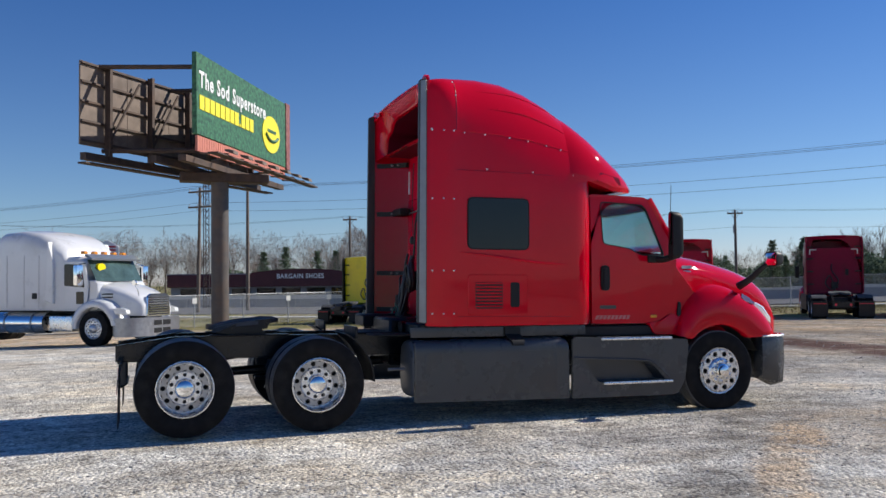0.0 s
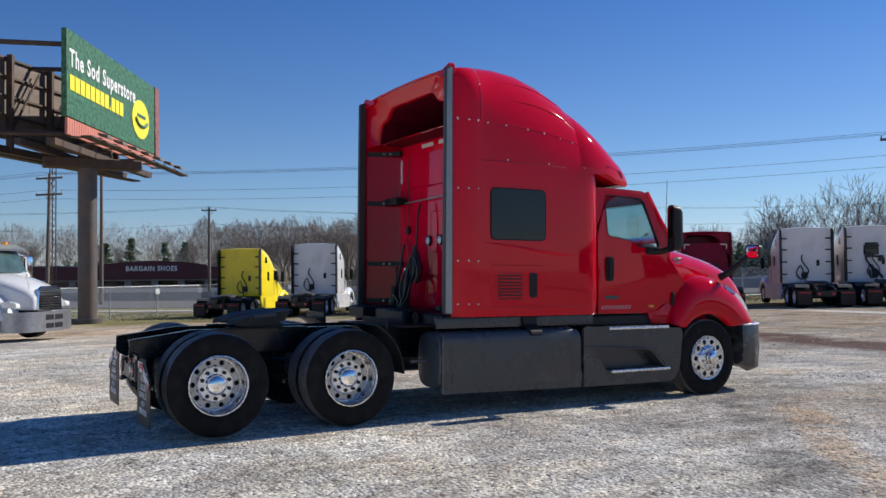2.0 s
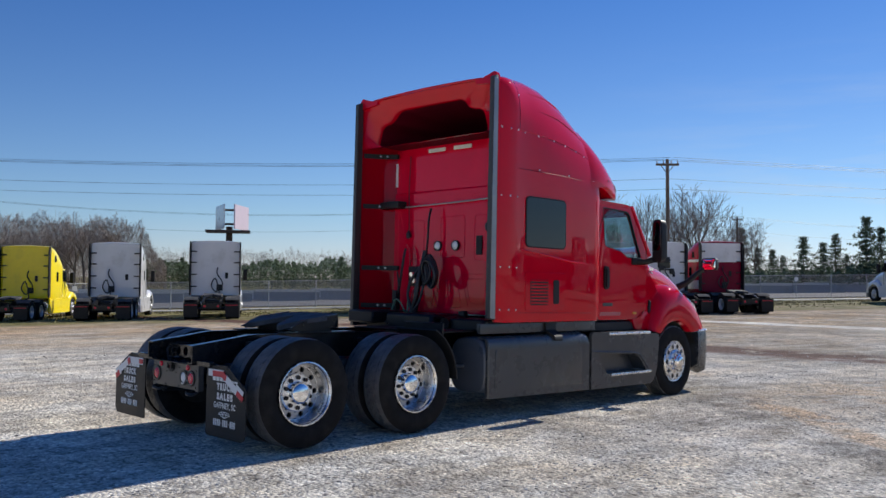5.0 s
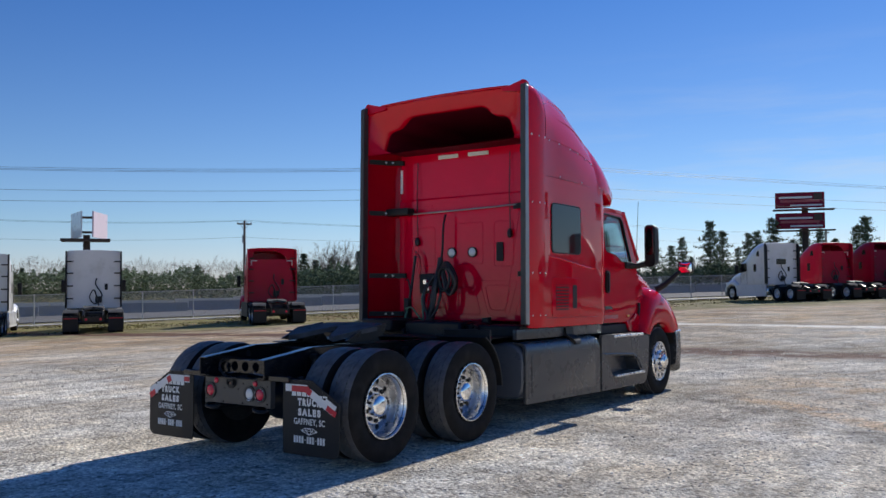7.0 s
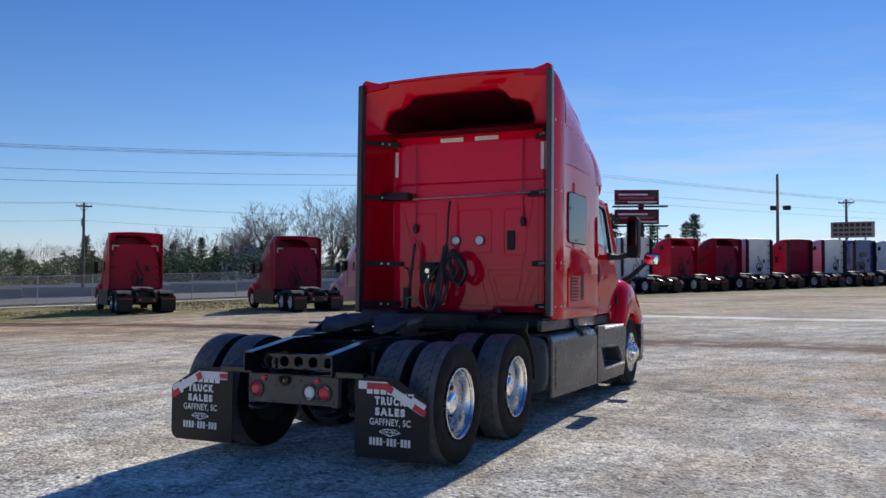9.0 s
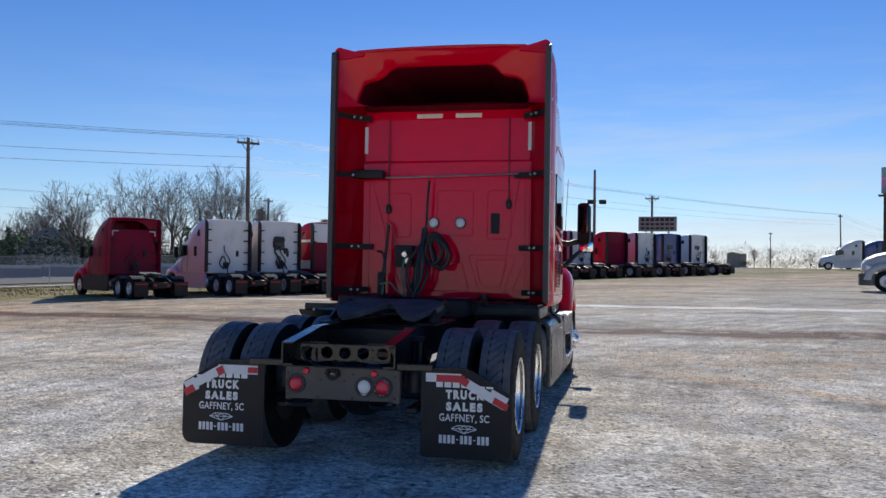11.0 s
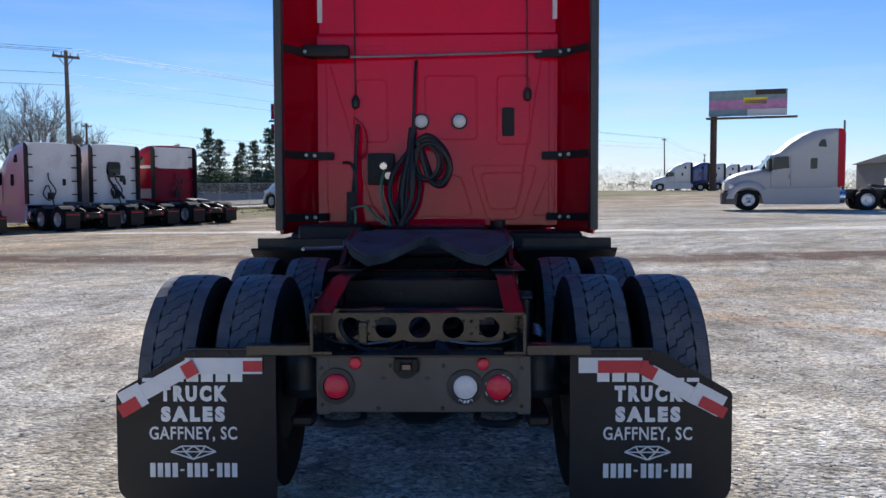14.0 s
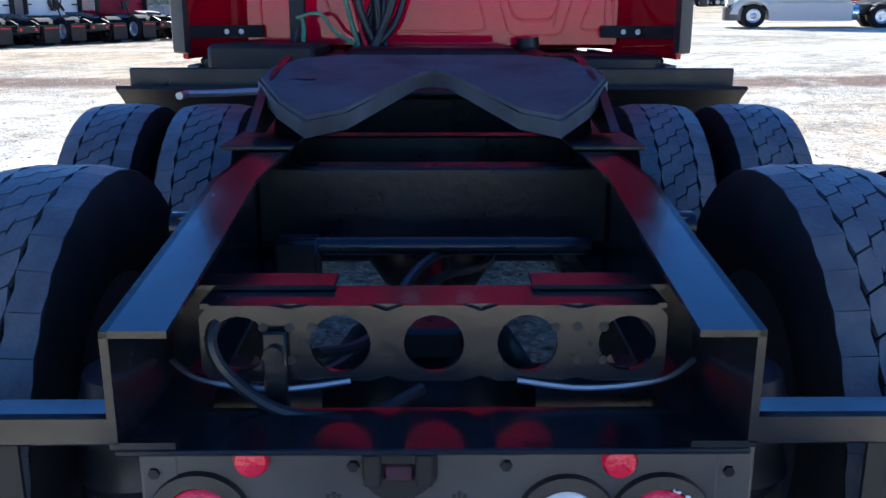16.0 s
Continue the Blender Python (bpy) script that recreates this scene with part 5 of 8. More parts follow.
        n = 80
        ou, ho = resample(out, n, (4.86, 1.13)), resample(hol, n, (5.02, 2.13))
        bm = B()
        yo = lambda z: s * (1.150 - 0.05 * max(0, z - 1.9))
        L = [[bm.verts.new((x, yo(z) - s * d, z)) for x, z in loop] for d in (0, 0.05) for loop in (ou, ho)]
        for i in range(n):
            j = (i + 1) % n
            for A, C in ((L[0], L[1]), (L[2], L[3]), (L[0], L[2]), (L[1], L[3])):
                bm.faces.new((A[i], A[j], C[j], C[i]))
        door = P("door", bm, "red", "red cab door with a fixed window", smooth=30)
        bm = B()
        g = [(x, z) for x, z in resample(hol, 48, (5.02, 2.13))]
        loft(bm, [[(x, yo(z) - s * 0.02, z) for x, z in g], [(x, yo(z) - s * 0.026, z) for x, z in g]])
        part("window", bm, M["glass"], door, "clear greenish door glass")
        bm = B()
        ho_in = [(5.4 + (x - 5.4) * 0.965, 2.33 + (z - 2.33) * 0.955) for x, z in ho]
        L = [[bm.verts.new((x, yo(z) + s * 0.004, z)) for x, z in ho], [bm.verts.new((x, yo(z) + s * 0.002, z)) for x, z in ho_in], [bm.verts.new((x, yo(z) - s * 0.03, z)) for x, z in ho_in]]
        for A, C in zip(L, L[1:]):
            for i in range(n):
                bm.faces.new((A[i], A[(i + 1) % n], C[(i + 1) % n], C[i]))
        part("window_seal", bm, M["plastic_dark"], door)
        a, b_ = sorted((s * 1.145, s * 1.170))
        bm = B()
        prism(bm, rrect(4.985, 5.105, 1.545, 1.86, 0.05, 5), "Y", a, b_, 0.005)
        part("handle_recess", bm, M["plastic_dark"], door)
        bm = B()
        a, b_ = sorted((s * 1.163, s * 1.190))
        prism(bm, rrect(5.015, 5.06, 1.57, 1.83, 0.02, 4), "Y", a, b_, 0.006)
        part("door_handle", bm, M["plastic_dark"], door, "black pull handle")
        bm = B()   # faint name strip and grip pattern low on the door
        a, b_ = sorted((s * 1.149, s * 1.1515))
        for k in range(9):
            prism(bm, [(4.90 + k * 0.055, 1.185), (4.94 + k * 0.055, 1.185), (4.965 + k * 0.055, 1.235), (4.925 + k * 0.055, 1.235)], "Y", a, b_)
        part("decal", bm, M["faded_print"], door)
        bm = B()
        a, b_ = sorted((s * 1.149, s * 1.153))
        prism(bm, rrect(4.97, 5.20, 1.315, 1.36, 0.01, 2), "Y", a, b_)
        part("badge", bm, M["plastic"], door)
        bm = B()
        a, b_ = sorted((s * 1.145, s * 1.165))
        prism(bm, rrect(5.70, 5.78, 1.20, 1.235, 0.012, 3), "Y", a, b_, 0.003)
        part("marker_lamp", bm, M["amber"], door)
    bm = B()   # roof of the cab
    rings = [[(x, y * w, zt - 0.055 * abs(y) ** 3) for y in (-1, -0.95, -0.8, -0.5, 0, 0.5, 0.8, 0.95, 1)] + [(x, y * w, zt - 0.09) for y in (1, 0, -1)] for x, w, zt in ((4.80, 1.14, 2.80), (5.3, 1.135, 2.80), (5.60, 1.12, 2.785), (5.74, 1.09, 2.74), (5.80, 1.06, 2.68))]
    loft(bm, rings)
    P("cab_roof", bm, "red", smooth=60)
    bm = B()   # windscreen, bowed
    rings = []
    for k in range(7):
        t = k / 6
        ring = []
        for y in (-1, -0.9, -0.6, -0.3, 0, 0.3, 0.6, 0.9, 1):
            w = 1.02 + 0.06 * t
            ring.append((5.76 + 0.40 * t + (0.10 + 0.16 * t) * (1 - y * y), y * w, 2.69 - 0.61 * t))
        rings.append(ring)
    loft(bm, rings, False, False, False)
    sol = P("windscreen", bm, "glass", "large bowed windscreen", smooth=60)
    md = sol.modifiers.new("thickness", "SOLIDIFY")
    md.thickness = 0.006
    for s in (-1, 1):
        bm = B()
        tube(bm, [(5.72, s * 1.085, 2.72), (5.90, s * 1.10, 2.42), (6.14, s * 1.125, 2.04)], 0.045, 8)
        P("pillar", bm, "red")
    # inside: dash, seats, wheel, bulkhead
    bm = B()
    box(bm, 5.75, 6.15, -1.05, 1.05, 1.5, 1.96, 0.08, 3)
    P("dashboard", bm, "plastic_dark")
    bm = B()
    box(bm, 4.84, 4.88, -1.1, 1.1, 1.15, 2.75)
    box(bm, 4.88, 6.1, -1.08, 1.08, 1.12, 1.16)
    P("bulkhead", bm, "seat")
    for y in (-0.6, 0.6):
        bm = B()
        box(bm, 4.95, 5.40, y - 0.25, y + 0.25, 1.45, 1.65, 0.05, 2)
        box(bm, 4.90, 5.03, y - 0.24, y + 0.24, 1.65, 2.30, 0.05, 2)
        box(bm, 4.92, 5.0, y - 0.13, y + 0.13, 2.30, 2.50, 0.03, 2)
        P("seat", bm, "seat")
    bm = B()
    n = 28
    tube(bm, [(5.66 + 0.10 * math.sin(2 * math.pi * k / n) * 0.6, 0.6 + 0.22 * math.cos(2 * math.pi * k / n), 2.02 + 0.19 * math.sin(2 * math.pi * k / n)) for k in range(n + 1)], 0.017, 8)
    cyl(bm, (5.66, 0.6, 2.02), (5.85, 0.6, 1.85), 0.03, n=10)
    P("steering_wheel", bm, "plastic_dark")

    # bonnet
    bm = B()
    rings = []
    for x, w, zb, zt, ry, rz in ((6.02, 1.145, 1.12, 2.09, 0.40, 0.30), (6.15, 1.12, 1.10, 2.08, 0.42, 0.28), (6.5, 1.04, 1.05, 2.045, 0.45, 0.28), (6.9, 0.95, 1.0, 1.985, 0.45, 0.28), (7.3, 0.88, 0.98, 1.90, 0.45, 0.30), (7.6, 0.82, 0.96, 1.81, 0.45, 0.32), (7.8, 0.77, 0.94, 1.70, 0.45, 0.34), (7.93, 0.72, 0.93, 1.56, 0.42, 0.34), (7.99, 0.68, 0.93, 1.45, 0.4, 0.30)):
        rings.append(section(x, w, zb, zt, ry, rz, 0.05))
    loft(bm, rings, True, True, True)
    hood = P("bonnet", bm, "red", "red bonnet sloping to the nose", smooth=60)
    bm = B()
    prism(bm, rpoly([(-0.42, 0.95), (0.42, 0.95), (0.5, 1.42), (-0.5, 1.42)], 0.06, 4), "X", 7.97, 8.03)
    part("grille", bm, M["plastic_dark"], hood)
    for k in range(6):
        bm = B()
        z = 1.0 + 0.07 * k
        box(bm, 8.02, 8.04, -0.44, 0.44, z, z + 0.02, 0.005)
        part("grille_bar", bm, M["chrome"], hood)
    for s in (-1, 1):
        bm = B()
        a, b_ = sorted((s * 1.072, s * 1.082))
        prism(bm, rrect(6.20, 6.38, 1.83, 1.87, 0.006, 2), "Y", a, b_)
        prism(bm, rrect(6.22, 6.36, 1.785, 1.805, 0.004, 2), "Y", a, b_)
        bmesh.ops.rotate(bm, verts=bm.verts, cent=(6.28, s * 1.08, 1.83), matrix=Matrix.Rotation(s * radians(-11), 3, "Z"))
        part("badge", bm, M["chrome"], hood)
        # wheel-arch fender: a swept skin from the lip over the crown
        prof_out = [(6.05, 0.97), (6.08, 1.15), (6.17, 1.36), (6.32, 1.53), (6.55, 1.625), (6.80, 1.62), (7.05, 1.53), (7.27, 1.40), (7.45, 1.24), (7.56, 1.08), (7.60, 0.97)]
        cx, cz = AX3 + 0.02, HUB
        bm = B()
        rings = []
        outp = curve_pts([(x, 0, z) for x, z in prof_out], 3)
        for i, p in enumerate(outp):
            a = math.atan2(p.z - cz, p.x - cx)
            rl = 0.60
            lx, lz = cx + rl * math.cos(a), max(0.93, cz + rl * math.sin(a))
            f = lambda q: (lx + (p.x - lx) * q, lz + (p.z - lz) * q)
            ring = []
            for q, y in ((-0.02, 1.18), (-0.02, 1.275), (0.0, 1.292), (0.12, 1.30), (0.35, 1.30), (0.58, 1.288), (0.78, 1.25), (0.92, 1.18), (1.0, 1.06), (1.02, 0.92), (0.98, 0.70)):
                X, Z = f(q)
                if i in (0, 1) or i >= len(outp) - 2:
                    y = min(y, 1.28)
                ring.append((X, s * y, Z))
            rings.append(ring)
        loft(bm, rings, False, False, False)
        fe = P("fender", bm, "red", "red wheel-arch fender", smooth=60)
        bm = B()   # lining of the arch
        arc = [radians(195 - k * 210 / 20) for k in range(21)]
        loft(bm, [[(cx + 0.60 * math.cos(a), s * y, max(0.75, cz + 0.60 * math.sin(a))) for a in arc] for y in (1.285, 0.62)], False, False, False)
        part("arch_liner", bm, M["plastic_dark"], fe)
        bm = B()   # filler between door and fender
        a, b_ = sorted((s * 0.9, s * 1.15))
        prism(bm, [(5.98, 1.0), (6.35, 1.0), (6.4, 1.5), (6.02, 1.95)], "Y", a, b_, 0.02)
        a, b_ = sorted((s * 1.0, s * 1.172))
        prism(bm, rpoly([(5.66, 1.135), (5.74, 0.985), (6.20, 0.985), (6.20, 1.20), (5.98, 1.25), (5.84, 1.16)], [0.02, 0.05, 0.01, 0.01, 0.05, 0.05], 4), "Y", a, b_, 0.012, 2)
        P("cowl", bm, "red")
        # black insert painting the shade in the slot between door and fender
        bm = B()
        a, b_ = sorted((s * 1.14, s * 1.178))
        prism(bm, rpoly([(6.075, 1.20), (6.125, 1.22), (6.14, 1.38), (6.10, 1.41)], 0.02, 3), "Y", a, b_, 0.008)
        P("cowl_vent", bm, "plastic_dark")
        bm = B()   # headlamp
        loft(bm, [[(7.25 + 0.3 * t, s * (1.22 - 0.06 * t - 0.02), 1.33 - 0.22 * t + d) for t, d in ((0, 0), (0.6, 0), (1, 0), (1, 0.06), (0.5, 0.10), (0, 0.05))], [(7.30 + 0.32 * t, s * (1.16 - 0.10 * t), 1.34 - 0.22 * t + d) for t, d in ((0, 0), (0.6, 0), (1, 0), (1, 0.06), (0.5, 0.10), (0, 0.05))]])
        part("headlamp", bm, M["lens_white"], fe)
        bm = B()
        loft(bm, [[(7.02 + dx, s * (1.235 + dy), 1.455 + dz) for dx, dy, dz in ((0, 0, 0), (0.05, 0.012, -0.055), (0.17, 0.006, -0.085), (0.25, -0.05, -0.075), (0.19, -0.10, 0.0), (0.06, -0.075, 0.052))], [(7.02 + dx * 0.9, s * (1.15 + dy), 1.40 + dz) for dx, dy, dz in ((0, 0, 0), (0.05, 0.012, -0.055), (0.17, 0.006, -0.085), (0.25, -0.05, -0.075), (0.19, -0.10, 0.0), (0.06, -0.075, 0.052))]])
        part("marker_lens", bm, M["smoked"], fe, "smoked lens on the crown of the fender")
        # door mirror on its arm
        turn = Matrix.Rotation(s * radians(14), 3, "Z")
        bm = B()
        loft(bm, [[(5.80, s * y, z) for y, z in rrect(1.40, 1.58, 1.93, 2.535, 0.07, 5)], [(5.90, s * y, z) for y, z in rrect(1.405, 1.575, 1.95, 2.52, 0.07, 5)], [(5.94, s * y, z) for y, z in rrect(1.43, 1.55, 2.0, 2.47, 0.05, 5)]])
        bmesh.ops.rotate(bm, verts=bm.verts, cent=(5.86, s * 1.46, 2.2), matrix=turn)
        mir = P("door_mirror", bm, "plastic_dark", "tall black door mirror")
        bm = B()
        loft(bm, [[(5.797, s * y, z) for y, z in rrect(1.42, 1.56, 2.10, 2.51, 0.05, 5)], [(5.793, s * y, z) for y, z in rrect(1.425, 1.555, 2.105, 2.505, 0.05, 5)]])
        bmesh.ops.rotate(bm, verts=bm.verts, cent=(5.86, s * 1.46, 2.2), matrix=turn)
        part("mirror_glass", bm, M["mirror_dark"], mir)
        bm = B()
        tube(bm, [(5.78, s * 1.13, 1.95), (5.84, s * 1.25, 1.94), (5.88, s * 1.40, 1.98)], [0.05, 0.04, 0.045], 10)
        box(bm, 5.66, 5.90, min(s * 1.12, s * 1.18), max(s * 1.12, s * 1.18), 1.90, 2.0, 0.02, 2)
        part("mirror_arm", bm, M["plastic_dark"], mir)
        # bonnet mirror
        bm = B()
        tube(bm, curve_pts([(7.14, s * 1.02, 1.60), (7.20, s * 1.15, 1.68), (7.30, s * 1.30, 1.84), (7.36, s * 1.40, 1.92)], 4), [0.055 - 0.0025 * i for i in range(13)], 8)
        hm = P("bonnet_mirror", bm, "plastic_dark", "black stalk with a small convex mirror")
        bm = B()
        loft(bm, [[(7.32, s * y, z) for y, z in rrect(1.33, 1.57, 1.86, 2.05, 0.05, 5)], [(7.40, s * y, z) for y, z in rrect(1.335, 1.565, 1.87, 2.04, 0.05, 5)], [(7.48, s * y, z) for y, z in rrect(1.40, 1.50, 1.92, 1.99, 0.03, 5)]])
        part("housing", bm, M["plastic_dark"], hm)
        bm = B()
        loft(bm, [[(7.317, s * y, z) for y, z in rrect(1.345, 1.555, 1.875, 2.035, 0.04, 5)], [(7.30, s * y, z) for y, z in rrect(1.40, 1.50, 1.92, 1.99, 0.03, 5)]])
        part("mirror_glass", bm, M["chrome"], hm)
    # bumper, wrapped round the corners
    bm = B()
    path = [(7.30, -1.27), (7.53, -1.26), (7.70, -1.19), (7.86, -0.97), (8.0, -0.5), (8.05, 0.0), (8.0, 0.5), (7.86, 0.97), (7.70, 1.19), (7.53, 1.26), (7.30, 1.27)]
    sec = ((0.0, 0.93), (0.015, 0.88), (0.02, 0.6), (0.0, 0.33), (-0.10, 0.28), (-0.18, 0.30), (-0.12, 0.90))
    rings = []
    for i, (x, y) in enumerate(path):
        d = (Vector(path[min(i + 1, 10)]) - Vector(path[max(i - 1, 0)])).normalized()
        nx, ny = d.y, -d.x
        rings.append([(x + nx * o, y + ny * o, z if x > 7.4 else z + (0.1 if z < 0.4 else 0)) for o, z in sec])
    loft(bm, rings)
    bump = P("bumper", bm, "plastic", "dark grey plastic bumper", smooth=60)
    bm = B()
    tube(bm, [(x * 1.001, y * 1.002, 0.945) for x, y in path[0:10]], 0.018, 6)
    part("bumper_trim", bm, M["alu"], bump)
    bm = B()
    box(bm, 6.3, 7.7, -0.6, 0.6, 0.45, 1.3, 0.05)
    P("engine", bm, "frame")
    bm = B()
    cyl(bm, (AX3, -1.0, 0.45), (AX3, 1.0, 0.45), 0.06, n=14)
    P("front_axle", bm, "frame")
    bm = B()   # whip aerial
    tube(bm, [(5.95, -1.20, 2.0), (5.96, -1.24, 2.9)], 0.004, 5)
    P("aerial", bm, "plastic_dark")


build_red_body()


def build_red_back():
    """Fittings on the back wall of the sleeper: lamps, strips, hoses, brackets."""
    X = 3.103
    def on(name, bm, mm, lab=""):
        return P(name, bm, mm, lab)
    for y0, y1, z0, z1 in ((0.055, 0.365, 3.315, 3.365), (-0.415, -0.105, 3.315, 3.365), (0.965, 1.005, 2.90, 3.22), (-1.005, -0.965, 2.92, 3.25)):
        bm = B()
        box(bm, 3.108, 3.119, y0, y1, z0, z1)
        on("reflective_strip", bm, "tape_white", "white reflective strip")
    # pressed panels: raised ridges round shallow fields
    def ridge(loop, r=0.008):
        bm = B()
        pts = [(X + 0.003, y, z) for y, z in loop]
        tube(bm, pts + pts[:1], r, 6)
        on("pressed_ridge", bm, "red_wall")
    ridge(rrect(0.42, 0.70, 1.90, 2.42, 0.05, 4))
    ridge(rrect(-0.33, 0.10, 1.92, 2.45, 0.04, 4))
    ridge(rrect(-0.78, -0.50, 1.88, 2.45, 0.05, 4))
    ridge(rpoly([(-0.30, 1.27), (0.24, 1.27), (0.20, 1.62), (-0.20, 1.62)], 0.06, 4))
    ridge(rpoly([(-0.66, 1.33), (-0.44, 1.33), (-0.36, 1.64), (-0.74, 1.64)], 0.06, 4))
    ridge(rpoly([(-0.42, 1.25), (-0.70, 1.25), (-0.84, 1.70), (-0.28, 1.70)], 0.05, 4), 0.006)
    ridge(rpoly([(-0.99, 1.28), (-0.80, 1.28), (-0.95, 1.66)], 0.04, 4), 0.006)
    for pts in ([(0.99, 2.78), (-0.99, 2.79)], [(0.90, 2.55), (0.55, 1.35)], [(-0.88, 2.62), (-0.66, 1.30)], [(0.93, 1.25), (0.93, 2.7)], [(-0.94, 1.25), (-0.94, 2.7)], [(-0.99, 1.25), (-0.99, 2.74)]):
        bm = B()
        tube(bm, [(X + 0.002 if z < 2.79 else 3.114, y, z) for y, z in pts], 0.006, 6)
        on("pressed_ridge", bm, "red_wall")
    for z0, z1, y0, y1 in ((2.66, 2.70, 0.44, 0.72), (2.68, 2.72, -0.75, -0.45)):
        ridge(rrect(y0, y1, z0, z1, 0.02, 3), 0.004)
    # round work lamps
    for y in (0.135, -0.185):
        bm = B()
        n = 24
        ring = lambda x, q: [(x, y + q * math.cos(2 * math.pi * k / n), 2.07 + q * math.sin(2 * math.pi * k / n)) for k in range(n)]
        loft(bm, [ring(3.10, 0.068), ring(3.075, 0.066), ring(3.073, 0.056), ring(3.085, 0.054)], False, False)
        lamp = on("work_lamp", bm, "plastic_dark", "round clear work lamp in a black bezel")
        bm = B()
        loft(bm, [ring(3.10, 0.055), ring(3.078, 0.055), ring(3.066, 0.045), ring(3.060, 0.02)])
        part("lens", bm, M["lens_white"], lamp)
    bm = B()
    prism(bm, rrect(-0.645, -0.545, 1.945, 2.185, 0.015, 3), "X", 3.085, 3.103, 0.004)
    on("rear_handle", bm, "plastic_dark", "black recessed handle plate")
    # grab rail across the wall
    bm = B()
    tube(bm, [(3.04, 0.86, 2.60), (3.03, 0.4, 2.605), (3.03, -0.3, 2.62), (3.04, -0.92, 2.64)], 0.011, 8)
    on("grab_rail", bm, "steel", "thin steel rail across the back wall")
    # two pull cables with dark weights
    for y, z0, z1 in ((0.69, 3.30, 2.30), (-0.75, 3.32, 2.36)):
        bm = B()
        tube(bm, [(3.09, y, z0), (3.07, y, 2.8), (3.08, y - 0.005, z1)], 0.006, 6)
        cb = on("pull_cable", bm, "hose")
        bm = B()
        lathe(bm, [(0.0, 0.004), (0.02, 0.030), (0.07, 0.036), (0.11, 0.02), (0.125, 0.003)], 12)
        bmesh.ops.rotate(bm, verts=bm.verts, matrix=Matrix.Rotation(radians(90), 3, "X"))
        bmesh.ops.translate(bm, verts=bm.verts, vec=(3.07, y - 0.005, z1 - 0.13))
        part("weight", bm, M["hose"], cb)
    # extender brackets
    for s in (-1, 1):
        for z, L_ in ((3.31, 0.30), (2.62, 0.40), (1.78, 0.34), (1.27, 0.30)):
            bm = B()
            a, b_ = sorted((s * (1.21 - L_), s * 1.215))
            rings = [[(xx, y, zz) for xx, zz in ((x0, z - 0.032), (x0 + 0.035, z - 0.032), (x0 + 0.035, z + 0.032), (x0, z + 0.032))] for y, x0 in ((s * 1.215, 2.70), (s * 1.12, 2.86), (s * 1.03, 2.97), (s * (1.215 - L_), 3.05))]
            loft(bm, rings)
            br = on("extender_bracket", bm, "plastic_dark", "black bracket holding the side extender")
            for yy, xx in ((1.08, 2.90), (1.02, 2.97)):
                bm = B()
                cyl(bm, (xx, s * yy, z), (xx - 0.025, s * yy - s * 0.01, z), 0.014, n=8)
                part("bolt", bm, M["steel"], br)
        if s > 0:
            bm = B()
            box(bm, 2.90, 3.06, 0.72, 1.10, 2.585, 2.68, 0.02, 2)
            on("bracket_cover", bm, "plastic_dark")
    # air and electric lines hanging in loops from a spring arm
    bm = B()
    tube(bm, curve_pts([(2.99, 0.17, 2.56), (2.96, 0.18, 2.40), (2.95, 0.19, 2.1), (2.94, 0.21, 1.9)], 6), 0.014, 8)
    on("hose_spring", bm, "frame", "dark hose spring hanging from the rail")
    runs = [
        ([(2.93, 0.20, 2.0), (2.90, 0.22, 1.8), (2.86, 0.28, 1.5), (2.84, 0.27, 1.25), (2.74, 0.24, 1.10)], 0.034, "hose"),
        ([(2.93, 0.20, 1.85), (2.88, 0.08, 1.93), (2.85, -0.04, 1.84), (2.84, -0.10, 1.70), (2.85, -0.06, 1.57), (2.87, 0.03, 1.56), (2.88, 0.09, 1.70), (2.88, 0.15, 1.88)], 0.028, "hose"),
        ([(2.92, 0.22, 1.84), (2.85, 0.05, 1.90), (2.81, -0.07, 1.78), (2.81, -0.11, 1.66), (2.82, -0.04, 1.53), (2.85, 0.06, 1.58), (2.86, 0.13, 1.80)], 0.022, "hose"),
        ([(2.90, 0.24, 1.8), (2.84, 0.36, 1.62), (2.80, 0.38, 1.42), (2.80, 0.30, 1.22), (2.72, 0.22, 1.14)], 0.020, "hose"),
        ([(2.90, 0.18, 1.7), (2.83, 0.14, 1.5), (2.80, 0.20, 1.3), (2.76, 0.34, 1.16)], 0.018, "hose"),
        ([(2.98, 0.44, 1.66), (2.88, 0.46, 1.5), (2.84, 0.42, 1.32), (2.78, 0.38, 1.20), (2.6, 0.36, 1.10)], 0.013, "hose_green"),
        ([(2.98, 0.38, 1.62), (2.86, 0.36, 1.44), (2.84, 0.37, 1.28), (2.7, 0.30, 1.12)], 0.012, "tape_red"),
        ([(2.90, 0.70, 1.40), (2.80, 0.66, 1.28), (2.72, 0.68, 1.12), (2.5, 0.70, 1.07)], 0.012, "hose_green"),
        ([(2.84, 0.70, 1.34), (2.80, 0.58, 1.36), (2.82, 0.50, 1.27), (2.76, 0.40, 1.21)], 0.010, "hose_green"),
        ([(3.00, 0.66, 2.04), (2.97, 0.665, 1.9), (2.93, 0.68, 1.6), (2.90, 0.70, 1.38)], 0.018, "hose"),
        ([(3.05, 0.70, 2.10), (3.03, 0.62, 2.02), (3.03, 0.60, 1.85), (3.04, 0.63, 1.76)], 0.011, "tape_red"),
        ([(2.96, 0.78, 1.72), (2.90, 0.70, 1.70), (2.88, 0.66, 1.5), (2.84, 0.72, 1.2)], 0.012, "hose"),
    ]
    rr = random.Random(4)
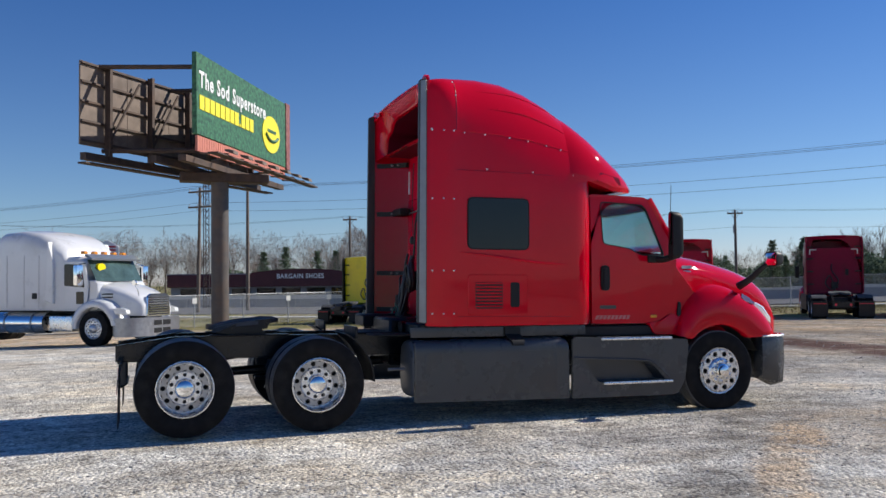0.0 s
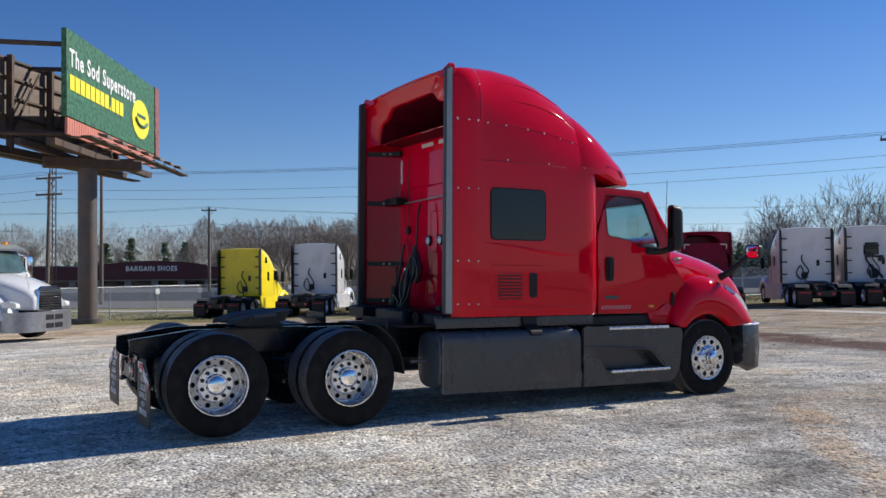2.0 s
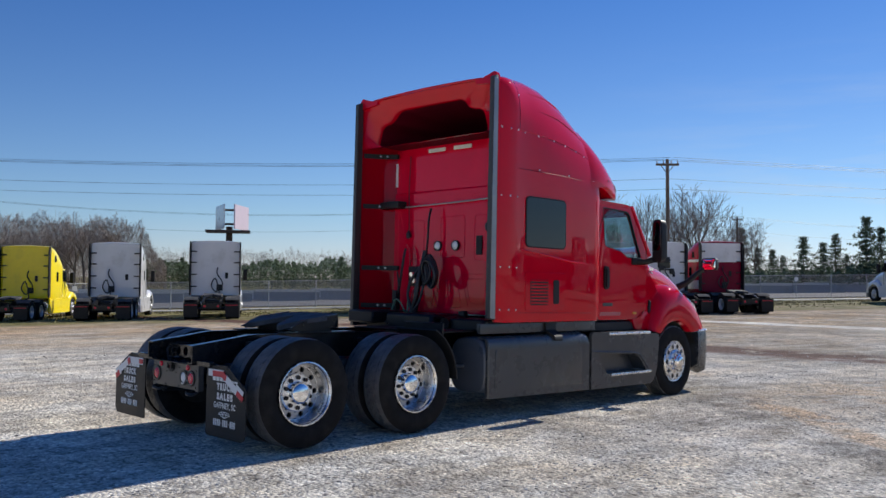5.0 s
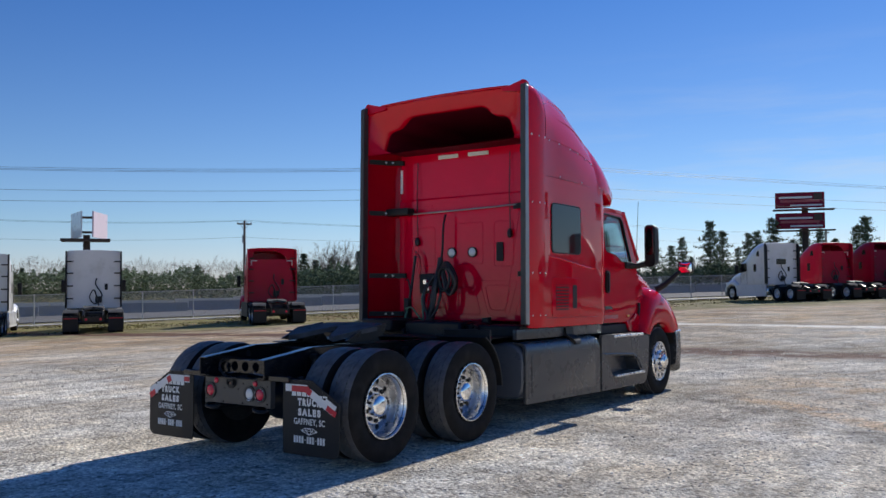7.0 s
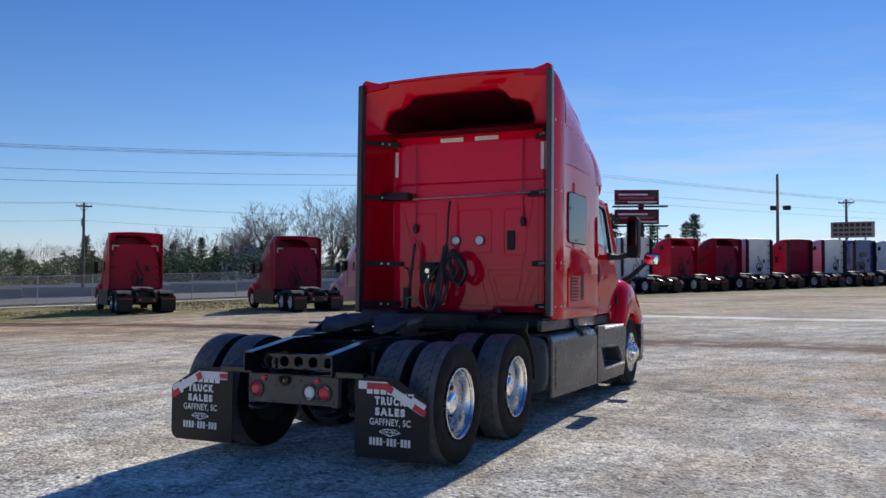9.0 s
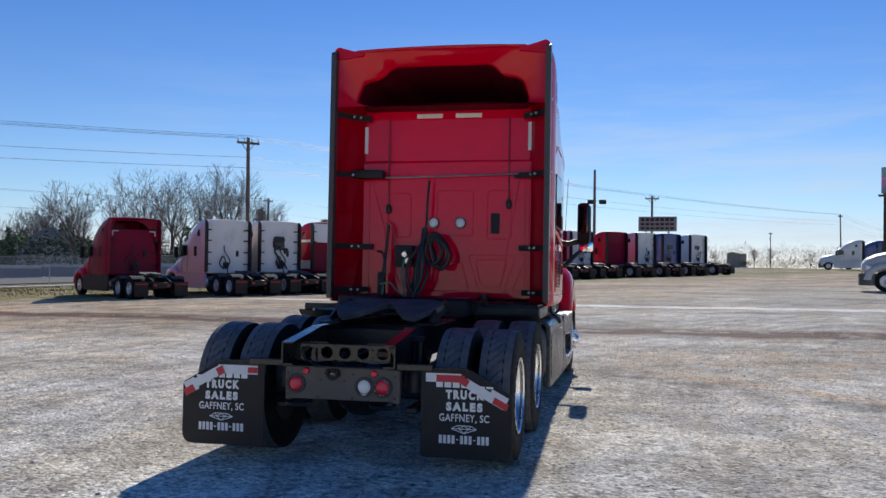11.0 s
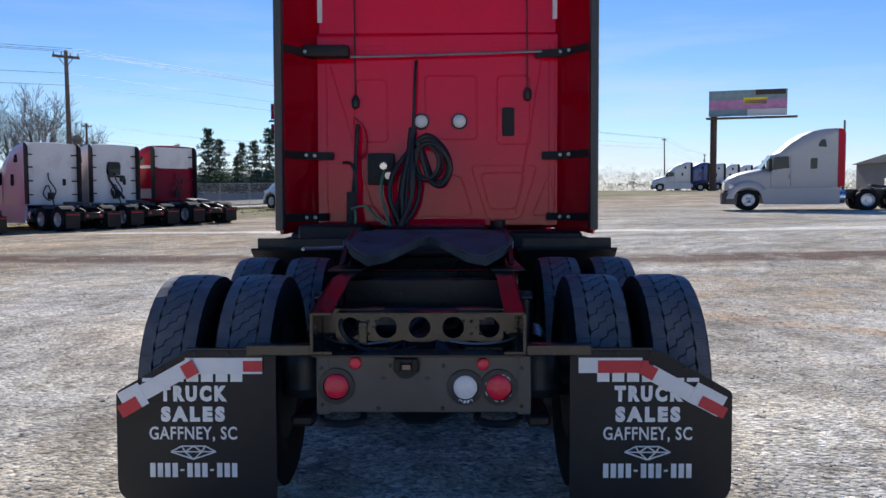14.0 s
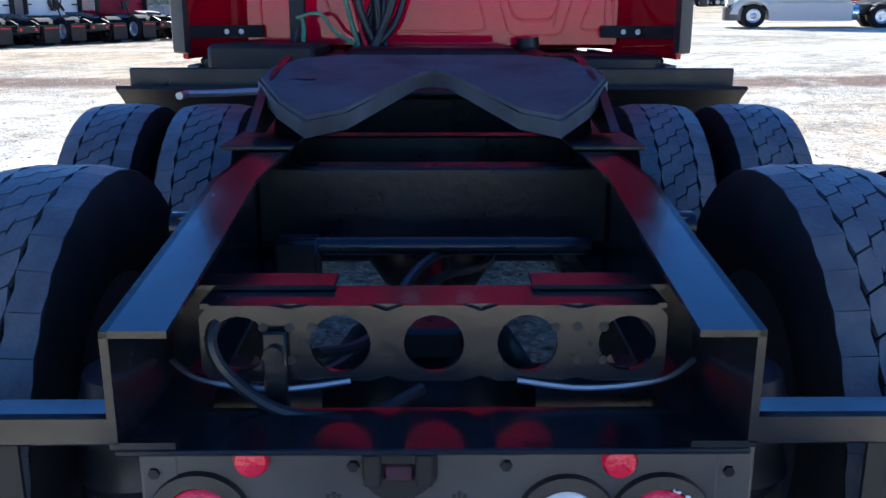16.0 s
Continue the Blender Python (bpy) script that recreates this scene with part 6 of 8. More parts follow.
    for k in range(7):   # the thick bundle down to the deck
        y0, y1, y2 = 0.18 + rr.uniform(-0.02, 0.05), 0.25 + rr.uniform(-0.06, 0.07), 0.30 + rr.uniform(-0.10, 0.14)
        x1 = rr.uniform(2.80, 2.92)
        runs.append(([(2.93, y0, rr.uniform(1.82, 2.0)), (x1, (y0 + y1) / 2, 1.68), (x1 - 0.03, y1, 1.42), (x1 - 0.06, y2, 1.18), (2.62, y2 + rr.uniform(-0.1, 0.1), 1.07)], rr.uniform(0.012, 0.020), "hose"))
    for k in range(2):   # coils
        cy, cz, q = 0.04 + rr.uniform(-0.03, 0.05), 1.74 + rr.uniform(-0.04, 0.04), rr.uniform(0.12, 0.17)
        ph = rr.uniform(0, 6.28)
        runs.append(([(2.84 + 0.03 * math.sin(a + ph), cy + q * 0.75 * math.cos(a), cz + q * math.sin(a)) for a in [2 * math.pi * i / 9 for i in range(10)]], rr.uniform(0.013, 0.018), "hose"))
    for pts, r, mm in runs:
        bm = B()
        tube(bm, curve_pts(pts, 7), r, 10)
        on("air_hose", bm, mm, "looped black hose" if mm == "hose" else "thin coloured air line")
    bm = B()
    box(bm, 2.98, 3.10, 0.36, 0.58, 1.54, 1.80, 0.015, 2)
    jb = on("junction_box", bm, "plastic_dark", "black connector box on the back wall")
    for y, z in ((0.44, 1.70), (0.40, 1.62)):
        bm = B()
        cyl(bm, (2.98, y, z), (2.90, y, z - 0.01), 0.035, 0.03, 14)
        part("coupling", bm, M["alu"], jb)
    bm = B()
    box(bm, 2.84, 2.92, 0.66, 0.74, 1.22, 1.48, 0.012, 2)
    on("regulator", bm, "plastic_dark")
    # loose clutter under the wall
    for k, (y, z, r) in enumerate(((0.30, 1.14, 0.05), (0.18, 1.10, 0.06), (-0.25, 1.12, 0.05), (-0.55, 1.10, 0.07), (0.45, 1.10, 0.05))):
        bm = B()
        cyl(bm, (2.55, y, z), (2.95, y + 0.05, z + 0.03), r, n=12)
        on("pipe", bm, "frame")
    bm = B()
    cyl(bm, (2.92, -0.52, 1.0), (2.92, -0.50, 1.24), 0.06, n=14)
    on("exhaust_stub", bm, "frame")


build_red_back()

# ---- parked tractors ----
M["visor_grey"] = mat("grey_blue_visor", (0.16, 0.18, 0.21), 0.35, 0, 0.1, 4, coat=0.4)
M["screen_green"] = mat("greenish_screen_glass", (0.06, 0.10, 0.09), 0.05, 0, 0.4, 2.5, spec=0.6)
def bg_wheel_data():
    bm = B()
    lathe(bm, tyre_profile(0.51, 0.15), 28)
    a = part("wheel", bm, M["rubber"])
    bm = B()
    lathe(bm, [(-0.13, 0.296), (-0.135, 0.28), (-0.02, 0.25), (0.0, 0.21), (0.0, 0.14), (-0.02, 0.13), (-0.03, 0.09), (-0.09, 0.085), (-0.10, 0.001)], 28)
    disc = part("rim", bm, M["wheel_alu"])
    bm = B()
    lathe(bm, [(-0.13, 0.296), (-0.14, 0.27), (-0.13, 0.25)], 28)
    disc_holes(bm, 0.13, 0.25, 10, 0.20, 0.026, -0.13, -0.06, 8)
    lathe(bm, [(-0.13, 0.131), (-0.17, 0.12), (-0.20, 0.09), (-0.22, 0.001)], 28)
    front = part("rim", bm, M["wheel_alu"])
    d = (a.data, disc.data, front.data)
    for o in (a, disc, front):
        bpy.data.objects.remove(o)
    return d


BGW = bg_wheel_data()


def bg_wheel(T, x, y, front=False):
    w = new("wheel", BGW[0])
    w.parent = T
    w.matrix_basis = Matrix.Translation((x, y, 0.51)) @ (Matrix.Rotation(math.pi, 4, "Z") if y > 0 else Matrix.Identity(4))
    r = new("rim", BGW[2 if front else 1])
    r.parent = w


def tractor(label, paint, m, back=None, hood=None, alcove=False, group="parked tractors", bands=None, roof=3.86, clutter=1, lower=None, seed=0, ext=None, stripes=(), pipes=False):
    rnd = random.Random(seed)
    T = thing("tractor_unit", label, "truck", group, m)
    back, hood, lower = back or paint, hood or paint, lower or "plastic_dark"
    Q = lambda name, bm, mm, lab="", **k: part(name, bm, M[mm] if isinstance(mm, str) else mm, T, lab, **k)
    for x in (0.0, 1.36):
        for y in (-1.10, -0.78, 0.78, 1.10):
            bg_wheel(T, x, y)
    for y in (-1.08, 1.08):
        bg_wheel(T, 6.55, y, True)
    for s in (-1, 1):
        bm = B()
        prism(bm, [(-0.75, 0.86), (-0.3, 1.0), (6.2, 1.0), (6.2, 0.74), (-0.3, 0.74), (-0.75, 0.70)], "Y", min(s * 0.36, s * 0.44), max(s * 0.36, s * 0.44))
        Q("chassis_rail", bm, "frame")
        bm = B()
        prism(bm, rrect(min(s * 0.62, s * 1.25), max(s * 0.62, s * 1.25), 0.16, 0.78, 0.04, 2), "X", -0.70, -0.685)
        fl = Q("mudflap", bm, "flap", "black rubber mudflap")
        bm = B()
        box(bm, -0.708, -0.701, min(s * 0.64, s * 1.2), max(s * 0.64, s * 1.2), 0.70, 0.735)
        part("reflective_strip", bm, M["tape_red"], fl)
        bm = B()
        a, b_ = sorted((s * 0.44, s * 1.25))
        box(bm, -0.70, -0.66, a, b_, 0.78, 0.82)
        Q("mudflap_arm", bm, "frame")
        for x in (0.0, 1.36):   # curved covers over the tyres
            bm = B()
            rings = []
            for k in range(7):
                a = radians(130 - k * 13)
                rings.append([(x + r * math.cos(a), y, 0.51 + r * math.sin(a)) for r, y in ((0.56, s * 0.62), (0.56, s * 1.24), (0.575, s * 1.24), (0.575, s * 0.62))])
            loft(bm, rings)
            if clutter != 2:
                Q("quarter_fender", bm, "fender_plastic", smooth=30)
            else:
                bm.free()
    bm = B()
    box(bm, -0.72, -0.70, -0.44, 0.44, 0.55, 0.80, 0.01)
    tp = Q("lamp_panel", bm, "frame")
    for y in (-0.3, 0.3):
        bm = B()
        cyl(bm, (-0.72, y, 0.67), (-0.735, y, 0.67), 0.055, n=14)
        part("tail_lamp", bm, M["lens_red"], tp)
    bm = B()
    prism(bm, rpoly([(0.25, -0.40), (0.6, -0.48), (1.05, -0.40), (1.05, 0.40), (0.6, 0.48), (0.25, 0.40), (0.7, 0.0)], 0.03, 2), "Z", 1.10, 1.20, 0.01)
    bmesh.ops.rotate(bm, verts=bm.verts, cent=(0.7, 0, 1.15), matrix=Matrix.Rotation(radians(-7), 3, "Y"))
    Q("fifth_wheel", bm, "grease")
    for x in (0.0, 1.36):
        bm = B()
        cyl(bm, (x, -1.0, 0.51), (x, 1.0, 0.51), 0.08, n=10)
        Q("axle", bm, "frame")
    bm = B()
    box(bm, 0.3, 2.5, -0.36, 0.36, 0.55, 0.95, 0.05)
    Q("transmission", bm, "frame")
    # sleeper and cab
    R = roof
    secs = [(2.62, 1.20, 1.08, R - 0.03, 0.10, 0.14, 0.03), (2.75, 1.235, 1.07, R, 0.18, 0.30, 0.04), (3.2, 1.25, 1.06, R, 0.26, 0.45, 0.05), (3.7, 1.245, 1.06, R - 0.07, 0.32, 0.6, 0.06), (4.2, 1.235, 1.06, R - 0.25, 0.40, 0.62, 0.07), (4.65, 1.21, 1.06, R - 0.52, 0.45, 0.55, 0.08), (4.9, 1.16, 1.06, R - 0.72, 0.48, 0.45, 0.08), (5.15, 1.13, 1.06, R - 0.98, 0.40, 0.26, 0.06), (5.35, 1.12, 1.06, 2.72, 0.22, 0.16, 0.04), (5.55, 1.11, 1.06, 2.66, 0.2, 0.16, 0.04)]
    bm = B()
    loft(bm, [section(*s) for s in secs], False, True, True)
    body = Q("sleeper_cab", bm, paint, smooth=60)
    bm = B()   # back wall, set in a little
    yb = 1.17
    if alcove:
        hole = rpoly([(-1.0, 3.26), (1.0, 3.26), (0.88, 3.68), (-0.88, 3.68)], 0.10, 4)
        outr = rpoly([(-yb, 1.1), (yb, 1.1), (yb, R - 0.06), (-yb, R - 0.06)], 0.05, 4)
        n = 56
        ho, ou = resample(hole, n, (-1.0, 3.26)), resample(outr, n, (-yb, 1.1))
        loft(bm, [[(2.64, y, z) for y, z in ou], [(2.72, y, z) for y, z in ho], [(4.1, y * 0.9, z - 0.05) for y, z in ho]], False, True)
    else:
        prism(bm, rpoly([(-yb, 1.1), (yb, 1.1), (yb, R - 0.10), (0.9, R - 0.04), (-0.9, R - 0.04), (-yb, R - 0.10)], [0.03, 0.03, 0.08, 0.1, 0.1, 0.08], 3), "X", 2.635, 2.70, 0.012)
    bp = part("back_panel", bm, M[back], body)
    for s in (-1, 1):
        bm = B()
        a, b_ = sorted((s * 1.185, s * 1.245))
        prism(bm, rpoly([(2.35, 1.15), (2.66, 1.12), (2.66, R - 0.05), (2.50, R - 0.08), (2.35, R - 0.25)], 0.04, 2), "Y", a, b_, 0.012)
        ex = part("side_extender", bm, M[ext or ("plastic_dark" if not alcove else paint)], body)
        for z in (1.55, 2.15, 2.75, 3.3):
            bm = B()
            a, b_ = sorted((s * 0.90, s * 1.19))
            box(bm, 2.55, 2.62, a, b_, z - 0.03, z + 0.03, 0.008)
            part("hinge", bm, M["plastic_dark"], body)
    if bands:   # a wall painted in bands
        for z0, z1, mm in bands:
            bm = B()
            box(bm, 2.618, 2.634, -1.15, 1.15, z0, z1)
            part("paint_band", bm, M[mm], body)
    for s in (-1, 1):   # painted stripes along the flanks
        for z0, z1, mm in stripes:
            bm = B()
            a, b_ = sorted((s * 1.22, s * 1.2535))
            box(bm, 2.68, 4.1, a, b_, z0, z1)
            part("paint_stripe", bm, M[mm], body)
    if pipes:
        bm = B()
        for y0, z0, y1, z1 in ((-0.35, 2.85, 0.35, 2.85), (0.3, 2.85, 0.25, 2.2), (0.25, 2.2, -0.1, 1.6), (-0.35, 2.3, -0.1, 2.35), (-0.5, 1.3, -0.15, 1.75), (0.05, 1.3, 0.1, 1.7)):
            tube(bm, [(2.58, y0, z0), (2.56, (y0 + y1) / 2, (z0 + z1) / 2 + 0.02), (2.58, y1, z1)], 0.05, 6)
        box(bm, 2.52, 2.63, -0.3, 0.3, 2.72, 3.02, 0.03)
        box(bm, 2.52, 2.63, -0.55, -0.3, 2.1, 2.4, 0.03)
        box(bm, 2.52, 2.63, 0.0, 0.3, 2.3, 2.55, 0.03)
        part("pipework", bm, M["hose"], body, "black pipework and valve boxes")
    if clutter:
        bm = B()
        y = rnd.uniform(-0.25, 0.3)
        tube(bm, curve_pts([(2.6, y, 2.5), (2.5, y + 0.03, 2.2), (2.45, y - 0.25, 1.7), (2.45, y + 0.05, 1.3), (2.5, y + 0.3, 1.6), (2.45, y + 0.1, 1.95), (2.4, y - 0.1, 1.2), (2.2, y, 1.05)], 5), 0.03, 6)
        part("air_hose", bm, M["hose"], body)
        bm = B()
        box(bm, 2.57, 2.64, y - 0.25, y + 0.05, 1.35, 1.65, 0.02)
        part("junction_box", bm, M["hose"], body)
        bm = B()
        prism(bm, rrect(-0.62, -0.48, 1.95, 2.25, 0.03, 3), "X", 2.60, 2.64)
        part("rear_handle", bm, M["plastic_dark"], body)
        if rnd.random() < 0.5 and not alcove:
            bm = B()
            prism(bm, rrect(-0.35, 0.35, 2.42, 2.78, 0.05, 3), "X", 2.60, 2.64)
            part("rear_window", bm, M["glass_dark"], body)
    if alcove:
        for y0, y1, z0, z1 in ((-1.05, -0.75, 3.16, 3.2), (0.75, 1.05, 3.16, 3.2), (-1.05, -1.01, 2.95, 3.16), (1.01, 1.05, 2.95, 3.16)):
            bm = B()
            box(bm, 2.622, 2.637, y0, y1, z0, z1)
            part("reflective_strip", bm, M["tape_white"], body)
    for s in (-1, 1):
        Y = s * 1.245
        a, b_ = sorted((s * 1.20, s * 1.256))
        bm = B()
        prism(bm, rpoly([(3.15, 2.95), (3.55, 2.98), (3.42, 3.30), (3.22, 3.32)], 0.08, 3), "Y", min(s * 1.16, s * 1.258), max(s * 1.16, s * 1.258))
        part("upper_window", bm, M["glass_dark"], body)
        bm = B()
        prism(bm, rrect(3.55, 3.85, 1.95, 2.45, 0.05, 3), "Y", a, b_)
        part("sleeper_window", bm, M["glass_dark"], body)
        a, b_ = sorted((s * 1.08, s * 1.19))
        bm = B()
        prism(bm, rpoly([(4.75, 2.0), (5.5, 1.92), (5.42, 2.52), (4.78, 2.55)], 0.05, 3), "Y", a, b_)
        part("door_window", bm, M["glass_dark"], body)
        bm = B()   # joints of the door and of the sleeper
        yy = s * 1.135
        tube(bm, [(4.70, s * 1.21, 1.15), (4.70, s * 1.215, 1.9), (4.72, s * 1.20, 2.6)], 0.008, 5)
        part("joint", bm, M["trim"], body)
        bm = B()
        tube(bm, [(5.55, yy, 1.12), (5.56, yy, 1.6), (5.52, yy, 1.92)], 0.008, 5)
        part("joint", bm, M["trim"], body)
        bm = B()
        box(bm, 4.72, 4.78, a, b_ if s > 0 else b_, 1.5, 1.75, 0.01)
        part("door_handle", bm, M["plastic_dark"], body)
        bm = B()
        box(bm, 5.55, 5.70, min(s * 1.32, s * 1.52), max(s * 1.32, s * 1.52), 1.85, 2.45, 0.04, 2)
        tube(bm, [(5.5, s * 1.1, 1.95), (5.6, s * 1.36, 1.95)], 0.03, 6)
        part("door_mirror", bm, M["plastic_dark"], body)
        bm = B()
        a, b_ = sorted((s * 1.17, s * 1.255))
        prism(bm, rpoly([(2.55, 0.32), (5.9, 0.30), (5.98, 0.92), (5.7, 1.06), (2.55, 1.06)], 0.05, 3), "Y", a, b_, 0.015)
        Q("side_skirt", bm, lower)
        bm = B()
        cyl(bm, (2.3, s * 0.9, 0.66), (4.2, s * 0.9, 0.66), 0.31, n=20)
        Q("fuel_tank", bm, "alu")
        bm = B()   # fender
        rings = []
        for k in range(11):
            a = radians(188 - k * 18.5)
            rings.append([(6.57 + r * math.cos(a) * 1.12, s * y, 0.53 + r * math.sin(a)) for r, y in ((0.58, 1.0), (0.58, 1.24), (0.62, 1.25), (0.75, 1.24), (0.86, 1.14), (0.90, 0.9))])
        loft(bm, rings, False, False, False)
        Q("fender", bm, hood, smooth=60)
    bm = B()
    loft(bm, [[(x, y * w, z) for y in (-1, 1)] for x, w, z in ((5.50, 1.0, 2.66), (5.62, 1.02, 2.5), (5.98, 1.06, 2.0))], False, False, False)
    Q("windscreen", bm, "glass_dark", smooth=60)
    bm = B()
    loft(bm, [section(x, w, 0.95, z, 0.35, 0.3, 0.05) for x, w, z in ((5.55, 1.10, 2.02), (6.0, 1.08, 2.0), (6.5, 0.95, 1.92), (7.0, 0.85, 1.80), (7.4, 0.78, 1.62), (7.6, 0.72, 1.42))], True, True, True)
    Q("bonnet", bm, hood, smooth=60)
    bm = B()
    prism(bm, rpoly([(-0.55, 0.85), (0.55, 0.85), (0.6, 1.4), (-0.6, 1.4)], 0.06, 3), "X", 7.57, 7.63)
    Q("grille", bm, "chrome")
    for s in (-1, 1):
        bm = B()
        prism(bm, rpoly([(s * 0.75, 1.0), (s * 1.12, 1.05), (s * 1.15, 1.2), (s * 0.8, 1.3)], 0.04, 3), "X", 7.2, 7.42)
        Q("headlamp", bm, "lens_white")
    bm = B()
    rings = [[(x, y, z) for z in (0.30, 0.86)] + [(x - 0.15, y * 0.9, z) for z in (0.86, 0.30)] for x, y in ((7.1, -1.22), (7.5, -1.15), (7.7, -0.8), (7.75, 0), (7.7, 0.8), (7.5, 1.15), (7.1, 1.22))]
    loft(bm, rings)
    Q("bumper", bm, "plastic" if paint not in ("yellow",) else "yellow", smooth=60)
    return T


def park(x, y, az, dx=2.65, k=1.0):
    """Pose of a tractor whose cab ends at (x, y), heading az degrees from north towards east; k scales it to fit the
    camera's view.
    """
    dx *= k
    a = radians(90 - az)
    ox, oy = x - dx * math.cos(a), y - dx * math.sin(a)
    return Matrix.Translation((ox, oy, min(gz(ox, oy), gz(ox + 6 * math.cos(a), oy + 6 * math.sin(a))) )) @ Matrix.Rotation(a, 4, "Z") @ Matrix.Scale(k, 4)


tractor("bright yellow sleeper tractor parked at the fence", "yellow", park(11.9, 49.1, 39), seed=1, lower="yellow", roof=3.80)
tractor("white sleeper tractor with a coiled hose on its back wall", "white", park(14.9, 45.4, 35), seed=2, lower="white")
tractor("white sleeper tractor with black hinged side extenders", "white", park(18.3, 41.6, 34), seed=3, lower="white")
tractor("red sleeper tractor with a dark roof hollow and white corner marks", "red_bright", park(25.5, 37.1, 38), alcove=True, seed=4)
tractor("dark red sleeper tractor with a deep roof hollow", "red_dull", park(27.0, 28.9, 38, k=0.89), alcove=True, seed=5, hood="red_bright")
tractor("faded pinkish sleeper tractor with a white back wall", "pinkish", park(30.1, 26.05, 38, k=0.89), back="white", seed=6, lower="pinkish")
tractor("cream sleeper tractor with a white back wall and black pipework", "cream", park(32.3, 24.45, 38, k=0.89), back="white", seed=7, lower="cream", pipes=True)
tractor("red and white banded sleeper tractor with a dark red back wall", "red_bright", park(34.4, 22.6, 38, k=0.89), back="red_dull", bands=((2.72, 3.75, "white"),), seed=8, stripes=((2.72, 2.86, "white"), (1.25, 1.72, "white")))
tractor("white sleeper tractor at the bend of the row", "white", park(53.5, 18.6, 42), seed=9, lower="white")
tractor("bright red sleeper tractor with a roof hollow", "red_bright", park(57.3, 16.0, 42), alcove=True, seed=10)
tractor("dull red sleeper tractor with a roof hollow", "red_dull", park(60.8, 13.3, 42), alcove=True, seed=11)
tractor("pinkish sleeper tractor with a white back wall", "pinkish", park(64.2, 11.3, 42), back="white", seed=12)
tractor("orange-red sleeper tractor, plain at the back", "red_bright", park(67.8, 8.5, 42), back="red_dull", seed=13, clutter=0)
tractor("pinkish sleeper tractor far down the row", "pinkish", park(71.2, 6.0, 42), back="white", seed=14)
tractor("blue sleeper tractor far down the row", "blue", park(75.0, 3.6, 42), seed=15)
tractor("white sleeper tractor at the end of the row", "white", park(79.8, 0.8, 42), seed=16)
tractor("white sleeper tractor with red side extender, seen broadside", "white_in_shade", park(37.0, -7.9, 14), seed=17, lower="white_in_shade", back="white_in_shade", group="", ext="red_bright")
tractor("white sleeper tractor behind the broadside one", "white", park(46.0, -20.5, 14), seed=18, lower="white", back="red_bright", group="")
far_one = tractor("white sleeper tractor in the far row", "white", park(112.4, -22.5, 12), seed=19, lower="white", group="far row of tractors")
tractor("dark blue sleeper tractor in the far row", "blue", park(116.5, -26.0, 12), seed=20, group="far row of tractors")
for k in range(5):
    c = copy_thing(far_one, park(120.5 + 4.2 * k, -29.5 - 3.4 * k, 12))



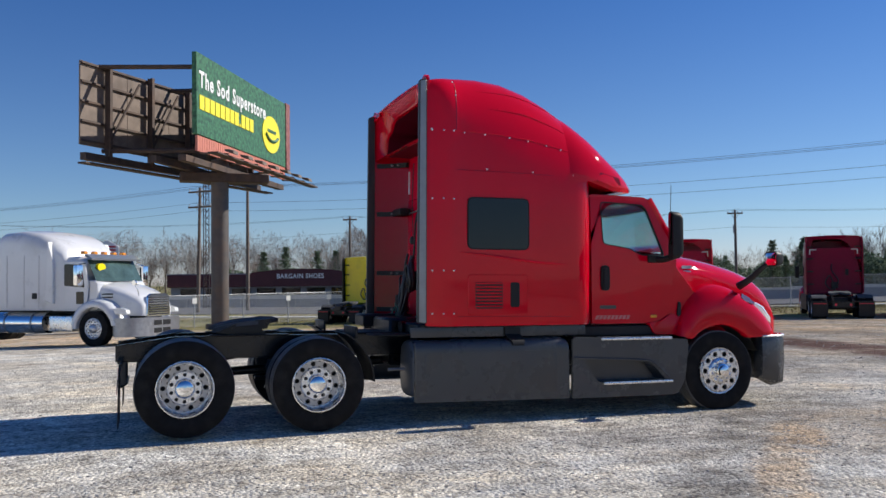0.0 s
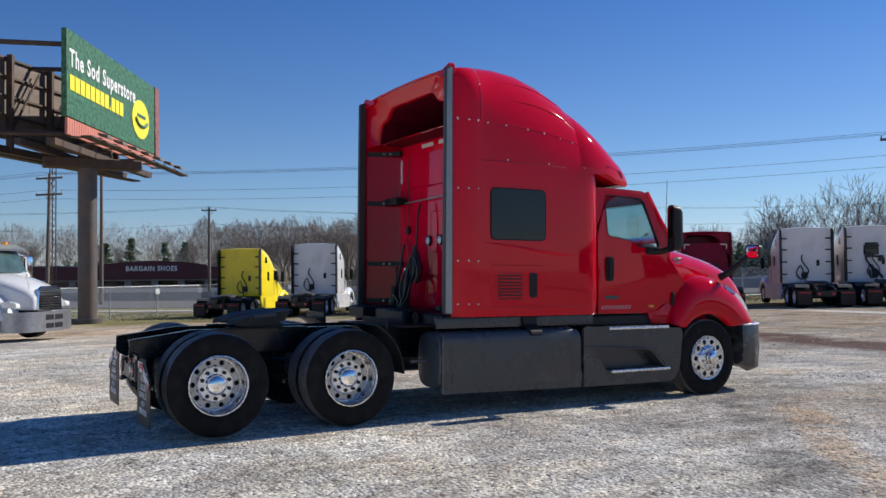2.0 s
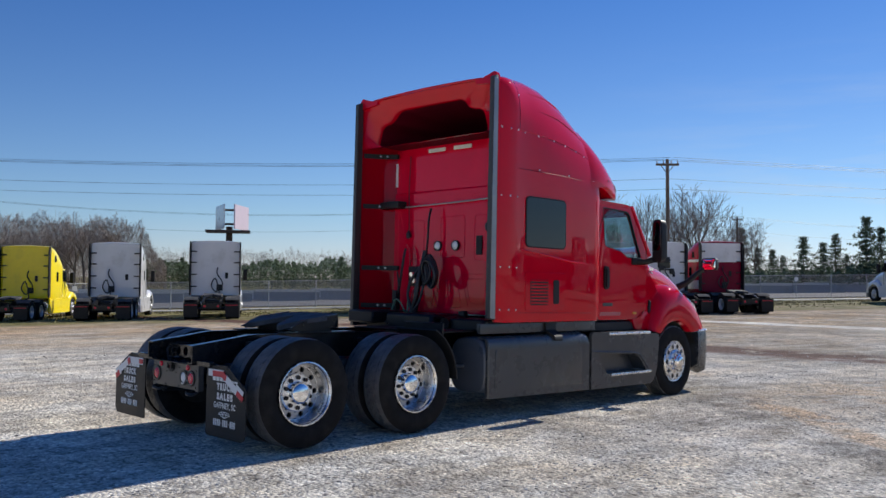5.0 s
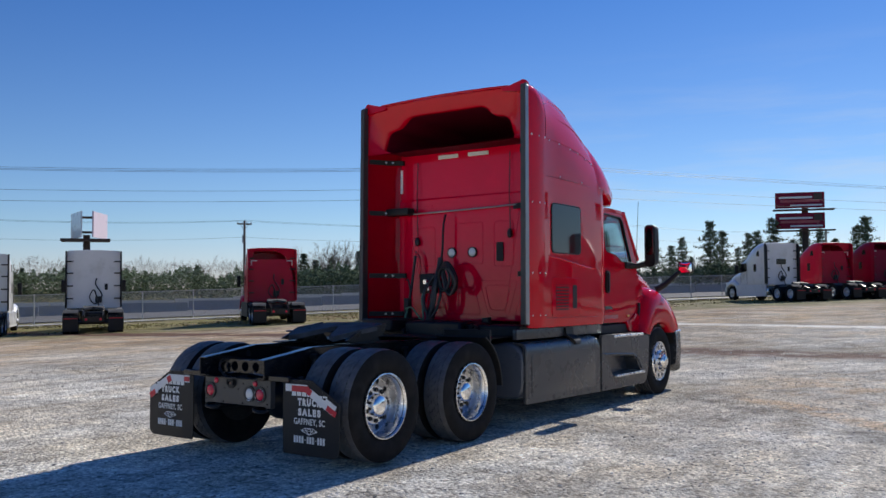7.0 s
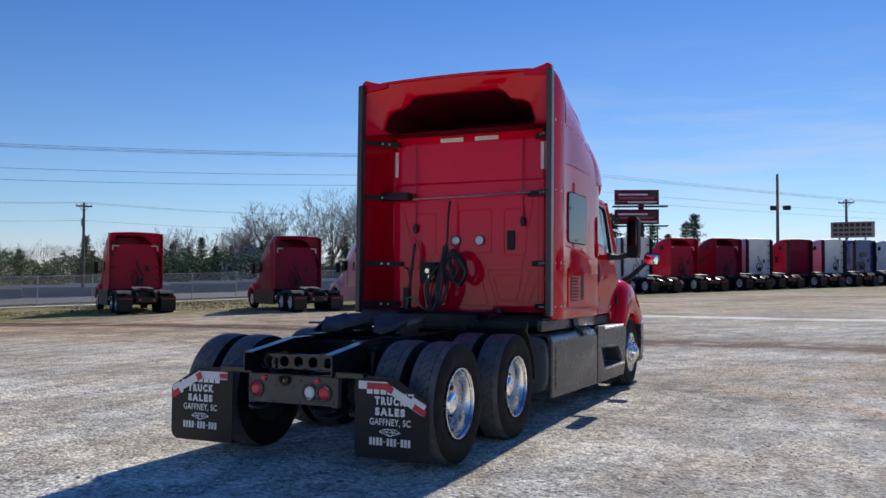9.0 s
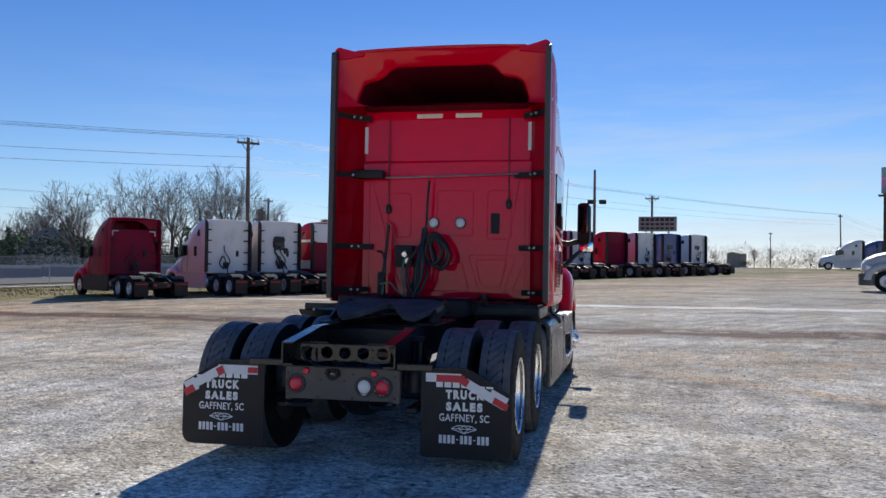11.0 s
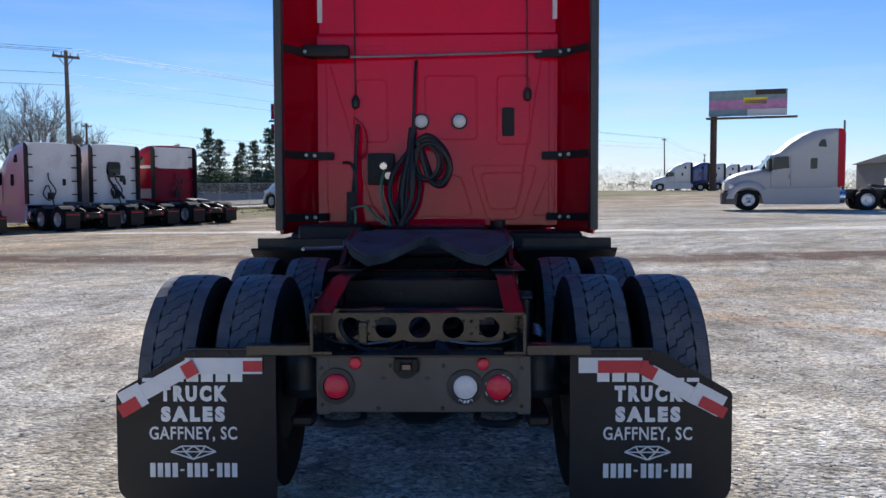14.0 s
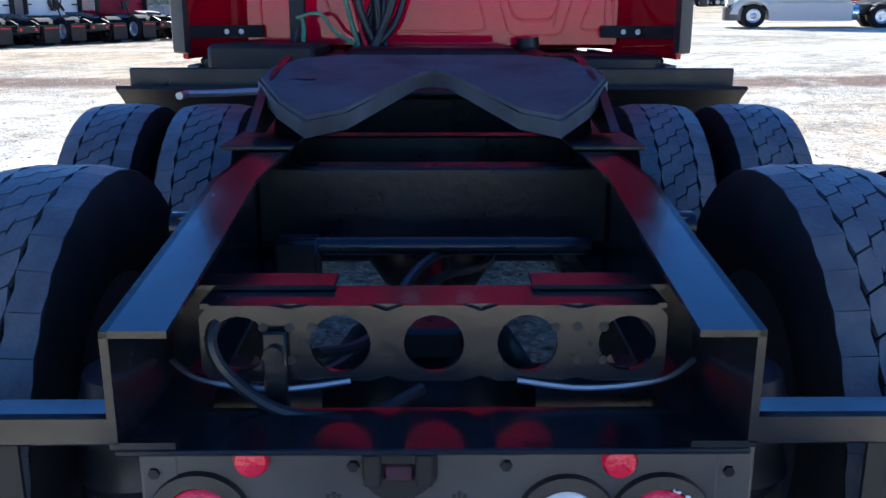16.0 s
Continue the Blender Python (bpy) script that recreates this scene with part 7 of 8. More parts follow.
# the white conventional tractor that faces the lot
def visor_tractor():
    T = thing("tractor_unit", "white conventional tractor with a chrome grille and grey sun visor", "truck", "", Matrix.Translation((-1.05, 28.5, gz(-1.05, 28.5))) @ Matrix.Rotation(radians(-40), 4, "Z") @ Matrix.Scale(1.05, 4))
    Q = lambda name, bm, mm, lab="", **k: part(name, bm, M[mm], T, lab, **k)
    for y in (-1.05, 1.05):
        bg_wheel(T, 0.0, y, True)
    for x in (-5.3, -6.65):
        for y in (-1.10, -0.78, 0.78, 1.10):
            bg_wheel(T, x, y)
    for s in (-1, 1):
        bm = B()
        a, b_ = sorted((s * 0.36, s * 0.44))
        prism(bm, [(-7.4, 0.75), (-7.4, 0.98), (1.0, 0.98), (1.0, 0.72)], "Y", a, b_)
        Q("chassis_rail", bm, "frame")
        # fender over the steer wheel
        bm = B()
        rings = []
        for k in range(11):
            a = radians(185 - k * 18.0)
            rings.append([(0.02 + r * math.cos(a) * 1.08, s * y, 0.55 + r * math.sin(a) * (0.98 if k < 8 else 0.9)) for r, y in ((0.57, 0.95), (0.57, 1.19), (0.60, 1.21), (0.70, 1.21), (0.78, 1.15), (0.82, 0.95), (0.84, 0.7))])
        loft(bm, rings, False, False, False)
        Q("fender", bm, "white", smooth=60)
        bm = B()   # lamp cluster in the fender
        prism(bm, rpoly([(0.62, 0.92), (1.12, 0.90), (1.10, 1.03), (0.85, 1.10), (0.66, 1.06)], 0.04, 3), "Y", min(s * 0.98, s * 1.14), max(s * 0.98, s * 1.14), 0.02)
        Q("headlamp", bm, "lens_white", "clear headlamp cluster")
        # door, window, mirror, step and chrome tank
        bm = B()
        a, b_ = sorted((s * 1.03, s * 1.055))
        prism(bm, rpoly([(-1.35, 1.05), (-0.35, 1.05), (-0.28, 1.75), (-0.42, 2.40), (-1.35, 2.42)], 0.05, 3), "Y", a, b_, 0.01)
        door = Q("door", bm, "white")
        bm = B()
        a, b_ = sorted((s * 1.045, s * 1.062))
        prism(bm, rpoly([(-1.15, 1.72), (-0.42, 1.66), (-0.52, 2.32), (-1.15, 2.34)], 0.05, 3), "Y", a, b_)
        part("window", bm, M["glass_dark"], door)
        bm = B()
        a, b_ = sorted((s * 1.045, s * 1.06))
        prism(bm, rrect(-0.72, -0.45, 1.2, 1.55, 0.03, 3), "Y", a, b_)
        part("lower_window", bm, M["glass_dark"], door)
        bm = B()
        box(bm, -0.42, -0.28, min(s * 1.25, s * 1.50), max(s * 1.25, s * 1.50), 1.72, 2.30, 0.04, 2)
        tube(bm, [(-0.40, s * 1.05, 2.35), (-0.36, s * 1.36, 2.32), (-0.36, s * 1.36, 1.7), (-0.40, s * 1.05, 1.62)], 0.02, 6)
        Q("door_mirror", bm, "chrome", "chrome door mirror on a bracket")
        bm = B()
        cyl(bm, (-3.6, s * 0.98, 0.66), (-1.75, s * 0.98, 0.66), 0.30, n=22)
        tank = Q("fuel_tank", bm, "chrome", "polished fuel tank")
        for x in (-3.2, -2.2):
            bm = B()
            cyl(bm, (x, s * 0.98, 0.66), (x + 0.06, s * 0.98, 0.66), 0.31, n=22)
            part("strap", bm, M["steel"], tank)
        bm = B()
        a, b_ = sorted((s * 0.75, s * 1.18))
        box(bm, -1.6, -0.75, a, b_, 0.42, 0.86, 0.05, 2)
        Q("step_box", bm, "alu")
        for k in range(2):
            bm = B()
            a, b_ = sorted((s * 0.86, s * 0.905))
            box(bm, 0.0, 0.42, a, b_, 1.36 + 0.09 * k, 1.40 + 0.09 * k, 0.01)
            Q("bonnet_vent", bm, "plastic_dark")
        bm = B()
        a, b_ = sorted((s * 1.0, s * 1.24))
        prism(bm, [(-1.4, 2.4), (-1.6, 3.0), (-1.7, 1.3), (-1.4, 1.2)], "Y", a, b_, 0.02)
        Q("side_fairing", bm, "white")
    bm = B()   # sleeper with a raised domed roof
    loft(bm, [section(x, w, 1.02, zt, ry, rz, 0.05) for x, w, zt, ry, rz in ((-3.45, 1.20, 3.24, 0.18, 0.25), (-3.3, 1.23, 3.33, 0.22, 0.3), (-2.6, 1.24, 3.38, 0.28, 0.4), (-2.0, 1.23, 3.30, 0.32, 0.45), (-1.6, 1.18, 3.12, 0.35, 0.4), (-1.25, 1.10, 2.86, 0.35, 0.3), (-1.1, 1.04, 2.66, 0.3, 0.2))], True, True, True)
    sl = Q("sleeper", bm, "white", "white sleeper box with a domed roof", smooth=60)
    for s in (-1, 1):
        bm = B()
        a, b_ = sorted((s * 1.20, s * 1.248))
        prism(bm, rrect(-2.15, -1.98, 1.35, 1.52, 0.02, 3), "Y", a, b_)
        part("vent", bm, M["plastic_dark"], sl)
        for x in (-3.1, -2.45, -1.9):
            bm = B()
            tube(bm, [(x, s * 1.238, 1.1), (x, s * 1.243, 2.0), (x, s * 1.24, 2.6)], 0.006, 5)
            part("seam", bm, M["concrete"] if "concrete" in M else M["steel"], sl)
    bm = B()   # cab
    loft(bm, [section(x, w, 1.0, zt, 0.22, 0.2, 0.05) for x, w, zt in ((-1.6, 1.05, 2.62), (-1.0, 1.04, 2.62), (-0.55, 1.03, 2.57), (-0.40, 1.0, 2.50))], True, True, True)
    Q("cab", bm, "white", smooth=60)
    bm = B()
    prism(bm, [(-0.55, 1.0), (0.0, 1.0), (0.0, 1.78), (-0.10, 1.86), (-0.55, 1.9)], "Y", -1.0, 1.0, 0.03)
    Q("cowl", bm, "white")
    bm = B()
    rings = []
    for k in range(5):
        t = k / 4
        rings.append([(-0.42 + 0.34 * t + 0.10 * (1 - y * y), y * 0.96, 2.46 - 0.62 * t) for y in (-1, -0.6, 0, 0.6, 1)])
    loft(bm, rings, False, False, False)
    Q("windscreen", bm, "screen_green", "greenish windscreen with a yellow sticker", smooth=60)
    bm = B()
    loft(bm, [[(-0.46, y, 2.56), (-0.20, y, 2.44), (-0.18, y, 2.49), (-0.44, y, 2.62)] for y in (-1.02, 0.0, 1.02)])
    Q("sun_visor", bm, "visor_grey", "grey-blue sun visor over the windscreen")
    for y in (-0.8, -0.4, 0, 0.4, 0.8):
        bm = B()
        box(bm, -0.75, -0.6, y - 0.07, y + 0.07, 2.62, 2.71, 0.03, 2)
        Q("roof_lamp", bm, "amber")
    bm = B()
    n = 16
    loft(bm, [[(x, -0.62 + 0.16 * math.cos(2 * math.pi * k / n), 2.24 + 0.11 * math.sin(2 * math.pi * k / n)) for k in range(n)] for x in (-0.31, -0.20)])
    Q("sticker", bm, "yellow")
    bm = B()   # bonnet
    loft(bm, [section(x, w, 0.85, zt, 0.28, 0.22, 0.06) for x, w, zt in ((-0.1, 0.92, 1.84), (0.3, 0.88, 1.76), (0.7, 0.80, 1.64), (1.05, 0.70, 1.50), (1.2, 0.64, 1.40), (1.26, 0.58, 1.30))], True, True, True)
    Q("bonnet", bm, "white", smooth=60)
    bm = B()
    prism(bm, rpoly([(-0.52, 0.82), (0.52, 0.82), (0.46, 1.40), (0.3, 1.47), (-0.3, 1.47), (-0.46, 1.40)], 0.05, 3), "X", 1.22, 1.30, 0.01)
    g = Q("grille", bm, "chrome", "tall chrome grille with dark bars")
    for k in range(8):
        bm = B()
        z = 0.87 + 0.068 * k
        box(bm, 1.295, 1.315, -0.44, 0.44, z, z + 0.034, 0.006)
        part("grille_bar", bm, M["plastic_dark"], g)
    bm = B()
    rings = [[(x, y, z) for z in (0.28, 0.80)] + [(x - 0.14, y * 0.92, z) for z in (0.80, 0.28)] for x, y in ((0.75, -1.2), (1.1, -1.17), (1.32, -0.9), (1.42, -0.4), (1.42, 0.4), (1.32, 0.9), (1.1, 1.17), (0.75, 1.2))]
    loft(bm, rings)
    bp_ = Q("bumper", bm, "steel", "grey bumper with fog lamp openings", smooth=60)
    for y0, y1 in ((-0.36, -0.02), (0.02, 0.36)):
        for z0, z1 in ((0.36, 0.50), (0.58, 0.72)):
            bm = B()
            box(bm, 1.40, 1.43, y0, y1, z0, z1, 0.01)
            part("air_intake", bm, M["plastic_dark"], bp_)
    bm = B()
    box(bm, -0.3, 1.0, -0.55, 0.55, 0.5, 1.0, 0.05)
    Q("engine", bm, "frame")
    bm = B()
    cyl(bm, (0, -1.0, 0.48), (0, 1.0, 0.48), 0.06, n=10)
    Q("front_axle", bm, "frame")
    bm = B()
    tube(bm, curve_pts([(1.1, -0.62, 1.42), (1.15, -0.75, 1.6), (1.15, -0.85, 1.72)], 3), 0.015, 5)
    lathe(bm, [(-0.02, 0.001), (-0.02, 0.07), (0.03, 0.08), (0.05, 0.001)], 12, (1.15, -0.87, 1.78))
    Q("bonnet_mirror", bm, "chrome")


visor_tractor()

# ---- far surroundings ----
M["bark"] = mat("grey_brown_bark", (0.13, 0.105, 0.085), 0.9, 0, 0.3, 3, 0.3, 12)
M["twig"] = mat("bare_twigs", (0.26, 0.22, 0.195), 0.9, 0, 0.25, 2, island=0.35, spec=0.05)
M["needles"] = mat("pine_needles", (0.128, 0.170, 0.102), 0.85, 0, 0.3, 3, island=0.45, spec=0.05)
M["wood_pole"] = mat("weathered_pole", (0.16, 0.125, 0.10), 0.85, 0, 0.25, 5, 0.2, 20)
M["asphalt"] = mat("worn_asphalt", (0.095, 0.095, 0.10), 0.9, 0, 0.12, 0.6, 0.1, 8)
M["concrete"] = mat("grey_concrete", (0.27, 0.27, 0.27), 0.85, 0, 0.12, 0.8, 0.1, 8, dirt=(0.24, 0.235, 0.22), dscale=0.7)
M["pale_concrete"] = mat("pale_concrete", (0.62, 0.60, 0.56), 0.85, 0, 0.08, 0.8, 0.1, 8)
M["galv"] = mat("galvanised_steel", (0.42, 0.43, 0.44), 0.5, 0.6, 0.15, 6)
M["rust_steel"] = mat("rusty_brown_steel", (0.075, 0.052, 0.042), 0.7, 0.2, 0.3, 2.5, 0.1, 12, dirt=(0.12, 0.07, 0.045), dscale=1.2)
M["column"] = mat("grey_brown_column_paint", (0.10, 0.085, 0.076), 0.55, 0.1, 0.2, 2.0, 0.05, 10, dirt=(0.13, 0.085, 0.06), dscale=1.0)
M["board_back"] = mat("brown_board_back", (0.20, 0.155, 0.125), 0.8, 0, 0.25, 1.4, 0.1, 8, dirt=(0.12, 0.09, 0.07), dscale=0.8)
M["grass_print"] = mat("green_grass_print", (0.045, 0.16, 0.07), 0.5, 0, 0.6, 5.0, dirt=(0.012, 0.055, 0.03), dscale=4.0, dlow=0.46, dhigh=0.66)
M["brick_panel"] = mat("mottled_brick_red_panel", (0.22, 0.07, 0.065), 0.7, 0, 0.4, 3.0, dirt=(0.35, 0.16, 0.14), dscale=4)
M["apron"] = mat("salmon_red_slats", (0.55, 0.19, 0.13), 0.6, 0, 0.12, 2)
M["maroon"] = mat("maroon_cladding", (0.075, 0.018, 0.022), 0.7, 0, 0.2, 0.8)
M["dark_cladding"] = mat("dark_grey_cladding", (0.13, 0.13, 0.13), 0.6, 0, 0.12, 0.6)
M["shop_wall"] = mat("grey_blue_cladding", (0.20, 0.22, 0.25), 0.6, 0, 0.1, 0.5)
M["yellow_print"] = mat("yellow_print", (0.85, 0.72, 0.03), 0.5, 0, 0.05, 3)
M["lilac_print"] = mat("lilac_print", (0.55, 0.25, 0.45), 0.5, 0, 0.25, 1.2)
M["red_print"] = mat("red_print", (0.42, 0.07, 0.08), 0.5, 0, 0.3, 1.0)
M["teal_print"] = mat("grey_teal_print", (0.22, 0.33, 0.36), 0.5, 0, 0.2, 1.0)
rng = random.Random(11)


def ribbon(name, c0, c1, s0, s1, z_up, material, label, category):
    """A strip of paving along the row of tractors, between two offsets across it."""
    d = (ROW_N[1], -ROW_N[0])
    bm = B()
    n = 40
    pts = lambda c, k: (ROW_N[0] * c + d[0] * (s0 + (s1 - s0) * k / n), ROW_N[1] * c + d[1] * (s0 + (s1 - s0) * k / n))
    rings = []
    for k in range(n + 1):
        (xa, ya), (xb, yb) = pts(c0, k), pts(c1, k)
        za, zb = gz(xa, ya), gz(xb, yb)
        zz = max(za, zb) + z_up
        rings.append([(xa, ya, za - 0.3), (xa, ya, za + z_up), (xb, yb, zb + z_up), (xb, yb, zb - 0.3)])
    loft(bm, rings)
    ob = part(name, bm, material)
    tagged(ob, label, category, kind="structure")
    return ob


ribbon("pavement", 55.6, 56.9, -75, 60, 0.06, M["pale_concrete"], "pale concrete strip along the road verge", "pavement")
ribbon("road", 62, 92, -140, 160, 0.05, M["asphalt"], "grey asphalt carriageway of the road", "road")
ribbon("road_far", 96, 124, -140, 160, 0.05, M["asphalt"], "grey asphalt far carriageway", "road")


def barrier(c, h, material, label):
    T = thing("road_barrier", label, "barrier", "road barriers")
    d = (ROW_N[1], -ROW_N[0])
    bm = B()
    prism(bm, [(-0.3, 0), (0.3, 0), (0.12, 0.3), (0.08, h), (-0.08, h), (-0.12, 0.3)], "X", -2.96, 2.96)
    first = part("barrier_block", bm, material, T)
    for k in range(44):
        s = -130 + 6.0 * k
        x, y = ROW_N[0] * c + d[0] * s, ROW_N[1] * c + d[1] * s
        ob = first if k == 0 else new("barrier_block", first.data)
        ob.parent = T
        ob.matrix_basis = Matrix.Translation((x, y, gz(x, y) + 0.04)) @ Matrix.Rotation(math.atan2(d[1], d[0]), 4, "Z")


barrier(80, 0.82, M["concrete"], "long grey concrete barrier along the road")
barrier(96, 0.95, M["pale_concrete"], "paler concrete barrier beyond the near carriageway")


def utility_pole(x, y, h, arms=1, az=45, lean=0.0, label="weathered wooden utility pole with a crossarm"):
    T = thing("utility_pole", label, "utility pole", "utility poles", Matrix.Translation((x, y, gz(x, y) - 0.1)) @ Matrix.Rotation(radians(az), 4, "Z") @ Matrix.Rotation(radians(lean), 4, "Y"))
    bm = B()
    cyl(bm, (0, 0, 0), (0, 0, h), 0.17, 0.11, 10)
    part("pole", bm, M["wood_pole"], T)
    for k in range(arms):
        z = h - 0.35 - 1.3 * k
        bm = B()
        hw = 1.25 if arms == 2 else 0.75
        box(bm, -0.06, 0.06, -hw, hw, z - 0.07, z + 0.07)
        for s in (-1, 1):
            cyl(bm, (0.05, s * 0.45, z), (0.05, 0, z - 0.6), 0.025, n=5)
        part("crossarm", bm, M["wood_pole"], T)
        for y_ in (-hw + 0.07, -0.25, 0.25, hw - 0.07):
            bm = B()
            cyl(bm, (0, y_, z + 0.07), (0, y_, z + 0.27), 0.05, 0.03, 8)
            part("insulator", bm, M["galv"], T)
    if arms == 1:
        bm = B()
        cyl(bm, (0.28, 0, h - 2.3), (0.28, 0, h - 1.5), 0.18, n=10)
        if rng.random() < 0.5:
            part("transformer", bm, M["galv"], T)
        else:
            bm.free()
    return T


def wires(a, b, offs, sag, label="black overhead cables strung between wooden poles"):
    T = thing("overhead_cables", label, "cable", "overhead cables")
    a, b = Vector(a), Vector(b)
    d = (b - a).normalized()
    side = Vector((-d.y, d.x, 0)).normalized()
    for o, dz in offs:
        bm = B()
        pts = []
        for k in range(21):
            t = k / 20
            p = a.lerp(b, t) + side * o
            p.z += dz - 4 * sag * t * (1 - t)
            pts.append(p)
        tube(bm, pts, 0.010, 4)
        part("cable", bm, M["hose"], T)


LINE1 = [(-36, 119, 9.8), (4.5, 76, 9.8), (46, 32, 9.6), (173.6, -34.8, 12.2), (250, -66, 12.2)]
LINE2 = [(-20, 108, 8.6), (21, 90, 8.6), (56, 72, 8.4), (98, 52, 9.6), (140, 32, 9.6)]
for (x, y, h) in LINE1:
    utility_pole(x, y, h - gz(x, y) + 0.1, 2 if x == 4.5 else 1, 43, 1.5)
for (x, y, h) in LINE2:
    utility_pole(x, y, h - gz(x, y) + 0.1, 1, 62)
for A, C in zip(LINE1, LINE1[1:]):
    wires(A, C, ((-0.68, 0.0), (0.25, 0.02), (0.68, 0.0), (0.1, -1.3), (-0.1, -2.0)), 0.7)
for A, C in zip(LINE2, LINE2[1:]):
    wires(A, C, ((-0.68, 0.0), (0.68, 0.0), (0.1, -1.7)), 0.7)
utility_pole(78, 10.5, 10.2, 0, 0, label="tall wooden light pole with floodlights")
utility_pole(92, 4.5, 8.6, 1, 0)
utility_pole(280, -39.7, 11.3, 1, 20)
utility_pole(94.5, -34.8, 8.0, 0, 20, label="thin steel light pole beyond the lot")
utility_pole(9.0, 79, 14.0, 0, 0, label="plain steel pole beside the hoarding")
bm = B()
box(bm, 79.0, 79.6, 9.4, 10.1, 7.6, 8.0, 0.05)
box(bm, 79.0, 79.6, 10.6, 11.2, 7.6, 8.0, 0.05)
tagged(part("floodlight", bm, M["plastic_dark"]), "pair of dark floodlights on the light pole", "floodlight")


# ---- hoardings ----
def board_matrix(a, b, z):
    """Frame of a board: x along it, y its normal, origin at its lower corner a."""
    d = Vector((b[0] - a[0], b[1] - a[1], 0)).normalized()
    n = Vector((d.y, -d.x, 0))
    return Matrix(((d.x, -n.x, 0, a[0]), (d.y, -n.y, 0, a[1]), (0, 0, 1, z), (0, 0, 0, 1)))


def big_hoarding():
    T = thing("billboard", "large two-sided billboard with a green advert on a brown column", "billboard")
    a, b_, z0, H = (2.15, 42.9), (8.25, 54.1), 8.82, 3.98
    m = board_matrix(a, b_, z0)
    L = math.hypot(b_[0] - a[0], b_[1] - a[1])
    def bp(name, bm, mm, lab="", par=T):
        o = part(name, bm, M[mm], par, lab)
        o.matrix_basis = m
        return o
    bm = B()
    box(bm, 0, L, 0.0, 0.25, 0, H, 0.02)
    face = bp("advert_panel", bm, "grass_print", "green grass-print advert")
    for t, size, col, x, z, w in (("The Sod Superstore", 1.1, "white_mark", 4.75, 2.35, 9.0),):
        lettering(t, size, m @ Matrix.Translation((x, -0.02, z)) @ Matrix.Rotation(math.pi / 2, 4, "X"), M[col], T, w, 0.01, 0.03)
    x = 0.3   # web address as plain blocks
    for k in range(12):
        w = 0.52 if k not in (8,) else 0.18
        bm = B()
        box(bm, x, x + w, -0.03, 0.01, 1.25, 1.95 if k != 8 else 1.42)
        bp("bar", bm, "yellow_print")
        x += w + 0.10
    bm = B()
    n = 40
    loft(bm, [[(10.15 + 1.45 * math.cos(2 * math.pi * k / n), y, 1.6 + 1.08 * math.sin(2 * math.pi * k / n)) for k in range(n)] for y in (0.02, -0.04)])
    bp("oval_logo", bm, "yellow_print")
    bm = B()
    tube(bm, curve_pts([(9.2, -0.05, 1.55), (9.8, -0.05, 1.25), (10.6, -0.05, 1.25), (11.2, -0.05, 1.5)], 5), 0.10, 6)
    box(bm, 9.5, 10.9, -0.06, -0.03, 1.7, 1.88)
    bp("logo_mark", bm, "grass_print")
    bm = B()
    box(bm, L + 0.03, L + 0.75, -0.05, 0.3, -0.1, H + 0.05, 0.02)
    bp("end_panel", bm, "brick_panel", "mottled brick-red end panel")
    bm = B()   # slatted apron
    for k in range(46):
        box(bm, 0.1 + k * (L - 0.2) / 46, 0.1 + (k + 0.86) * (L - 0.2) / 46, 0.0, 0.12, -0.80, -0.05)
    tagged(bp("apron_slats", bm, "apron"), kind="stuff")
    for k in range(7):
        bm = B()
        x = 0.6 + k * (L - 1.0) / 6
        cyl(bm, (x, 0.1, -0.85), (x, -1.35, -0.95), 0.05, n=6)
        prism(bm, [(-1.75, -1.0), (-1.30, -0.85), (-1.25, -0.72), (-1.70, -0.80)], "X", x - 0.3, x + 0.3, 0.02)
        bp("flood_lamp", bm, "wood_pole")
    # catwalk
    bm = B()
    box(bm, -1.0, L + 1.9, -1.5, -1.0, -1.12, -1.05)
    box(bm, -0.5, L + 0.5, 0.3, 0.7, -1.35, -1.05)
    box(bm, -0.5, L + 0.5, 1.8, 2.1, -1.35, -1.05)
    bp("catwalk", bm, "rust_steel")
    # reverse of the second face
    m2 = board_matrix((-3.09, 44.54), (6.41, 55.64), 8.35)
    L2 = math.hypot(9.5, 11.1)
    def b2(name, bm, mm, lab=""):
        o = part(name, bm, M[mm], T, lab)
        o.matrix_basis = m2
        return o
    for k in range(9):
        bm = B()
        box(bm, k * L2 / 9 + 0.01, (k + 1) * L2 / 9 - 0.01, 0.0, 0.1, 0, 4.05, 0.01)
        b2("back_sheet", bm, "board_back")
    for z in (0.15, 1.1, 2.05, 3.0, 3.9):
        bm = B()
        box(bm, 0, L2, -0.12, -0.01, z, z + 0.10)
        b2("rail", bm, "rust_steel")
    for k in range(5):
        bm = B()
        x = 1.6 + k * (L2 - 2.2) / 4
        box(bm, x - 0.09, x + 0.09, -0.45, -0.13, -0.6, 4.1)
        cyl(bm, (x, -0.3, 0.2), (x + 2.2, -0.3, 3.6), 0.06, n=6)
        b2("upright", bm, "rust_steel")
    bm = B()
    box(bm, -1.2, L2, -1.5, -1.0, -1.14, -1.06)
    box(bm, 0, L2, -0.35, 0.0, -0.75, -0.40)
    b2("catwalk", bm, "rust_steel")
    # cross beams between the faces, ladder and column
    for t, z in ((0.08, 12.3), (0.45, 12.2), (0.1, 8.2), (0.5, 8.2), (0.85, 8.2)):
        bm = B()
        p = Vector((2.15, 42.9, z)).lerp(Vector((8.25, 54.1, z)), t) + Vector((-0.4, 0.2, 0))
        q = Vector((-3.09, 44.54, z)).lerp(Vector((6.41, 55.64, z)), t)
        cyl(bm, p, q, 0.12, n=6)
        part("beam", bm, M["rust_steel"], T)
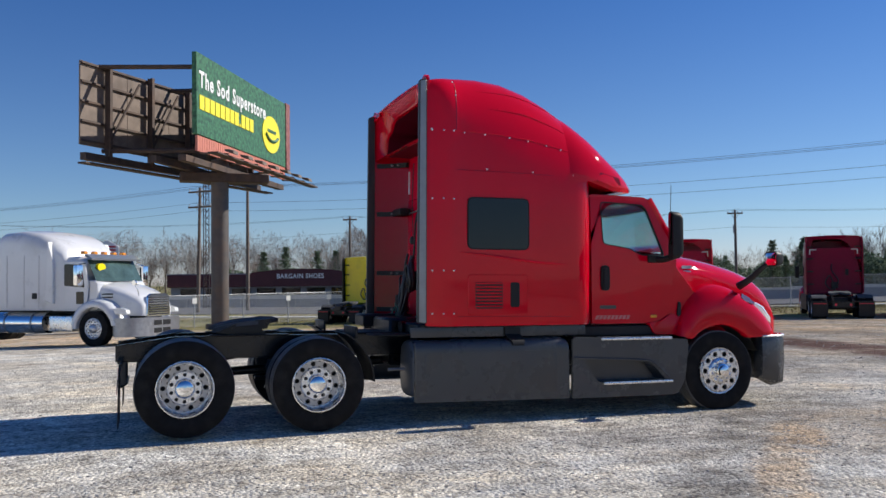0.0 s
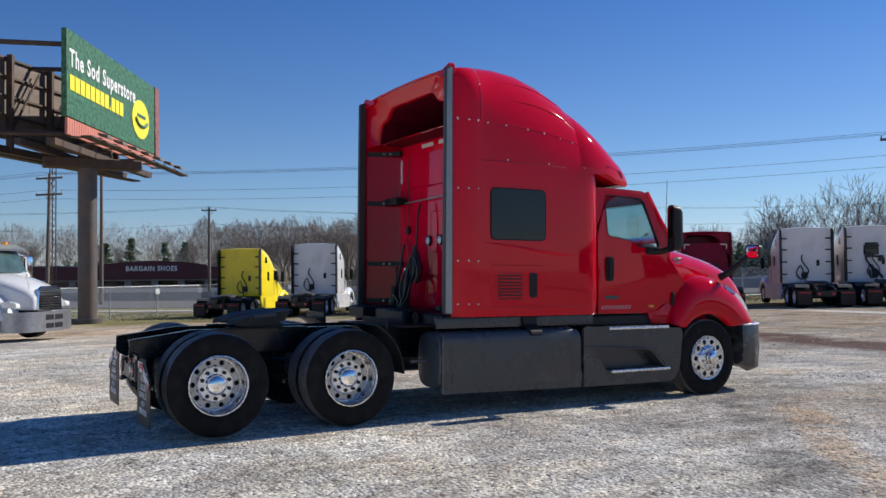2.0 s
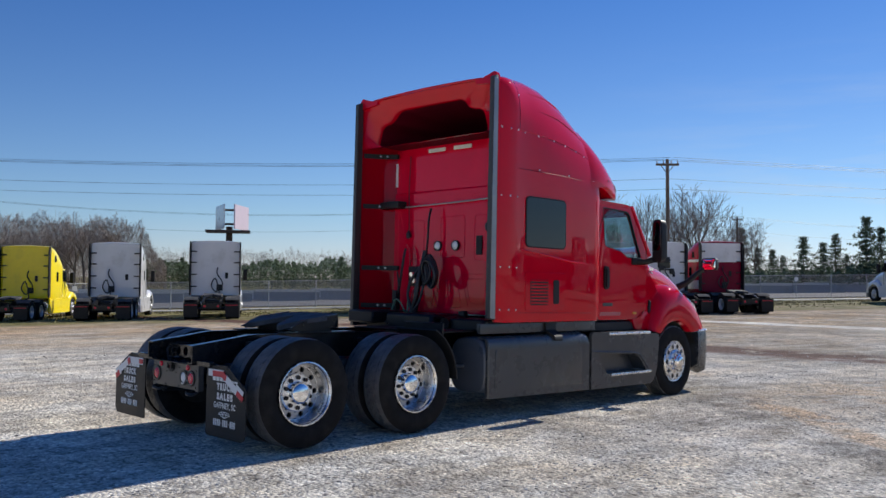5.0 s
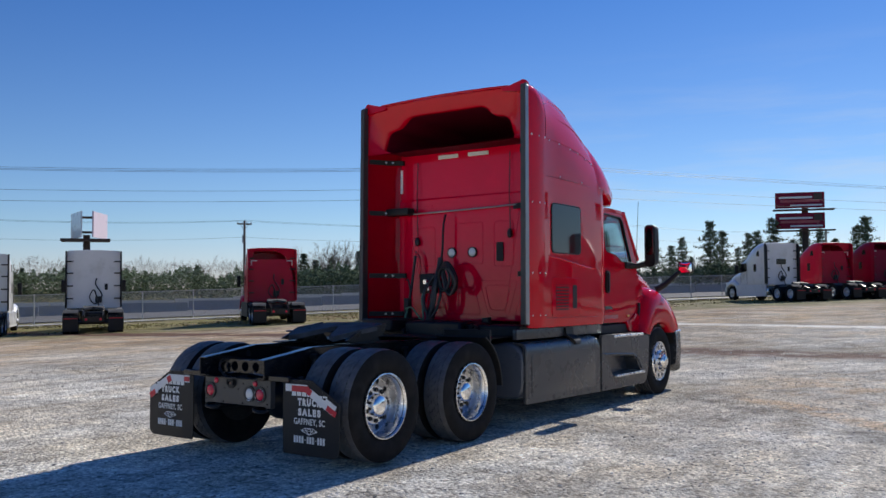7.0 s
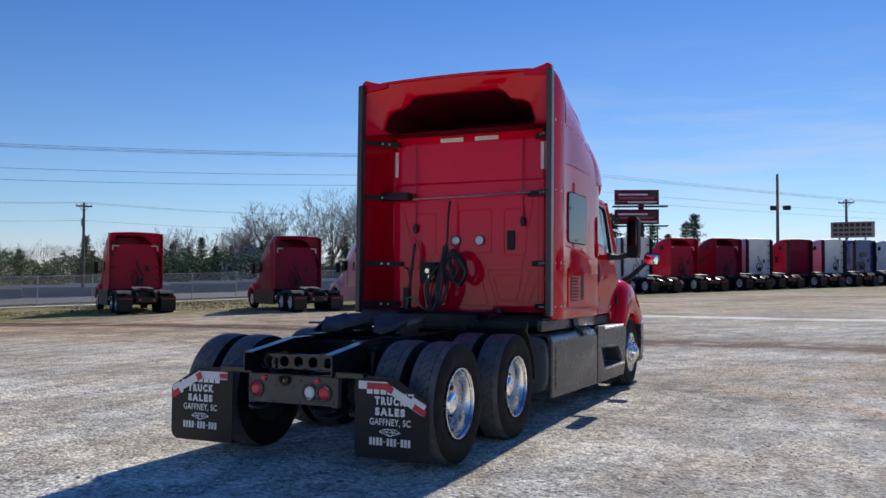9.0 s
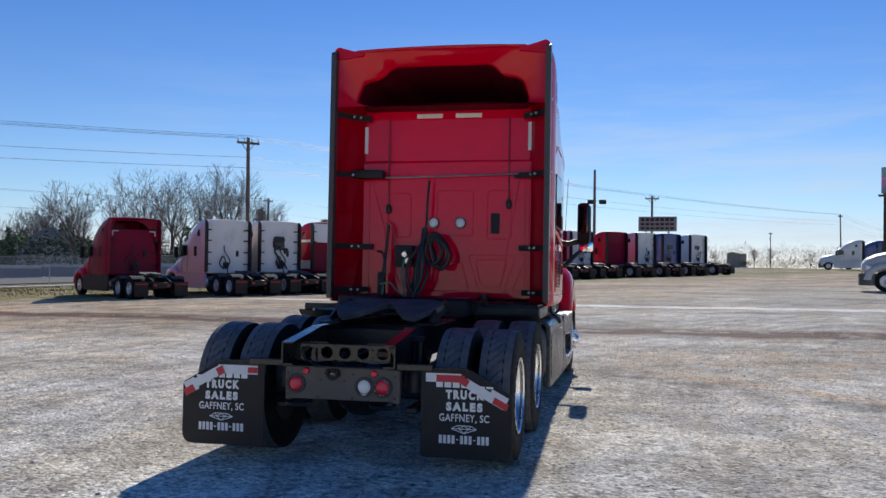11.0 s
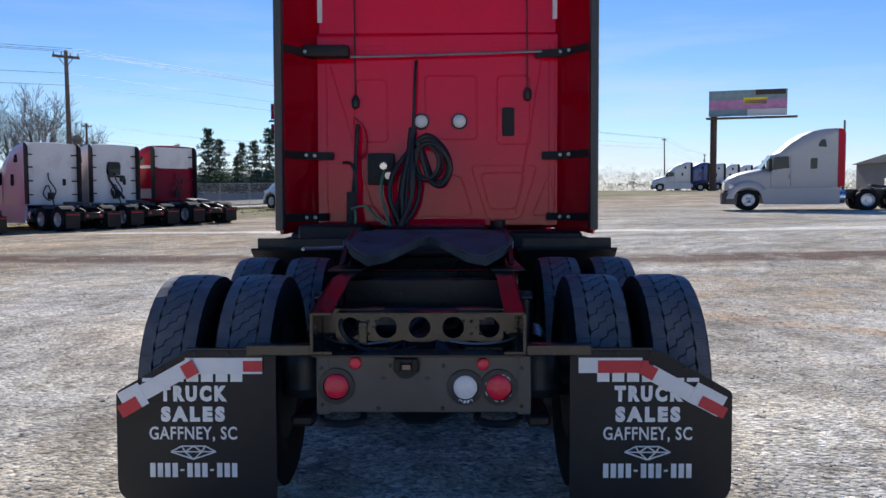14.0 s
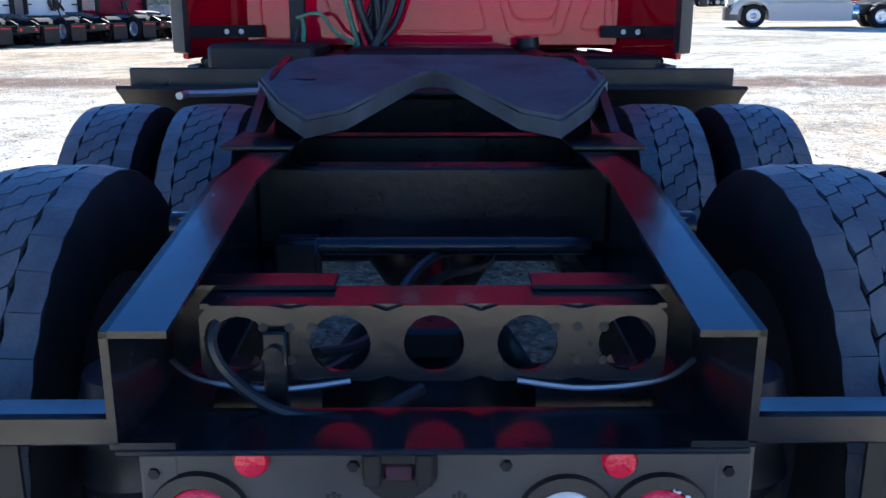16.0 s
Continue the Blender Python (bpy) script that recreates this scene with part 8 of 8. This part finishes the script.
    g = gz(3.65, 47.5)
    bm = B()
    cyl(bm, (3.65, 47.5, g - 0.2), (3.65, 47.5, 8.2), 0.46, n=28)
    cyl(bm, (3.65, 47.5, g - 0.2), (3.65, 47.5, g + 0.25), 0.75, n=20)
    part("column", bm, M["column"], T, "thick grey-brown steel column")
    bm = B()
    box(bm, 1.6, 6.2, 47.0, 48.0, 7.0, 7.5, 0.05)
    part("head_beam", bm, M["rust_steel"], T)


big_hoarding()


def far_hoarding(a, b_, z0, H, prints, pole_at, label, tiers=1):
    T = thing("billboard", label, "billboard", "far billboards")
    m = board_matrix(a, b_, z0)
    L = math.hypot(b_[0] - a[0], b_[1] - a[1])
    for t in range(tiers):
        zz = t * (H + 0.7)
        bm = B()
        box(bm, 0, L, 0, 0.5, zz, zz + H, 0.02)
        o = part("advert_panel", bm, M[prints[0]], T)
        o.matrix_basis = m
        for x0, x1, za, zb, mm in prints[1]:
            bm = B()
            box(bm, x0 * L, x1 * L, -0.04, 0.0, zz + za * H, zz + zb * H)
            o = part("print", bm, M[mm], T)
            o.matrix_basis = m
        bm = B()
        box(bm, -0.3, L + 1.2, -0.9, 0.9, zz - 0.35, zz - 0.2)
        o = part("catwalk", bm, M["rust_steel"], T)
        o.matrix_basis = m
    bm = B()
    px, py = pole_at
    cyl(bm, (px, py, gz(px, py) - 0.3), (px, py, z0 + (tiers - 1) * (H + 0.7) + 0.5), 0.42, n=14)
    part("column", bm, M["rust_steel"], T)


far_hoarding((107.5, -23.4), (104.5, -32.2), 10.9, 3.2, ("teal_print", ((0, 1, 0.25, 0.62, "lilac_print"), (0.45, 0.75, 0.45, 0.70, "yellow_print"), (0.5, 1, 0.0, 0.28, "white_mark"), (0.0, 0.45, 0.0, 0.2, "teal_print"), (0.6, 0.98, 0.8, 1.0, "rust_steel"))), (108.6, -24.4), "billboard with a lilac and white advert on a brown column")
far_hoarding((119, 34.5), (121, 28.5), 8.9, 2.15, ("red_dull", ((0.08, 0.75, 0.62, 0.74, "white_mark"), (0.1, 0.9, 0.36, 0.52, "red_print"), (0.3, 0.95, 0.12, 0.22, "white_mark"), (0.78, 0.95, 0.5, 0.9, "rust_steel"))), (121.6, 31.2), "two-tier billboard with red and white adverts", 2)


def vee_sign():
    """Two boards in a V on one column, seen from their open end."""
    T = thing("billboard", "small V-shaped pair of white sign boards on a column", "billboard", "far billboards", Matrix.Translation((40.4, 75.3, 6.2)) @ Matrix.Rotation(radians(-33.6), 4, "Z"))
    for x0, x1, mm in ((-0.7, -1.6, "white"), (0.25, 1.5, "pinkish")):
        bm = B()
        loft(bm, [[(x, y, z), (x + 0.12, y, z)] + [(x + 0.12, y, z + 2.35), (x, y, z + 2.35)] for x, y, z in ((x0, 0.0, 0.0), (x1, 4.2, 0.0))])
        part("sign_board", bm, M[mm], T)
    for z in (0.35, 1.7):
        bm = B()
        box(bm, -0.7, 0.3, 0.4, 0.6, z, z + 0.2)
        part("strut", bm, M["rust_steel"], T)
    bm = B()
    box(bm, -2.4, 1.8, 0.2, 3.5, -0.3, -0.12)
    part("catwalk", bm, M["rust_steel"], T)
    bm = B()
    cyl(bm, (-0.2, 2.2, gz(40.4, 75.3) - 6.6), (-0.2, 2.2, 0.3), 0.32, n=14)
    part("column", bm, M["rust_steel"], T)


vee_sign()


def dealer_sign():
    T = thing("lot_sign", "pale roadside sign board with dark lines, on two posts", "sign")
    m = board_matrix((90.5, 6.0), (89.9, 2.0), 5.4)
    bm = B()
    box(bm, 0, 4.05, 0, 0.3, 0, 1.6, 0.03)
    o = part("board", bm, M["concrete"], T)
    o.matrix_basis = m
    for z0, z1 in ((1.1, 1.45), (0.65, 0.9), (0.2, 0.45)):
        for k in range(7):
            bm = B()
            box(bm, 0.25 + k * 0.52, 0.65 + k * 0.52, -0.03, 0.0, z0, z1)
            o = part("bar", bm, M["maroon"], T)
            o.matrix_basis = m
    for k in (0.8, 3.2):
        bm = B()
        p = m @ Vector((k, 0.15, 0))
        cyl(bm, (p.x, p.y, gz(p.x, p.y)), (p.x, p.y, 5.5), 0.1, n=8)
        part("post", bm, M["galv"], T)


dealer_sign()


# ---- fence ----
def chain_material():
    m = bpy.data.materials.new("chain_link")
    m.use_nodes = True
    nt = m.node_tree
    b = nt.nodes["Principled BSDF"]
    b.inputs["Base Color"].default_value, b.inputs["Metallic"].default_value, b.inputs["Roughness"].default_value = (0.35, 0.36, 0.37, 1), 0.5, 0.5
    tc = nt.nodes.new("ShaderNodeTexCoord")
    outs = []
    for r in (45, -45):
        mp = nt.nodes.new("ShaderNodeMapping")
        mp.inputs["Rotation"].default_value = (0, radians(r), 0)
        wv = nt.nodes.new("ShaderNodeTexWave")
        wv.inputs["Scale"].default_value = 4.0
        gt = nt.nodes.new("ShaderNodeMath")
        gt.operation, gt.inputs[1].default_value = "GREATER_THAN", 0.93
        nt.links.new(tc.outputs["Object"], mp.inputs["Vector"])
        nt.links.new(mp.outputs[0], wv.inputs["Vector"])
        nt.links.new(wv.outputs["Fac"], gt.inputs[0])
        outs.append(gt.outputs[0])
    mx = nt.nodes.new("ShaderNodeMath")
    mx.operation = "MAXIMUM"
    nt.links.new(outs[0], mx.inputs[0])
    nt.links.new(outs[1], mx.inputs[1])
    nt.links.new(mx.outputs[0], b.inputs["Alpha"])
    return m


M["chain"] = chain_material()


def fence(points, label, group="wire fences"):
    T = thing("chain_fence", label, "fence", group)
    for (xa, ya), (xb, yb) in zip(points, points[1:]):
        L = math.hypot(xb - xa, yb - ya)
        n = max(1, round(L / 3.0))
        ang = math.atan2(yb - ya, xb - xa)
        for k in range(n):
            t0, t1 = k / n, (k + 1) / n
            p = (xa + (xb - xa) * t0, ya + (yb - ya) * t0)
            q = (xa + (xb - xa) * t1, ya + (yb - ya) * t1)
            zp, zq = gz(*p), gz(*q)
            bm = B()
            cyl(bm, (p[0], p[1], zp - 0.2), (p[0], p[1], zp + 1.85), 0.035, n=6)
            part("post", bm, M["galv"], T)
            bm = B()
            cyl(bm, (p[0], p[1], zp + 1.8), (q[0], q[1], zq + 1.8), 0.02, n=5)
            part("top_rail", bm, M["galv"], T)
            bm = B()
            w = L / n
            v = [bm.verts.new(c) for c in ((0, 0, 0.05), (w, 0, zq - zp + 0.05), (w, 0, zq - zp + 1.8), (0, 0, 1.8))]
            bm.faces.new(v)
            o = part("wire_mesh", bm, M["chain"], T)
            o.matrix_basis = Matrix.Translation((p[0], p[1], zp)) @ Matrix.Rotation(ang, 4, "Z")
            if rng.random() < 0.25:
                bm = B()
                box(bm, -0.15, 0.15, -0.04, -0.01, 1.35, 1.65)
                o = part("notice", bm, M["white_mark"], T)
                o.matrix_basis = Matrix.Translation((p[0], p[1], zp)) @ Matrix.Rotation(ang, 4, "Z")


fence([(-26, 41.0), (-6, 45.5), (11.0, 54.5), (20, 55.5)], "galvanised chain-link fence round the lot")
fence([(20, 55.5), (38, 44), (62, 27.5), (92, 7)], "low chain-link fence along the verge")


# ---- buildings ----
def shop():
    T = thing("shop_building", "long low maroon shop with a curved parapet and white lettering", "building")
    m = board_matrix((4, 117), (52, 108), gz(20, 112) - 0.3)
    def sp(name, bm, mm, lab=""):
        o = part(name, bm, M[mm], T, lab)
        o.matrix_basis = m
        return o
    bm = B()
    box(bm, 0, 29, 0, 18, 0, 3.3)
    sp("wall", bm, "shop_wall")
    bm = B()
    box(bm, -0.3, 29.3, -1.2, 0.1, 2.3, 3.9, 0.05)
    sp("canopy", bm, "maroon")
    bm = B()
    prism(bm, [(10, 3.8), (23, 3.8), (23, 4.1), (20, 4.45), (16.5, 4.6), (13, 4.45), (10, 4.1)], "Y", -1.25, -0.8)
    sp("parapet", bm, "maroon")
    bm = B()
    box(bm, -0.5, 29.5, -0.2, 18, 3.85, 4.05)
    sp("roof", bm, "concrete")
    for k in range(8):
        bm = B()
        box(bm, 1.2 + k * 3.2, 3.6 + k * 3.2, -0.06, 0.0, 0.5, 2.1)
        sp("window", bm, "glass_dark")
    lettering("BARGAIN SHOES", 0.85, m @ Matrix.Translation((16.4, -1.3, 3.35)) @ Matrix.Rotation(math.pi / 2, 4, "X"), M["white_mark"], T, 6.0, 0.05, 0.02)


shop()


def shed(name, a, b_, depth, h, wall, roof, label, doors=4, rise=0.13):
    T = thing(name, label, "building")
    m = board_matrix(a, b_, min(gz(*a), gz(*b_)) - 0.2)
    L = math.hypot(b_[0] - a[0], b_[1] - a[1])
    bm = B()
    box(bm, 0, L, 0, depth, 0, h)
    o = part("wall", bm, M[wall], T)
    o.matrix_basis = m
    bm = B()
    prism(bm, [(-0.3, h), (depth + 0.3, h), (depth / 2, h + depth * rise)], "X", -0.4, L + 0.4)
    o = part("roof", bm, M[roof], T)
    o.matrix_basis = m
    for k in range(doors):
        bm = B()
        x = L * (k + 0.5) / doors
        box(bm, x - 0.7, x + 0.7, -0.05, 0.0, 0.9, 2.0)
        o = part("window", bm, M["glass_dark"], T)
        o.matrix_basis = m


shed("white_house", (94.5, 75.5), (103, 81), 8, 3.4, "white", "shop_wall", "white gabled house with a grey roof behind the road", 3, 0.3)
shed("office_block", (250, -26.5), (253, -28.7), 4, 4.2, "concrete", "concrete", "small pale block on the skyline", 3)
shed("warehouse", (64, -27.5), (62, -58), 14, 3.0, "dark_cladding", "dark_cladding", "long dark grey warehouse beyond the lot", 3, 0.05)


def small_sign():
    T = thing("shop_sign", "white gabled shop sign on a post", "sign")
    x, y = -3.2, 100.0
    g = gz(x, y)
    bm = B()
    prism(bm, [(-1.2, 5.2), (1.2, 5.2), (1.2, 6.6), (0, 7.3), (-1.2, 6.6)], "Y", -0.15, 0.15, 0.03)
    o = part("board", bm, M["white"], T)
    o.matrix_basis = Matrix.Translation((x, y, g))
    for z in (5.4, 5.75, 6.1, 6.45):
        bm = B()
        box(bm, -0.85, 0.85, -0.18, -0.15, z, z + 0.18)
        o = part("bar", bm, M["tape_red"], T)
        o.matrix_basis = Matrix.Translation((x, y, g))
    bm = B()
    cyl(bm, (x, y, g), (x, y, g + 5.3), 0.15, n=10)
    part("post", bm, M["galv"], T)


small_sign()


# ---- trees ----
def bare_tree(seed, h):
    """Trunk and limbs, then twigs, as two meshes."""
    r = random.Random(seed)
    tr, tw = B(), B()
    def grow(p, d, length, rad, lev):
        steps = 3 if lev < 2 else 2
        pts, rr = [p], [rad]
        for k in range(steps):
            d = (d + Vector((r.uniform(-1, 1), r.uniform(-1, 1), r.uniform(-0.3, 0.7))) * (0.13 + 0.05 * lev)).normalized()
            pts.append(pts[-1] + d * length / steps)
            rr.append(max(0.013, rad * (1 - 0.42 * (k + 1) / steps)))
        tube(tr if lev < 2 else tw, pts, rr, 6 if lev == 0 else 4 if lev < 2 else 3, cap=False)
        if lev >= 4:
            return
        n = (5, 5, 4, 4)[lev]
        for k in range(n):
            i = r.choice(range(1, steps + 1)) if lev else (steps if k < 3 else steps - 1)
            b = pts[i]
            u, w = basis(d)
            a = 2 * math.pi * (k + r.random() * 0.7) / n
            spread = r.uniform(0.38, 0.78)
            nd = (d * math.cos(spread) + (u * math.cos(a) + w * math.sin(a)) * math.sin(spread) + Vector((0, 0, 0.22))).normalized()
            grow(b, nd, length * r.uniform(0.58, 0.78), rr[i] * 0.62, lev + 1)
    grow(Vector((0, 0, 0)), Vector((0, 0, 1)), h * 0.30, h * 0.017, 0)
    return tr, tw


TREES = []
for k in range(5):
    tr, tw = bare_tree(100 + k, 11.0)
    a, b_ = part("trunk", tr, M["bark"]), part("crown", tw, M["twig"])
    TREES.append((a.data, b_.data))
    bpy.data.objects.remove(a), bpy.data.objects.remove(b_)


def place_bare(x, y, s, k, rz):
    T = thing("bare_tree", "tall leafless deciduous tree with fine grey-brown twigs", "tree", "bare trees", Matrix.Translation((x, y, gz(x, y) - 0.2)) @ Matrix.Rotation(rz, 4, "Z") @ Matrix.Scale(s, 4))
    for nm, d in zip(("trunk", "crown"), TREES[k]):
        o = new(nm, d)
        o.parent = T


def polar(az, d, eye=(-3.0, 5.0)):
    a = radians(az)
    return eye[0] + d * math.sin(a), eye[1] + d * math.cos(a)


for az0, az1, n, d0, d1, s0, s1 in ((-24, 26, 40, 165, 200, 1.1, 1.5), (17, 25, 14, 135, 165, 1.1, 1.45), (44, 54, 10, 120, 140, 0.9, 1.2), (52, 66, 15, 105, 132, 1.15, 1.6), (25, 44, 12, 190, 230, 0.75, 1.0), (88, 118, 14, 250, 330, 0.6, 0.9)):
    for k in range(n):
        x, y = polar(az0 + (az1 - az0) * (k + rng.random()) / n, rng.uniform(d0, d1))
        place_bare(x, y, rng.uniform(s0, s1), rng.randrange(5), rng.uniform(0, 6.28))


def pine(seed):
    r = random.Random(seed)
    tr, cr = B(), B()
    cyl(tr, (0, 0, 0), (0, 0, 8.6), 0.16, 0.03, 7)
    for lev in range(15):
        z = 1.3 + lev * 0.52
        R = (3.1 * (1 - lev / 16.2) ** 0.85) * r.uniform(0.55, 1.2)
        for b in range(7):
            a = 2 * math.pi * (b + r.random()) / 7
            L = R * r.uniform(0.6, 1.1)
            tip = Vector((math.cos(a) * L, math.sin(a) * L, z + r.uniform(-0.15, 0.35)))
            tube(tr, [(0, 0, z), tuple(tip)], [0.03, 0.01], 3, cap=False)
            for q in range(42):
                t = r.uniform(0.15, 1.05)
                c = Vector((0, 0, z)).lerp(tip, t) + Vector((r.gauss(0, 0.14), r.gauss(0, 0.14), r.gauss(0, 0.12)))
                d = Vector((r.gauss(0, 1), r.gauss(0, 1), r.gauss(0.4, 0.6))).normalized()
                u, w = basis(d)
                s = r.uniform(0.13, 0.30)
                cr.faces.new([cr.verts.new(c + u * s * 0.35), cr.verts.new(c + d * s), cr.verts.new(c - u * s * 0.35), cr.verts.new(c - d * s * 0.5)])
    return tr, cr


PINES = []
for k in range(3):
    tr, cr = pine(40 + k)
    a, b_ = part("trunk", tr, M["bark"]), part("crown", cr, M["needles"], smooth=180)
    PINES.append((a.data, b_.data))
    bpy.data.objects.remove(a), bpy.data.objects.remove(b_)
for az0, az1, n, d0, d1, s0, s1 in ((65, 82, 20, 115, 150, 0.5, 1.15), (42, 54, 16, 120, 160, 0.6, 0.95), (8, 16, 5, 150, 170, 0.8, 1.0), (28, 44, 6, 170, 210, 0.6, 0.85), (55, 66, 8, 120, 140, 0.5, 0.8)):
    for k in range(n):
        x, y = polar(az0 + (az1 - az0) * (k + rng.random()) / n, rng.uniform(d0, d1))
        T = thing("pine_tree", "dark green pine with ragged drooping boughs", "tree", "pine trees", Matrix.Translation((x, y, gz(x, y) - 0.2)) @ Matrix.Rotation(rng.uniform(0, 6.28), 4, "Z") @ Matrix.Scale(rng.uniform(s0, s1), 4))
        for nm, d in zip(("trunk", "crown"), PINES[rng.randrange(3)]):
            o = new(nm, d)
            o.parent = T


def woodland(name, spans, material, label, slim, seed):
    """A far wood: many small sprays of twigs or leaves with an uneven top."""
    r = random.Random(seed)
    vs, fs = [], []
    for az0, az1, n, d0, d1, h0, h1 in spans:
        for _ in range(n):
            az = r.uniform(az0, az1)
            d = r.uniform(d0, d1)
            x, y = polar(az, d)
            top = h0 + (h1 - h0) * (0.5 + 0.5 * noise.noise((az * 0.9, d * 0.02, seed))) + 1.3 * noise.noise((az * 4.0, 3.0, seed))
            end = min(1.0, 0.35 + min(az - az0, az1 - az) / 2.5)
            z = gz(x, y) + max(0.2, top) * end * (r.random() ** 0.75)
            s = r.uniform(0.35, 0.95) if slim < 0.2 else r.uniform(0.13, 0.36)
            u = Vector((r.gauss(0, 1), r.gauss(0, 1), r.gauss(0.0, 0.5) + (1.6 if slim < 0.2 else 0))).normalized() * s
            w = Vector((r.gauss(0, 1), r.gauss(0, 1), r.gauss(0, 0.4))).normalized() * s * slim
            i = len(vs)
            c = Vector((x, y, z))
            vs += [c - w, c + u, c + w, c - u * 0.6]
            fs.append((i, i + 1, i + 2, i + 3))
    me = bpy.data.meshes.new(name)
    me.from_pydata(vs, [], fs)
    me.materials.append(material)
    return tagged(new(name, me), label, "woodland", kind="stuff")


woodland("bare_woods", ((-26, 26, 110000, 185, 235, 10.0, 15.5), (13, 28, 50000, 150, 185, 9, 14), (25, 46, 24000, 200, 260, 6.5, 10.5), (44, 74, 14000, 125, 170, 3.0, 6.0), (84, 122, 26000, 230, 330, 4.5, 7.5)), M["twig"], "brown leafless woods along the skyline", 0.035, 5)
woodland("evergreen_thicket", ((24, 46, 60000, 165, 200, 3.5, 7.5), (44, 56, 40000, 115, 150, 3.0, 5.5), (54, 72, 22000, 115, 150, 1.8, 3.4), (70, 84, 32000, 115, 150, 2.5, 4.5), (5, 16, 15000, 150, 170, 3, 6), (-24, 5, 5000, 170, 200, 2, 4), (84, 122, 14000, 230, 330, 1.6, 3.4)), M["needles"], "dark evergreen thicket below the bare trees", 0.5, 9)


# ---- lattice mast ----
def lattice_mast(x, y, h):
    T = thing("lattice_mast", "slim steel lattice mast beside the utility pole", "mast")
    g = gz(x, y)
    p = [(x, y + 0.28), (x + 0.26, y - 0.15), (x - 0.26, y - 0.15)]
    for a in p:
        bm = B()
        cyl(bm, (a[0], a[1], g), (a[0], a[1], g + h), 0.045, n=5)
        part("leg", bm, M["rust_steel"], T)
    for k in range(int(h / 0.6)):
        z = g + 0.3 + k * 0.6
        bm = B()
        for i in range(3):
            a, b_ = p[i], p[(i + 1) % 3]
            cyl(bm, (a[0], a[1], z), (b_[0], b_[1], z + 0.5), 0.025, n=4)
        part("brace", bm, M["rust_steel"], T)


lattice_mast(6.1, 87.7, 14.0)


# ---- loose stones and tufts ----
M["stone"] = mat("limestone_chips", (0.42, 0.41, 0.39), 0.85, 0, 0.25, 20, 0.2, 60, island=0.65)


def scatter_stones(seed=3):
    """Loose chips over the gravel, thicker close to the way round the tractor."""
    r = random.Random(seed)
    vs, fs = [], []
    def chip(x, y, s):
        z = gz(x, y)
        a = r.uniform(0, 6.28)
        k = r.uniform(0.55, 1.0)
        i = len(vs)
        h = s * r.uniform(0.25, 0.5)
        for j in range(5):
            t = a + 2 * math.pi * j / 5 + r.uniform(-0.3, 0.3)
            q = s * r.uniform(0.75, 1.15)
            dx, dy = q * math.cos(t), q * k * math.sin(t)
            vs.append((x + dx, y + dy, z - 0.004))
            vs.append((x + dx * 0.72, y + dy * 0.72, z + h * r.uniform(0.6, 1.0)))
        vs.append((x + r.uniform(-0.2, 0.2) * s, y + r.uniform(-0.2, 0.2) * s, z + h))
        for j in range(5):
            n = (j + 1) % 5
            fs.append((i + 2 * j, i + 2 * n, i + 2 * n + 1, i + 2 * j + 1))
            fs.append((i + 2 * j + 1, i + 2 * n + 1, i + 10))
    for _ in range(15000):
        x, y = r.uniform(-5.5, 11), r.uniform(2.5, 10.5)
        if noise.noise((x * 0.6, y * 0.6, 7.0)) > -0.05 or r.random() < 0.25:
            chip(x, y, 0.006 + 0.013 * r.random() ** 2.2)
    for _ in range(6000):
        x, y = r.uniform(-3.0, 16), r.uniform(-3, 22)
        chip(x, y, 0.009 + 0.018 * r.random() ** 2.5)
    for _ in range(2500):
        x, y = r.uniform(8, 32), r.uniform(-8, 28)
        chip(x, y, 0.012 + 0.022 * r.random() ** 3)
    me = bpy.data.meshes.new("loose_gravel")
    me.from_pydata(vs, [], fs)
    me.materials.append(M["stone"])
    tagged(new("loose_gravel", me), "loose pale stone chips scattered over the lot", "gravel", kind="stuff")


scatter_stones()
M["dry_grass"] = mat("dry_grass_blades", (0.20, 0.18, 0.07), 0.8, 0, 0.3, 3, island=0.4)


def verge_grass(seed=8):
    r = random.Random(seed)
    d = (ROW_N[1], -ROW_N[0])
    vs, fs = [], []
    for _ in range(26000):
        c = r.triangular(41, 60, 52)
        s = r.uniform(-55, 40)
        x, y = ROW_N[0] * c + d[0] * s, ROW_N[1] * c + d[1] * s
        if 55.3 < c < 57.2 or noise.noise((x * 0.25, y * 0.25, 2.0)) < -0.1:
            continue
        z = gz(x, y)
        h = r.uniform(0.03, 0.11)
        a = r.uniform(0, 6.28)
        w = 0.035
        i = len(vs)
        vs += [(x - w * math.cos(a), y - w * math.sin(a), z), (x + w * math.cos(a), y + w * math.sin(a), z), (x + r.gauss(0, 0.06), y + r.gauss(0, 0.06), z + h)]
        fs.append((i, i + 1, i + 2))
    me = bpy.data.meshes.new("verge_grass")
    me.from_pydata(vs, [], fs)
    me.materials.append(M["dry_grass"])
    tagged(new("verge_grass", me), "patchy dry winter grass along the verge", "grass", kind="stuff")


verge_grass()
